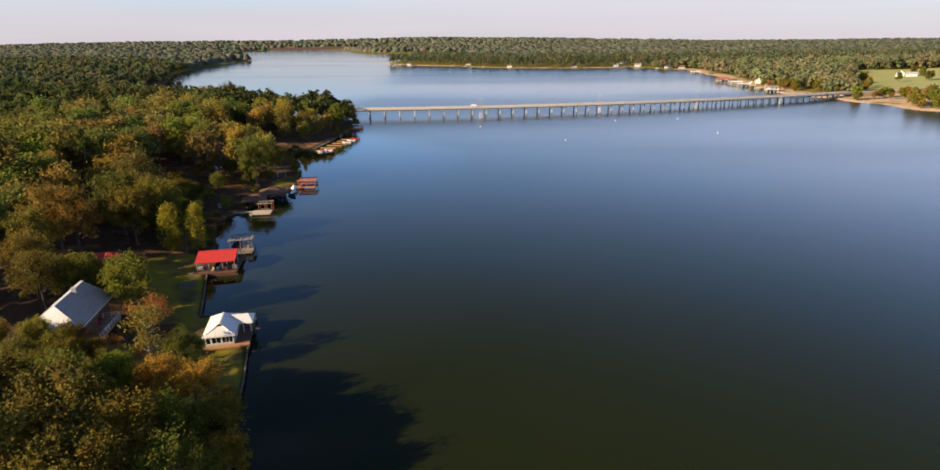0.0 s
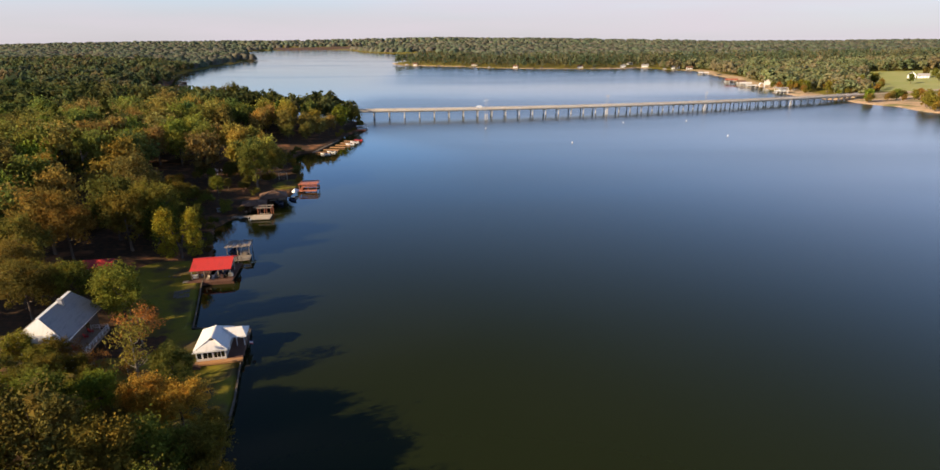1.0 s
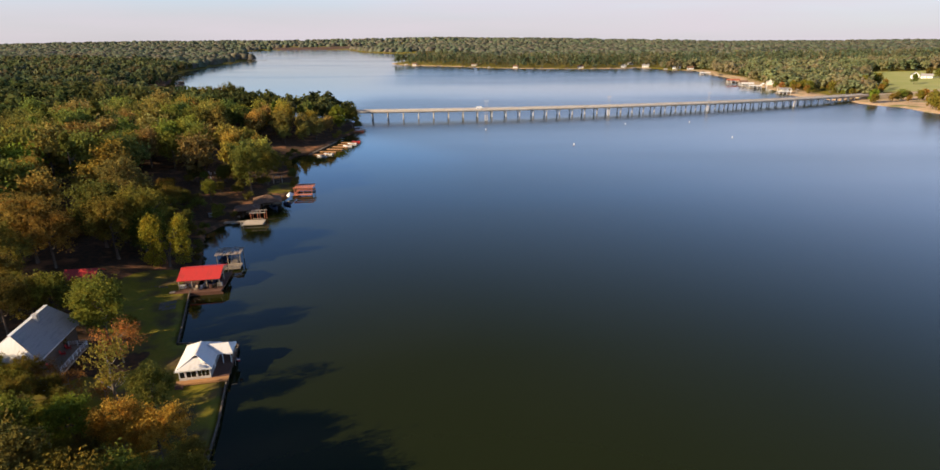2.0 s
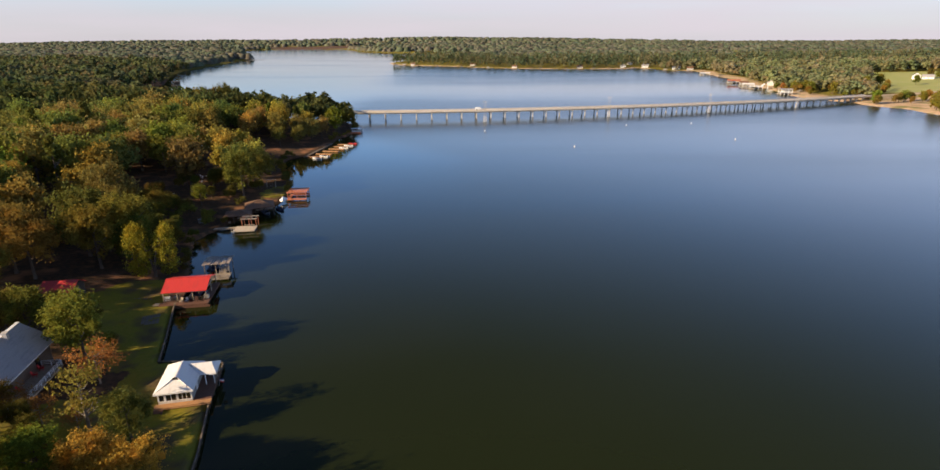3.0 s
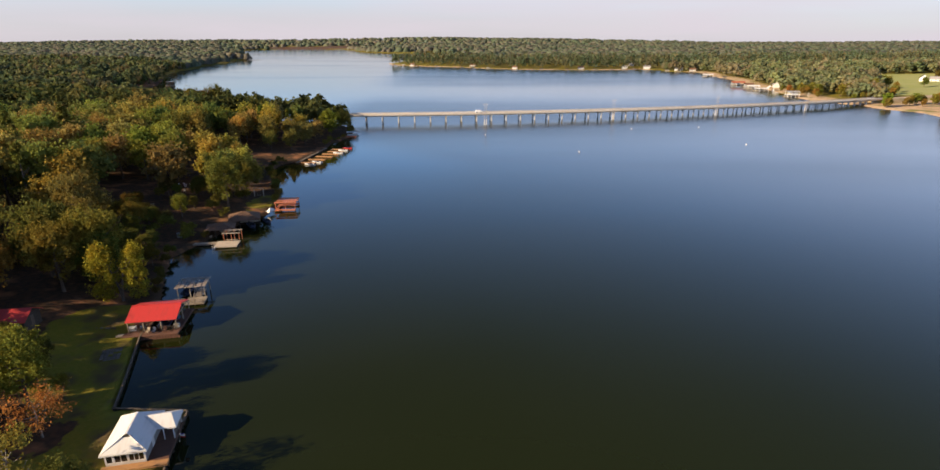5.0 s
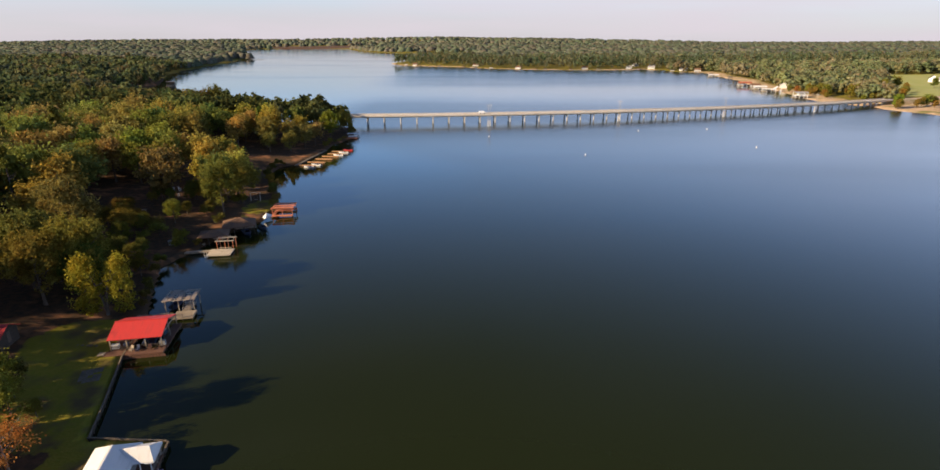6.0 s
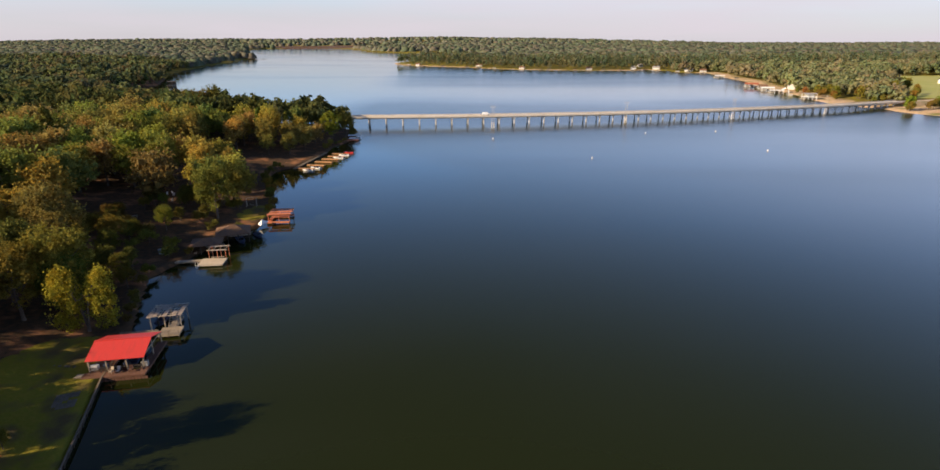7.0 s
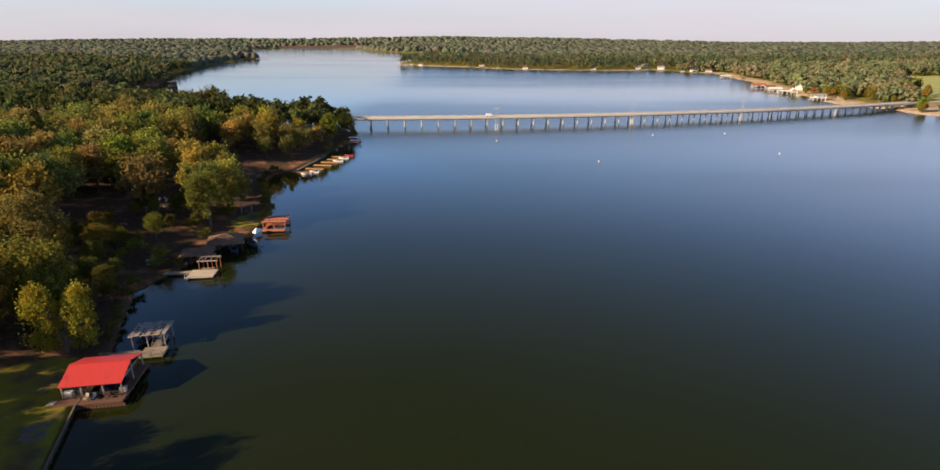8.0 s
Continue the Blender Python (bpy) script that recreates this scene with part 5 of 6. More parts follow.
gable_house("farmhouse", pose(578, 776, fz, 0, 0, 55), 12, 9, 4.2, 8.0, M_WHITE, M_DARK_SHINGLE, "white farmhouse with dark roof beyond the pasture", "house", "far houses", 4)
gable_house("farmhouse", pose(587, 768, fz, 0, 0, -35), 12, 8, 3.2, 6.0, M_WHITE, M_GREY_METAL, "white farm outbuilding with grey roof beyond the pasture", "house", "far houses", 3)

# peninsula shore: docks and houses
PEN = ((-166, 1352, 10, 0), (-140, 1318, 12, 1), (-108, 1283, 9, 0), (-66, 1258, 9, 2), (-16, 1231, 11, 0), (8, 1212, 13, 2), (38, 1168, 9, 1),
       (120, 1131, 9, 0), (136, 1127, 9, 2), (182, 1119, 10, 0), (206, 1114, 11, 1), (232, 1112, 12, 2), (262, 1114, 9, 0), (286, 1118, 10, 1), (310, 1134, 9, 0),
       (346, 1056, 10, 1), (362, 1045, 9, 2), (380, 1036, 11, 1), (384, 985, 9, 0), (370, 880, 9, 2))
for i, (x, y, w, k) in enumerate(PEN):
    far_boathouse(pose(x, y, 0, 0, 0, (-25, -10, 5)[k]), w * 0.52, 4.2, 2.0 + 0.2 * k, 2.6 + 0.35 * k, (M_SHINGLE, M_PALE_METAL, M_DARK_SHINGLE)[k],
                  ("brown-roofed dock shelter", "grey-roofed dock shelter", "dark-roofed dock shelter")[k] + " along the distant wooded shore", 1, M_GREY_WOOD)
for x, y, w, k in ((10, 1262, 16, 0), (212, 1142, 15, 0), (300, 1165, 14, 1), (338, 1150, 16, 1), (372, 1075, 18, 1), (392, 1062, 14, 0), (352, 1190, 15, 1), (330, 1230, 16, 1), (-120, 1312, 12, 0), (90, 1166, 13, 0)):
    gable_house("shore_house", pose(x, y, ground_z(x, y), 0, 0, -15), w * 0.72, 7.5, 2.9, 5.4, M_SIDING if k == 0 else M_WHITE, (M_SHINGLE, M_GREY_METAL)[k],
                ("tan house with brown roof" if k == 0 else "white house with grey roof") + " behind the distant shore", "house", "far houses", 3)
# dark two-storey dock house and the long pier on the far left bank
far_boathouse(pose(-368, 758, 0, 0, 0, 30), 9, 7, 5.6, 6.3, M_DARK_SHINGLE, "dark two-storey boathouse beyond the wooded point", 2, M_DARK_WOOD)
e = thing("long_pier", pose(-640, 1690, 0, 0, 0, 18), "low pale pier off the distant cape", "pier")
deck_on_posts(e, 0, 62, -3, 3, 1.2, M_GREY_WOOD, -2, 10)

# ---- trees ----
def sphere_points(rng, k, up=0.0):
    v = rng.normal(size=(k, 3))
    v[:, 2] += up
    return v / np.linalg.norm(v, axis=1)[:, None]


CUBE = np.array([(-1, -1, -1), (1, -1, -1), (1, 1, -1), (-1, 1, -1), (-1, -1, 1), (1, -1, 1), (1, 1, 1), (-1, 1, 1)]) / math.sqrt(3)
CUBE_Q = np.array([(0, 3, 2, 1), (4, 5, 6, 7), (0, 1, 5, 4), (1, 2, 6, 5), (2, 3, 7, 6), (3, 0, 4, 7)])


def crown_arrays(seed, R, z0, z1, lobes, leaves, size, spread=0.62, lobe=(0.3, 0.46), shape="round", core=0.5, ruffle=0.9, flat=0.95, stray=0.2):
    """Vertices and quads of a crown: leaf sprays over many rounded clumps."""
    rng = np.random.default_rng(seed)
    mid, half = (z0 + z1) / 2, (z1 - z0) / 2
    if shape == "vase":
        f = rng.uniform(0, 1, lobes) ** 0.75
        a = rng.uniform(0, math.tau, lobes)
        rad = R * (0.25 + 0.6 * np.sin(math.pi * (0.12 + 0.78 * f))) * rng.uniform(0.4, 1.1, lobes)
        c = np.stack([rad * np.cos(a), rad * np.sin(a), z0 + (z1 - z0) * f * rng.uniform(0.85, 1.05, lobes)], -1)
        r = R * rng.uniform(0.16, 0.34, lobes)
    elif shape == "cone":
        f = rng.uniform(0, 1, lobes) ** 0.8
        a = rng.uniform(0, math.tau, lobes)
        rad = R * (1 - 0.85 * f) * rng.uniform(0.45, 1, lobes)
        c = np.stack([rad * np.cos(a), rad * np.sin(a), z0 + (z1 - z0) * f], -1)
        r = R * (0.32 - 0.14 * f) * rng.uniform(0.8, 1.2, lobes)
    else:
        d = sphere_points(rng, lobes, 0.25)
        k = rng.uniform(0.55, 1.12, lobes)[:, None]
        c = d * k * spread * np.array([R, R, half * 1.15]) + (0, 0, mid)
        if shape == "wide":
            c[:, 2] = mid + (c[:, 2] - mid) * 0.8
        c[0] = (0, 0, mid)
        r = R * rng.uniform(*lobe, lobes)
        r[0] = 0.34 * min(R, half)
    # the clumps differ in size and are drawn out along the boughs that carry them
    bough = c - (0, 0, z0 + 0.15 * half)
    bough /= np.maximum(np.linalg.norm(bough, axis=1), 1e-6)[:, None]
    n = lobes * leaves
    li = np.repeat(np.arange(lobes), leaves)
    dirs = sphere_points(rng, n) + 0.4 * bough[li] + (0, 0, 0.22)
    dirs /= np.linalg.norm(dirs, axis=1)[:, None]
    depth = np.clip(1 - np.abs(rng.normal(size=n)) * 0.34 + stray * rng.uniform(0, 1, n), 0.2, 1.4)
    pos = c[li] + dirs * (r[li] * depth)[:, None] * np.array([1.0, 1.0, flat])
    pos += bough[li] * (r[li] * rng.normal(size=n) * 0.34)[:, None]
    nrm = dirs + rng.normal(size=(n, 3)) * ruffle
    nrm /= np.linalg.norm(nrm, axis=1)[:, None]
    ref = rng.normal(size=(n, 3))
    u = np.cross(nrm, ref)
    u /= np.maximum(np.linalg.norm(u, axis=1), 1e-6)[:, None]
    w = np.cross(nrm, u)
    s = size * rng.uniform(0.6, 1.35, n)[:, None] / 2
    lift = nrm * s * 0.25
    v = np.stack([pos - u * s * 1.25, pos - w * s * 0.8 + lift, pos + u * s * 1.25, pos + w * s * 0.8 + lift], 1).reshape(-1, 3)
    q = np.arange(4 * n).reshape(-1, 4)
    if core:
        jag = rng.uniform(0.75, 1.15, (lobes, 8, 1))
        cv = (c[:, None] + CUBE[None] * jag * (r * core)[:, None, None] * np.array([1.1, 1.1, flat])).reshape(-1, 3)
        cq = (CUBE_Q[None] + 8 * np.arange(lobes)[:, None, None]).reshape(-1, 4) + len(v)
        v, q = np.concatenate([v, cv]), np.concatenate([q, cq])
    return v, q


def trunk_bmesh(seed, h, r, limbs, R, z0, twin=False):
    """A tapered, slightly bent trunk with limbs into the crown."""
    rng = random.Random(seed)
    bm = bmesh.new()
    for k in range(2 if twin else 1):
        lean = ((-1) ** (k + 1) * 3.0 if twin else rng.uniform(-0.4, 0.4), rng.uniform(-0.5, 0.5))
        pts = [(lean[0] * f * f, lean[1] * f * f, -0.6 + (h * 0.82 + 0.6) * f) for f in (0, 0.12, 0.35, 0.6, 0.8, 1)]
        tube(bm, pts, [r * 1.5, r, r * 0.82, r * 0.6, r * 0.4, r * 0.12], 8)
        for i in range(limbs):
            f = rng.uniform(0.35, 0.85)
            a = rng.uniform(0, math.tau)
            base = Vector((lean[0] * f * f, lean[1] * f * f, -0.6 + (h * 0.82 + 0.6) * f))
            reach = R * rng.uniform(0.5, 0.85)
            tip = base + Vector((math.cos(a) * reach, math.sin(a) * reach, rng.uniform(0.15, 0.5) * reach + 0.8))
            knee = base.lerp(tip, 0.5) + Vector((0, 0, -0.15 * reach))
            tube(bm, [base, knee, tip], [r * 0.42, r * 0.26, r * 0.06], 5)
    return bm


GREEN, OLIVE, DARK, RUST = (0.164, 0.158, 0.028), (0.212, 0.165, 0.034), (0.118, 0.114, 0.024), (0.265, 0.158, 0.038)
BRIGHT, PINE, GREY = (0.185, 0.19, 0.026), (0.115, 0.132, 0.028), (0.265, 0.2, 0.05)
SHADY = (0.27, 0.195, 0.03)
DUSK = (0.19, 0.165, 0.024)
UPLAND = [(0.68 * c[0], 0.78 * c[1], 1.0 * c[2]) for c in [PINE] * 3 + [DARK] * 5 + [GREEN] * 7 + [BRIGHT] * 2 + [OLIVE] * 4 + [RUST]]
MIXED = [PINE] * 2 + [DARK] * 5 + [GREEN] * 7 + [BRIGHT] + [OLIVE] * 7 + [GREY] + [(0.23, 0.15, 0.045)] * 2


def tree_kind(name, seed, h, R, low, lobes, leaves, size, shape="round", bark=None, limbs=6, twin=False, label="", spread=0.62, lobe=(0.3, 0.46), core=0.5, stray=0.2):
    """A tree to be copied, out of the way of nothing: it is the first of its kind and gets placed by plant()."""
    e = thing(name, pose(0, 0, 0), label, "tree", "trees on the wooded bank")
    part("trunk", trunk_bmesh(seed, h, 0.022 * h, limbs, R, low, twin), bark or M_BARK, e)
    v, q = crown_arrays(seed, R, low, h, lobes, leaves, size, spread, lobe, shape, core, stray=stray)
    if twin:
        v2, q2 = crown_arrays(seed + 50, R * 0.9, low, h * 0.97, lobes, leaves, size, spread, lobe, shape, core, stray=stray)
        v = np.concatenate([v + (-3.1, 0, 0), v2 + (3.3, 1, 0)])
        q = np.concatenate([q, q2 + len(v) - len(v2)])
    me = mesh_from("crown", v, q, M_LEAF)
    c = new("crown", me)
    c.parent = e
    e["planted"] = 0
    return e, h


def plant(kind, x, y, h, colour, label="", turn=None):
    e, h0 = kind
    k = h / h0
    m = pose(x, y, ground_z(x, y), 0, 0, random.uniform(0, 360) if turn is None else turn)
    if not e["planted"]:
        e["planted"] = 1
        t = e
        t.matrix_basis = m @ Matrix.Diagonal((k, k, k, 1))
    else:
        t = copy_thing(e, m)
        t.scale = (k, k, k)
    j = [random.uniform(0.85, 1.18) for _ in range(3)]
    for c in t.children:
        if c.name.startswith("crown"):
            c.color = (colour[0] * j[0], colour[1] * j[1], colour[2] * j[2], 1)
    if label:
        t["label"] = label
    return t


NEAR_LABEL = "broad leafy tree in early autumn colour on the lake bank"
near_kinds = [tree_kind("oak_tree", 11 + i, 15, 5.9 + 0.4 * (i % 3), 2.6 + 0.5 * (i % 2), 84, 80, 0.36, ("round", "round", "wide")[i % 3], label=NEAR_LABEL, spread=0.8, lobe=(0.12, 0.34), core=0.4) for i in range(4)]
mid_kinds = [tree_kind("broadleaf_tree", 31 + i, 16, 6.3 + 0.5 * (i % 3), 2.6, 46, 40, 0.68, ("round", "wide", "round", "round")[i % 4], label=NEAR_LABEL, spread=0.7, lobe=(0.17, 0.44)) for i in range(6)]
pine_kind = tree_kind("pine_tree", 61, 20, 3.4, 7, 26, 34, 0.85, "cone", limbs=5, label="tall dark green pine among broadleaf trees")
thin_kind = tree_kind("sparse_tree", 71, 14, 4.1, 4.4, 34, 30, 0.4, "round", M_PALE_BARK, 14, label="thinly leafed tree turning orange beside the cottage lawn", spread=0.78, lobe=(0.2, 0.34), core=0)
wide_kind = tree_kind("sparse_tree", 75, 10, 6.2, 1.6, 46, 40, 0.34, "round", M_PALE_BARK, 12, label="sparse spreading tree turning orange beside the cottage lawn", spread=0.8, lobe=(0.15, 0.26), core=0)
twin_kind = tree_kind("twin_tree", 81, 13.5, 3.1, 0.5, 110, 46, 0.36, "vase", M_BARK, 9, True, "yellow-green twin-stemmed tree by the red boathouse", spread=0.84, lobe=(0.16, 0.36), core=0, stray=0.6)

# trees that stand out, by the plan
plant(twin_kind, -76.0, 147.2, 13.0, (0.27, 0.27, 0.03), turn=5)
plant(near_kinds[0], -68.0, 108.0, 13.5, (0.19, 0.215, 0.03), "rounded green tree on the lawn beside the lake house")
plant(wide_kind, -61.6, 101.6, 7.6, (0.42, 0.17, 0.045), "thin tree with orange autumn leaves beside the cottage lawn")
plant(thin_kind, -54.2, 87.6, 12.0, (0.25, 0.23, 0.035), "thin tall tree with yellowing leaves on the cottage lawn")
plant(near_kinds[1], -48.4, 87.4, 7.8, (0.17, 0.16, 0.028), "low olive-green tree beside the cottage lawn")
plant(near_kinds[3], -42.2, 81.6, 3.4, (0.13, 0.14, 0.02), "yellow-green bush on the cottage lawn")
for x, y, h in ((-62, 89, 4.4), (-59.5, 82.5, 4.0), (-66.5, 90.5, 5.0), (-56.5, 88.5, 3.6)):
    plant(wide_kind, x, y, h, (0.3, 0.15, 0.045), "small sparse tree with rusty leaves in the shade of the lawn")
# the next five are added to cast shade on the lawn and cabin
plant(near_kinds[3], -81, 113, 10.5, GREEN)
plant(near_kinds[2], -86, 107.5, 12, DARK)
plant(near_kinds[1], -74, 114, 9.5, OLIVE)
plant(near_kinds[0], -84, 112, 10, OLIVE)
plant(near_kinds[1], -97.5, 120.5, 11.5, OLIVE)
plant(near_kinds[0], -84.5, 125, 4.6, OLIVE)
plant(near_kinds[2], -41.2, 75.6, 9.4, (0.46, 0.345, 0.045), "tree turning orange-yellow on the near bank")
plant(near_kinds[0], -46.6, 76.2, 9.4, (0.42, 0.31, 0.045), "tree turning orange-yellow on the near bank")
# DARK ones between the twin tree and docks are added as painted-in shade
# four near (-105, 102) are out of view, added to shade the ground
for i, (x, y, h, colour) in enumerate(((-57, 77, 6.5, (0.2, 0.215, 0.03)), (-38.5, 70, 5, GREEN), (-50, 72.5, 6.5, GREEN), (-66, 75, 8, DUSK), (-74, 89, 7.2, SHADY), (-68.5, 89.5, 6.5, GREEN), (-80, 87.5, 7.5, OLIVE), (-58.5, 72.5, 10.5, GREEN), (-51.5, 71, 6.5, DUSK), (-60, 65, 13.5, DARK), (-51, 62, 15.5, GREEN), (-42.5, 60, 13.5, DUSK),
                                       (-35.5, 66, 8.5, DUSK), (-34, 55, 11.5, GREEN), (-43, 51, 15, DUSK), (-54, 52, 16, GREEN), (-65, 57, 15, DARK), (-75, 68, 10, OLIVE),
                                       (-77, 76, 7, SHADY), (-30.5, 60, 9, DUSK), (-30, 46, 10, GREEN), (-44, 68.5, 5, DUSK), (-66, 83.5, 6.5, GREEN), (-57.5, 81, 5.5, GREEN), (-63, 86.5, 5, GREEN), (-60, 84, 4.6, OLIVE), (-69, 86.5, 6.5, GREEN), (-61, 78, 6, GREEN), (-54.5, 80.5, 4.2, GREEN), (-72, 82, 7, OLIVE), (-66, 79.5, 7, GREEN), (-53.5, 77, 8.5, (0.2, 0.21, 0.03)), (-90, 176, 7, DARK), (-94, 184, 7.5, DARK), (-98, 193, 8, GREEN), (-89, 167, 8, DARK), (-97, 171, 9, DARK), (-103, 184, 11, GREEN), (-95, 161, 11, DARK), (-104, 104, 12, OLIVE), (-110, 108, 13, GREEN), (-100, 98, 9, OLIVE), (-108, 97, 11, OLIVE), (-91, 112.5, 10.5, GREEN), (-80, 157, 6, DARK), (-83, 163, 7, DARK), (-80.5, 168, 5, DARK), (-84.5, 173, 6.5, DARK), (-86, 179.5, 5.5, DARK), (-88, 156, 9, DARK), (-86, 70, 10, OLIVE), (-35.5, 72.5, 6.5, GREEN), (-33.5, 67.5, 8.5, DUSK), (-39, 64, 11, GREEN), (-70.5, 113.5, 6.5, GREEN), (-66.3, 113.2, 3.2, BRIGHT), (-73, 117.5, 7, DARK), (-79, 117, 7, DARK))):
    plant(near_kinds[i % 4], x, y, h, colour)
for i, (x, y, h, colour) in enumerate(((-91, 117, 8, GREEN), (-99.5, 140, 15, OLIVE), (-90, 149, 16, GREEN), (-86.5, 156, 18, OLIVE),
                                       (-102, 129, 14, GREEN), (-106, 143, 18, OLIVE), (-97, 156, 18, DARK), (-84, 154, 13, DARK), (-105, 181, 18, OLIVE))):
    plant(near_kinds[(i + 1) % 4], x, y, h, [v * 1.1 for v in colour])
plant(near_kinds[0], -81.5, 219.3, 16.8, (0.14, 0.18, 0.032), "bright green rounded tree at the water's edge")
plant(near_kinds[2], -79.5, 231.5, 15, (0.145, 0.165, 0.035), "green tree beside the slip dock")
plant(mid_kinds[0], -87, 230, 17, (0.17, 0.165, 0.04))
plant(mid_kinds[1], -116, 253, 18, OLIVE)
plant(mid_kinds[2], -103, 226, 18, (0.2, 0.158, 0.042))
plant(mid_kinds[3], -90, 234, 11, OLIVE)
# colours lifted by hand here, like the haze painted towards the point
for i, (x, y, h) in enumerate(((-91, 325, 10.5), (-99, 318, 10), (-87, 336, 12.5), (-94, 334, 14), (-103, 326, 15), (-84, 346, 13))):
    plant(mid_kinds[i % 6], x, y, h, ((0.24, 0.22, 0.05), (0.2, 0.19, 0.04), (0.26, 0.21, 0.06))[i % 3])
plant(mid_kinds[1], -176, 419, 22, DARK)
plant(mid_kinds[3], -168, 428, 23, PINE)
plant(mid_kinds[5], -190, 436, 21, GREEN)
plant(mid_kinds[4], -82, 371, 15, BRIGHT)
plant(mid_kinds[5], -76, 384, 13.5, GREEN)
plant(mid_kinds[0], -80, 398, 13.5, OLIVE)

# low bushes along the natural shore, leaving the docks clear
bush_kinds = [tree_kind("shore_bush", 101 + i, 3.0, 2.0, 0.1, 16, 44, 0.3, "wide", limbs=3, spread=0.75, lobe=(0.25, 0.45), core=0.5) for i in range(2)]
for e, h in bush_kinds:
    tagged(e, "low leafy bush overhanging the water's edge", "bush", "bushes along the shore")
DOCK_ENDS = ((-68, 148, 3), (-77, 184.5, 4), (-75, 195, 4), (-72, 203, 5), (-67, 217, 6), (-67, 224, 3), (-80, 298, 4), (-78, 306, 4), (-77, 314, 4), (-76, 322, 4), (-76, 330, 4), (-72, 372, 5))
shore = [p for p in LEFT_SHORE if 140 <= p[1] <= 410]
bush_rng = random.Random(8)
for (xa, ya), (xb, yb) in zip(shore, shore[1:]):
    steps = max(1, int(math.hypot(xb - xa, yb - ya) / 2.6))
    for k in range(steps):
        f = (k + bush_rng.random()) / steps
        x, y = xa + (xb - xa) * f - bush_rng.uniform(0.2, 1.4), ya + (yb - ya) * f
        if bush_rng.random() < 0.25 or any(math.hypot(x - a, y - c) < r for a, c, r in DOCK_ENDS):
            continue
        plant(bush_kinds[k % 2], x, y, bush_rng.uniform(1.3, 3.2), bush_rng.choice((DARK, GREEN, OLIVE, DARK)))

# undergrowth and young trees behind the docks, coloured dark to deepen the shade there
shade_rng = random.Random(21)
for i in range(64):
    x, y = shade_rng.uniform(-112, -76), shade_rng.uniform(158, 232)
    d = float(shore_distance(np.array([x]), np.array([y]))[0][0])
    if d < 4 or any(math.hypot(x - a, y - c) < r for a, c, r in ((-100, 212, 5), (-96, 219, 4), (-95, 203, 4), (-101, 232, 6), (-106, 240, 6), (-76, 195, 7), (-74, 204, 7), (-74, 228, 6), (-84, 189.6, 2.5), (-72, 212, 5))):
        continue
    h = shade_rng.uniform(2.2, 4.2) if d < 16 else shade_rng.uniform(3.5, 7.5)
    plant(near_kinds[i % 4] if h > 4 else bush_kinds[i % 2], x, y, h, shade_rng.choice((DARK, DARK, GREEN)), "young broadleaf tree in the shade under taller trees" if h > 4 else "low leafy bush on the shaded leaf litter")

# the rest of the wood on the near bank
KEEP_OUT = ((-76, 127, 6), (-82, 212, 6), (-94, 168, 7), (-88, 290, 7), (-89, 83, 8), (-84, 79, 7), (-86, 90, 9), (-80, 84, 7), (-104, 116, 9), (-80, 116, 8), (-66, 104, 6), (-74, 110, 5), (-84, 172, 9), (-84, 182, 7), (-88, 193, 8), (-91, 206, 9), (-99, 216, 9), (-101, 230, 9), (-112, 238, 8), (-122, 240, 6), (-96, 312, 9), (-86, 332, 8), (-107, 322, 8), (-92, 300, 8), (-86, 346, 6), (-54, 84, 8), (-60, 86, 7), (-62, 92, 7), (-46, 80, 6), (-68, 88, 6), (-70, 118, 5), (-46, 100, 9), (-52, 96, 10), (-50, 104, 8), (-60, 118, 9), (-62, 134, 13), (-64, 124, 9), (-74.8, 99.5, 10.5), (-87, 131.5, 5), (-72, 136, 10), (-100, 112, 8), (-92, 104, 7), (-112, 110, 8),
            (-110, 238, 10), (-104, 237, 9), (-98, 318, 8), (-88, 322, 10), (-72, 204, 6), (-75, 195, 6), (-73, 228, 5), (-90, 206, 7), (-82, 194, 6), (-57, 110, 6))
rng = np.random.default_rng(5)
placed = [(o.matrix_basis.translation.x, o.matrix_basis.translation.y) for o in scene.objects if o.parent is None and "planted" in o]
cell, taken = 10.5, {}


def is_free(x, y, gap):
    i, j = int(x // cell), int(y // cell)
    return all((x - a) ** 2 + (y - c) ** 2 > gap * gap for di in (-1, 0, 1) for dj in (-1, 0, 1) for a, c in taken.get((i + di, j + dj), ()))


def take(x, y):
    taken.setdefault((int(x // cell), int(y // cell)), []).append((x, y))


for x, y in placed:
    take(x, y)
# spots that the low sun reaches between the trees: (x, y, height)
SUNLIT = ((-84, 300, 1), (-86, 308, 1), (-82, 316, 1), (-84, 330, 1), (-46, 94, 1), (-43, 90, 1), (-50, 90, 1), (-47, 99, 3), (-57, 97, 5), (-56, 92, 1), (-60, 118, 1), (-62, 134, 4), (-80, 219, 9), (-74, 184, 1), (-75, 147, 2), (-62, 222, 3), (-60, 217, 2), (-62, 149, 3), (-66, 183, 1), (-69, 200, 4), (-72, 298, 1), (-71, 312, 1), (-70, 328, 1), (-112, 238, 4), (-106, 231, 4), (-90, 318, 4), (-98, 309, 4),
          (-71, 325, 1), (-76, 147, 6), (-67, 130.5, 1), (-70, 128, 1), (-83, 142.5, 3), (-71.7, 139, 1), (-73, 238, 1), (-88, 132, 7), (-68, 374, 1))
sx, sy = math.sin(SUN_AZ), math.cos(SUN_AZ)


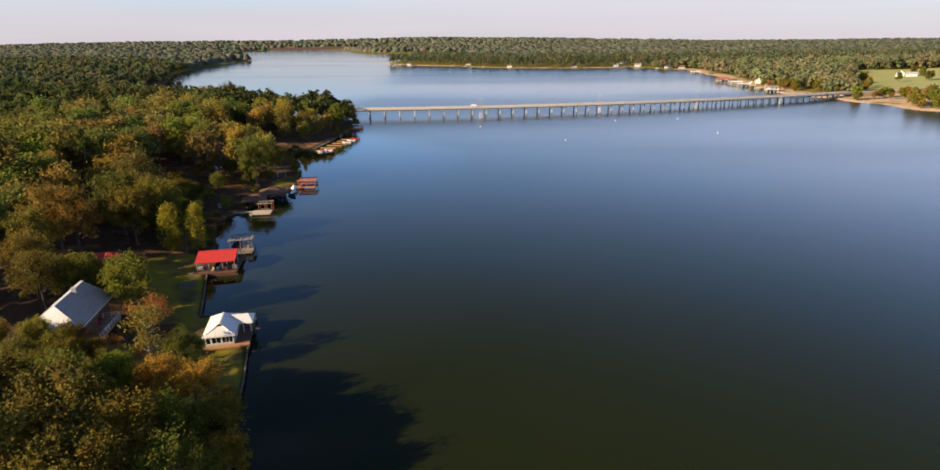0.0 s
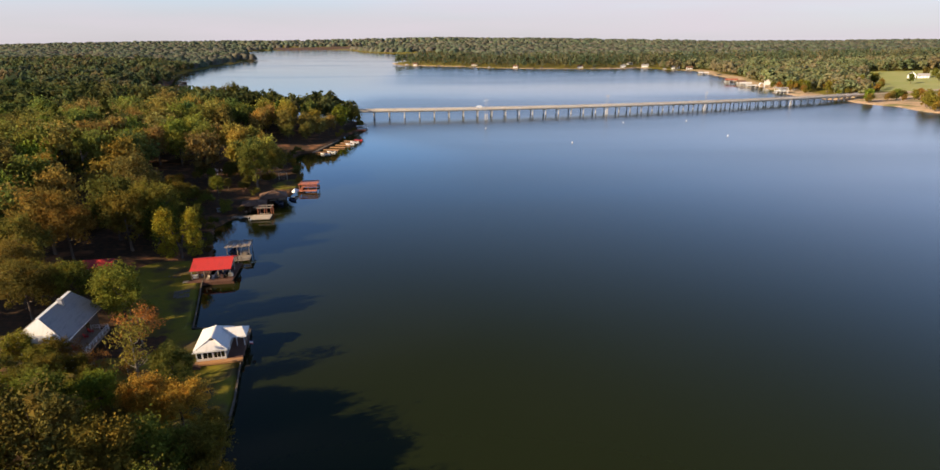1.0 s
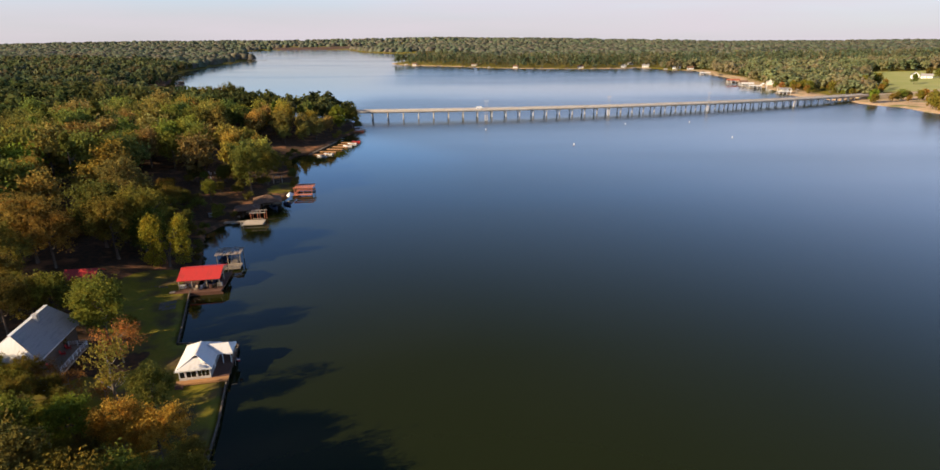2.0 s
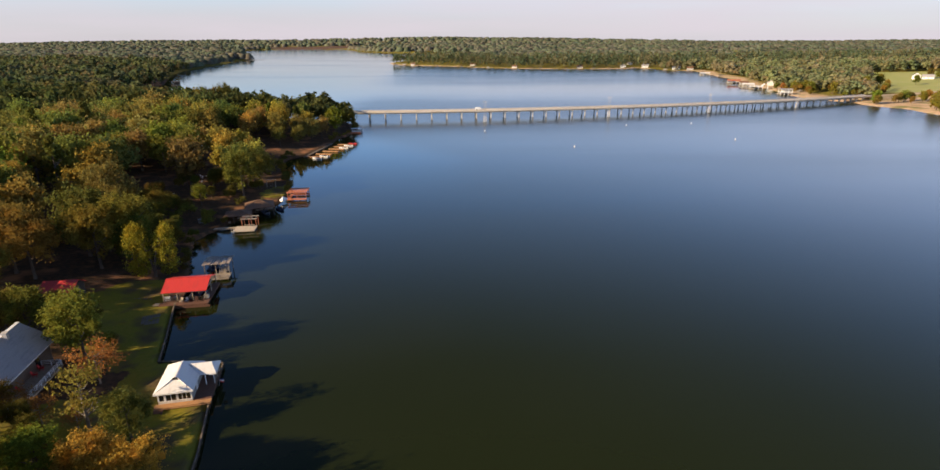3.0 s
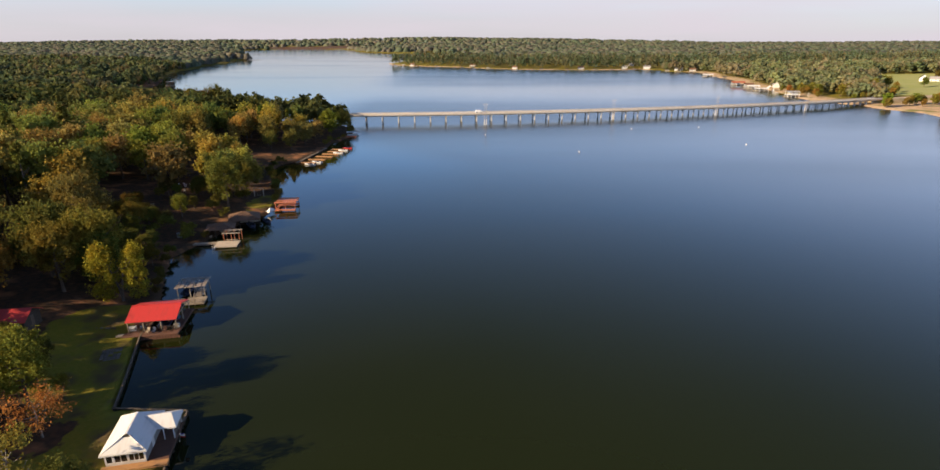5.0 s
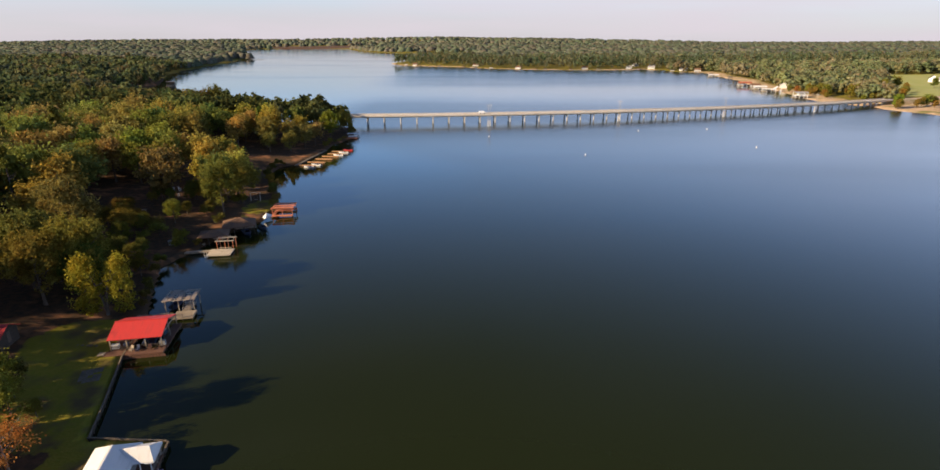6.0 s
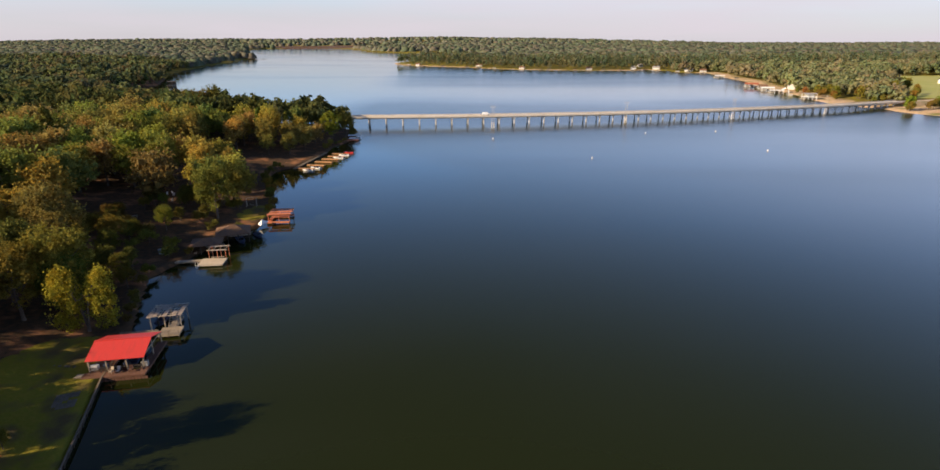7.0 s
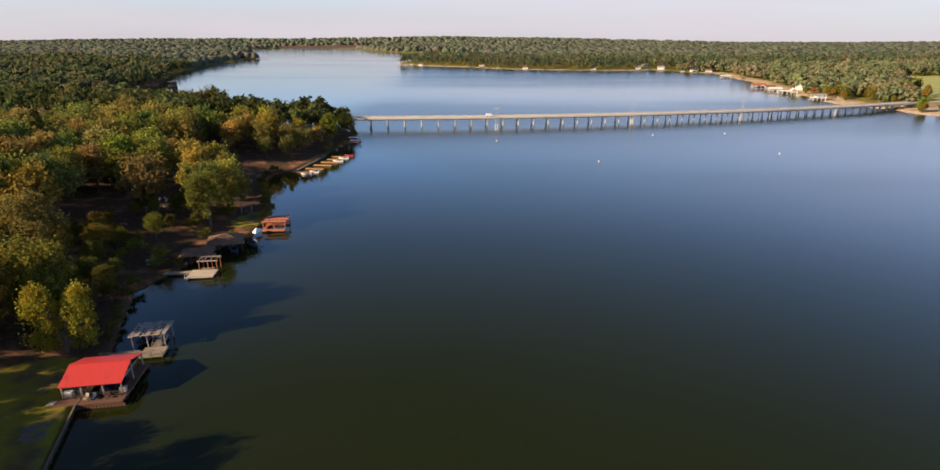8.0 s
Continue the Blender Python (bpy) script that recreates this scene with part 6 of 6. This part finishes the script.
def shades(x, y, h=17, r=7.2):
    """Whether a tree here would stand between the sun and one of those spots."""
    for a, c, z in SUNLIT:
        k = (x - a) * sx + (y - c) * sy
        if 0 < k < (h + 3 - z) / math.tan(SUN_EL) and abs((x - a) * sy - (y - c) * sx) < r:
            return True
    return False


cand = rng.uniform((-480, 30), (-30, 470), (26000, 2))
cd, _ = shore_distance(cand[:, 0], cand[:, 1])
spots = []
for (x, y), d in zip(cand, cd):
    if d < 2.5 + 2 * rng.uniform() or x < -0.92 * y - 42 or (y < 100 and x < -0.83 * y - 6):
        continue
    if any((x - a) ** 2 + (y - c) ** 2 < r * r for a, c, r in KEEP_OUT):
        continue
    if shades(x, y):
        continue
    if is_free(x, y, 7.4 + 2.6 * rng.uniform()):
        take(x, y)
        spots.append((x, y, d))
spots.sort(key=lambda s: math.hypot(s[0] + 5, s[1] - 40))
GROVE = 210
for i, (x, y, d) in enumerate(spots[:GROVE]):
    h = 10.5 + 8.5 * rng.beta(2.2, 1.8) + 3.0 * min(1, d / 60)
    h *= 1 - 0.3 * min(1, max(0, (140 - y) / 25))          # lower towards the houses
    if rng.uniform() < 0.06:
        plant(pine_kind, x, y, h + 3, PINE)
    else:
        tone = MIXED[int(rng.integers(len(MIXED)))]
        haze_lift = 1.48 + 0.25 * min(1, max(0, (y - 240) / 90))          # colour lifted towards the point, for the haze and light there
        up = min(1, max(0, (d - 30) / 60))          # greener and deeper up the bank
        plant(mid_kinds[i % 6], x, y, h, [v * haze_lift * (1 - k * up) for v, k in zip(tone, (0.3, 0.2, 0.05))])


def woods(name, pts, heights, protos, label, colours=MIXED, pale=0.0, vary=0.2, smooth=False):
    """Many trees joined into one object, each with its own size, turn and colour."""
    g = np.random.default_rng(len(pts))
    vs, qs, cs, off = [], [], [], 0
    which = g.integers(len(protos), size=len(pts))
    z = ground_z(pts[:, 0], pts[:, 1])
    for k, (pv, pq, ph) in enumerate(protos):
        sel = np.where(which == k)[0]
        if not len(sel):
            continue
        a = g.uniform(0, math.tau, len(sel))
        s = heights[sel] / ph
        wide = s * g.uniform(0.85, 1.2, len(sel))
        x = pv[None, :, 0] * np.cos(a)[:, None] - pv[None, :, 1] * np.sin(a)[:, None]
        y = pv[None, :, 0] * np.sin(a)[:, None] + pv[None, :, 1] * np.cos(a)[:, None]
        v = np.stack([x * wide[:, None] + pts[sel, 0:1], y * wide[:, None] + pts[sel, 1:2], pv[None, :, 2] * s[:, None] + z[sel][:, None]], -1)
        vs.append(v.reshape(-1, 3))
        qs.append((pq[None] + (np.arange(len(sel)) * len(pv))[:, None, None]).reshape(-1, 4) + off)
        off += len(sel) * len(pv)
        patch = (0.5 + 0.5 * waves(pts[sel, 0], pts[sel, 1], 27, len(pts) % 7)) * len(colours) + g.normal(size=len(sel)) * 1.6
        base = np.array(colours)[np.clip(patch, 0, len(colours) - 1).astype(int)] * g.uniform(1 - vary, 1 + vary, (len(sel), 1)) * g.uniform(1 - vary / 3, 1 + vary / 3, (len(sel), 3))
        # pale paints haze into the colour towards the point, blue most of all
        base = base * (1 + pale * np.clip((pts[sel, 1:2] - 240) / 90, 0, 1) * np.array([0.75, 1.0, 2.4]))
        cs.append(np.repeat(np.concatenate([base, np.ones((len(sel), 1))], 1), len(pv), 0))
    me = mesh_from(name, np.concatenate(vs), np.concatenate(qs), M_WOODS, smooth)
    me.attributes.new("species", "FLOAT_COLOR", "POINT").data.foreach_set("color", np.concatenate(cs).astype(np.float32).ravel())
    return tagged(new(name, me), label, "woods", kind="stuff")


def stem(v, q, h, r=0.25):
    """Adds a four-sided stem below a crown."""
    s = np.array([(-r, -r, -0.8), (r, -r, -0.8), (r, r, -0.8), (-r, r, -0.8), (-r * .5, -r * .5, h * .6), (r * .5, -r * .5, h * .6), (r * .5, r * .5, h * .6), (-r * .5, r * .5, h * .6)])
    return np.concatenate([v, s]), np.concatenate([q, CUBE_Q + len(v)])


def protos(seed, count, R, low, h, lobes, leaves, size, with_stem=True, **more):
    out = []
    for i in range(count):
        v, q = crown_arrays(seed + i, R, low, h, lobes, leaves, size, **more)
        if with_stem:
            v, q = stem(v, q, h)
        out.append((v, q, h))
    return out


rest = np.array([(x, y) for x, y, d in spots[GROVE:]])
rest_d = np.array([d for x, y, d in spots[GROVE:]])
rest_h = 11 + 8.5 * rng.beta(2.2, 1.8, len(rest)) + 4 * np.clip(rest_d / 70, 0, 1)
back = rest[:, 1] - 0.6 * rest[:, 0] > 440
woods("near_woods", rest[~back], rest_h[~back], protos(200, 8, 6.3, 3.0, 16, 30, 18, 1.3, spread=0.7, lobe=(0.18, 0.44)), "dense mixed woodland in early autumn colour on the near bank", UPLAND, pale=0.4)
woods("back_woods", rest[back], rest_h[back], protos(220, 8, 6.3, 3.2, 16, 15, 9, 2.0, spread=0.7, lobe=(0.2, 0.45)), "mixed woodland further up the near bank", [(0.55 * c[0], 0.68 * c[1], 1.1 * c[2]) for c in (DARK, PINE, GREEN, DARK, GREEN, OLIVE)])


def sample(count, x0, x1, y0, y1, gap, keep):
    """Random spots on land, at least about gap apart."""
    c = np.random.default_rng(int(abs(x0) + y0)).uniform((x0, y0), (x1, y1), (count, 2))
    d, _ = shore_distance(c[:, 0], c[:, 1])
    c, d = c[(d > 2)], d[d > 2]
    ok = keep(c[:, 0], c[:, 1], d)
    c, d = c[ok], d[ok]
    seen, out = set(), []
    for i, (x, y) in enumerate(c):
        key = (int(x // gap), int(y // gap))
        if key not in seen:
            seen.add(key)
            out.append(i)
    return c[out], d[out]


# haze of distance is put in: FAR_MIX paler and greyer, both bluer
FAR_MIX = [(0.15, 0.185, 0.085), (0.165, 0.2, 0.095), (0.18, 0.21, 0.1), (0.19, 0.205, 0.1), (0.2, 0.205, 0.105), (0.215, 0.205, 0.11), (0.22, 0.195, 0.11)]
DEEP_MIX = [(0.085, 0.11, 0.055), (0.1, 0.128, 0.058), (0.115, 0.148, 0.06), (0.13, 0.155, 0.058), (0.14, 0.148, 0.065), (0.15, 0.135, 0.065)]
far_protos = protos(300, 5, 7.4, 2.0, 16, 11, 6, 2.8, False, ruffle=0.5, core=0.8, spread=0.72, lobe=(0.2, 0.46)) + protos(305, 1, 4.2, 2.0, 20, 8, 6, 2.4, False, shape="cone", ruffle=0.5, core=0.7)
pt, pd = sample(60000, -1100, -90, 470, 1150, 12.5, lambda x, y, d: (x > -0.92 * y - 40) & (d > 4))
woods("far_woods", pt, np.random.default_rng(1).triangular(11, 15, 24, len(pt)), far_protos, "wooded bank beyond the bridge", DEEP_MIX, vary=0.22, smooth=True)


def right_keep(x, y, d):
    house = np.hypot(x - 582, y - 770) < 20
    return (x < 0.9 * y + 60) & (d > np.where(y < 650, 40 + 10 * waves(x, y, 11, 4), 9)) & ~((x > 424 + (y - 636) * 0.65) & (y < 890)) & (sand_mask(x, y, d) < 0.6) & ~house & ~((y < 560) & (x < 560)) & ~((np.abs(y - (521 + 0.33 * (x - 356))) < 13) & (y < 700))


pt, pd = sample(60000, 318, 1200, 430, 1120, 12.0, right_keep)
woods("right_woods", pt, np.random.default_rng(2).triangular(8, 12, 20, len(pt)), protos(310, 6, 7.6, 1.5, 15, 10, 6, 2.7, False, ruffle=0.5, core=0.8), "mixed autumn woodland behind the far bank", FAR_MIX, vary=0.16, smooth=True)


def pen_keep(x, y, d):
    return (d > np.where(x < 0, 4, 5.5)) & (x < 0.9 * y + 60) & (x > -460) & ((y < 1330) | (x < 60))


pt, pd = sample(46000, -460, 1250, 1120, 1450, 10.8, pen_keep)
# the point's foliage is blued as well, as haze over the lake
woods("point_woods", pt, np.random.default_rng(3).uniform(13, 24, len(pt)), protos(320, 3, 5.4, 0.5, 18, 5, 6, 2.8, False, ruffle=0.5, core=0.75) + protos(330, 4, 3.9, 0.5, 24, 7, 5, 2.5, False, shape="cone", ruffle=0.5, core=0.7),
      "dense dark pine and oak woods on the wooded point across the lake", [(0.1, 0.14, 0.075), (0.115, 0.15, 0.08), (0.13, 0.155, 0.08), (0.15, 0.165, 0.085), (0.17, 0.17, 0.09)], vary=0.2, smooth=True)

# trees and bushes of the far bank that stand out
bank_kinds = [tree_kind("bank_tree", 91 + i, 12, 5.0, 1.2, 22, 26, 1.2, label="rounded green tree on the far bank") for i in range(3)]
for i, (x, y, h, colour) in enumerate(((360, 594, 11, GREEN), (351, 616, 11, GREEN), (343, 606, 8, RUST), (346, 512, 11, BRIGHT), (344, 507, 8, GREEN), (352, 516, 7, OLIVE), (371, 518, 8, GREEN), (378, 522, 10, GREEN), (387, 527, 9, DARK), (364, 514, 7, OLIVE), (393, 520, 9, GREEN), (402, 528, 10, RUST), (376, 510, 6, OLIVE), (370, 600, 12, GREEN),
                                       (399, 613, 15, DARK), (406, 618, 14, GREEN), (385, 590, 11, GREEN), (374, 583, 9, OLIVE), (457, 676, 13, DARK), (464, 680, 13, GREEN), (450, 672, 11, GREEN), (512, 688, 11, DARK), (549, 693, 11, DARK), (556, 698, 12, GREEN),
                                       (596, 776, 12, DARK), (603, 770, 11, GREEN), (380, 612, 12, GREEN), (392, 622, 12, GREEN), (405, 640, 13, GREEN), (412, 652, 13, OLIVE), (366, 606, 11, GREEN), (336, 592, 6, GREEN), (350, 640, 9, OLIVE), (358, 660, 10, GREEN),
                                       (354, 446, 8, OLIVE), (358, 456, 12, GREEN), (363, 466, 13, GREEN), (368, 474, 13, OLIVE), (372, 456, 15, GREEN), (378, 466, 15, GREEN), (374, 446, 15, GREEN), (394, 470, 16, GREEN), (384, 478, 13, RUST), (362, 440, 12, GREEN), (392, 486, 12, RUST),
                                       (404, 480, 12, OLIVE), (384, 442, 12, GREEN), (412, 492, 10, RUST), (402, 456, 13, GREEN), (420, 480, 12, GREEN), (359, 641, 12, GREEN), (344, 636, 9, OLIVE), (364, 634, 10, GREEN), (415, 645, 12, GREEN), (350, 560, 6, GREEN), (362, 566, 7, GREEN), (338, 622, 8, RUST), (346, 628, 7, RUST), (334, 634, 6, RUST), (341, 652, 8, RUST), (352, 650, 9, OLIVE), (340, 664, 7, GREEN), (372, 572, 8, OLIVE), (392, 580, 9, GREEN), (404, 586, 8, RUST), (420, 606, 10, GREEN), (432, 622, 10, OLIVE))):
    plant(bank_kinds[i % 3], x, y, h, colour, "leafy bush on the sandy far bank" if h < 8 else "")

# distant woods to the horizon: low rounded clumps
def lump(seed):
    g = np.random.default_rng(seed)
    ring = []
    for k, (r, z) in enumerate(((1.0, 0.0), (0.9, 0.62), (0.45, 0.95))):
        a = np.arange(6) * math.tau / 6 + 0.5 * k
        j = g.uniform(0.7, 1.3, 6)
        ring.append(np.stack([r * j * np.cos(a), r * j * np.sin(a), z * g.uniform(0.7, 1.2, 6)], -1))
    v = np.concatenate(ring)
    q = [(6 * k + i, 6 * k + (i + 1) % 6, 6 * k + 6 + (i + 1) % 6, 6 * k + 6 + i) for k in (0, 1) for i in range(6)] + [(12, 13, 14, 15), (12, 15, 16, 17)]
    return v, np.array(q), 1.0


g = np.random.default_rng(9)
D = 1100 * (4850 / 1100) ** g.uniform(0, 1, 42000) ** 1.15
ang = g.uniform(-0.92, 0.92, 42000)
pt = np.stack([ang * D, D], -1)
d, _ = shore_distance(pt[:, 0], pt[:, 1])
ok = (d > 18) & ((pt[:, 1] > 1325) & ((pt[:, 0] > 50) | (pt[:, 1] > 1450)) | (pt[:, 0] < -470) | (pt[:, 0] > 1240)) & ~((pt[:, 1] < 1150) & (pt[:, 0] > -1100))
marsh = np.hypot((pt[:, 0] + 860) / 420, (pt[:, 1] - 3560) / 190) < 1
pt, d = pt[ok & ~marsh], d[ok & ~marsh]
pt = pt[:14000]
vv = [(lump(400 + i)[0] * (18, 18, 17), lump(400 + i)[1], 19.0) for i in range(7)]
# more haze in the colour: FAR_MIX turned bluer still towards the skyline
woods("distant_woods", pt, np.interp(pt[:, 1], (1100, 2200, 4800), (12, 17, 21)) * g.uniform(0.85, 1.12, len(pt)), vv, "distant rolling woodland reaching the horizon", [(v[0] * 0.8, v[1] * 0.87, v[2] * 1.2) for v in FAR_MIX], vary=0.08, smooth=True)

# ---- small things on the near bank ----
def paving(name, m, w, d, nx, ny, mat, label, category):
    """Loose rectangular slabs laid in rows on the ground."""
    e = thing(name, m, label, category)
    for i in range(nx):
        for j in range(ny):
            if random.random() < 0.1:
                continue
            bm = bmesh.new()
            x, y = -w / 2 + w * i / nx, -d / 2 + d * j / ny
            z = random.uniform(0.0, 0.03)
            box(bm, x + random.uniform(0.01, 0.06), x + w / nx - random.uniform(0.01, 0.06), y + random.uniform(0.01, 0.06), y + d / ny - random.uniform(0.01, 0.06), -0.2, z)
            part("paving_slab", bm, mat, e)
    return e


paving("patio", pose(-65.4, 124.6, ground_z(-65.4, 124.6) + 0.05, 0, 0, 22), 3.4, 4.4, 5, 6, M_PATIO, "grey stone patio laid in the shaded lawn", "patio")
paving("garden_path", pose(-73.5, 134.6, ground_z(-73.5, 134.6) + 0.05, 0, 0, -4), 6.5, 0.5, 12, 1, M_PATIO, "pale stepping-stone path across the lawn", "path")


def white_chair(x, y, turn):
    deck_chair(pose(x, y, ground_z(x, y) + 0.02, 0, 0, turn), M_WHITE, "white garden chair on leaf litter under the trees")


for x, y, turn in ((-107.6, 239.6, 20), (-106.2, 241.0, 75), (-104.8, 238.4, -40), (-103.6, 240.4, 160), (-101.8, 231.5, 10)):
    white_chair(x, y, turn)


def picnic_table(x, y, turn):
    e = thing("picnic_table", pose(x, y, ground_z(x, y), 0, 0, turn), "weathered wooden picnic table under the trees", "table", "picnic tables")
    for i in range(4):
        bm = bmesh.new()
        box(bm, -0.9, 0.9, -0.4 + 0.2 * i, -0.22 + 0.2 * i, 0.7, 0.75)
        part("tabletop_plank", bm, M_GREY_WOOD, e)
    for y0 in (-0.85, 0.6):
        bm = bmesh.new()
        box(bm, -0.9, 0.9, y0, y0 + 0.25, 0.42, 0.47)
        part("bench", bm, M_GREY_WOOD, e)
    for x0 in (-0.65, 0.65):
        for s in (-1, 1):
            bm = bmesh.new()
            beam(bm, (x0, s * 0.75, -0.1), (x0, s * 0.2, 0.7), 0.09, 0.06)
            part("leg", bm, M_GREY_WOOD, e)
        bm = bmesh.new()
        beam(bm, (x0 - 0.06, -0.85, 0.38), (x0 - 0.06, 0.85, 0.38), 0.05, 0.08)
        part("bench_bearer", bm, M_GREY_WOOD, e)


picnic_table(-104, 213, 30)
picnic_table(-99, 219, -10)

e = thing("utility_box", pose(-84, 189.6, ground_z(-84, 189.6) - 0.1, 0, 0, 15), "pale metal utility box near the frame dock", "utility box")
bm = bmesh.new()
box(bm, -0.6, 0.6, -0.45, 0.45, 0, 1.3)
bmesh.ops.bevel(bm, geom=bm.edges[:], offset=0.05, segments=2, affect="EDGES")
part("cabinet", bm, M_GREY_SIDING, e)
bm = bmesh.new()
box(bm, -0.7, 0.7, -0.55, 0.55, 1.302, 1.4)
part("lid", bm, M_GREY_SIDING, e)

# swing frame of pale posts on the lawn behind the slip dock
e = thing("swing_frame", pose(-76.6, 235, ground_z(-76.6, 235), 0, 0, 8), "pale timber swing frame on the lakeside lawn", "swing")
for x in (-1.6, 1.6):
    for s in (-0.7, 0.7):
        bm = bmesh.new()
        beam(bm, (x, s, -0.3), (x, 0, 3.0), 0.13)
        part("leg", bm, M_POLE, e)
bm = bmesh.new()
beam(bm, (-1.9, 0, 3.05), (1.9, 0, 3.05), 0.14, 0.16)
part("top_beam", bm, M_POLE, e)
for x in (-0.5, 0.5):
    bm = bmesh.new()
    beam(bm, (x, 0, 0.6), (x, 0, 3.0), 0.03)
    part("rope", bm, M_GREY_WOOD, e)
bm = bmesh.new()
box(bm, -0.6, 0.6, -0.22, 0.22, 0.52, 0.6)
part("seat", bm, M_GREY_WOOD, e)
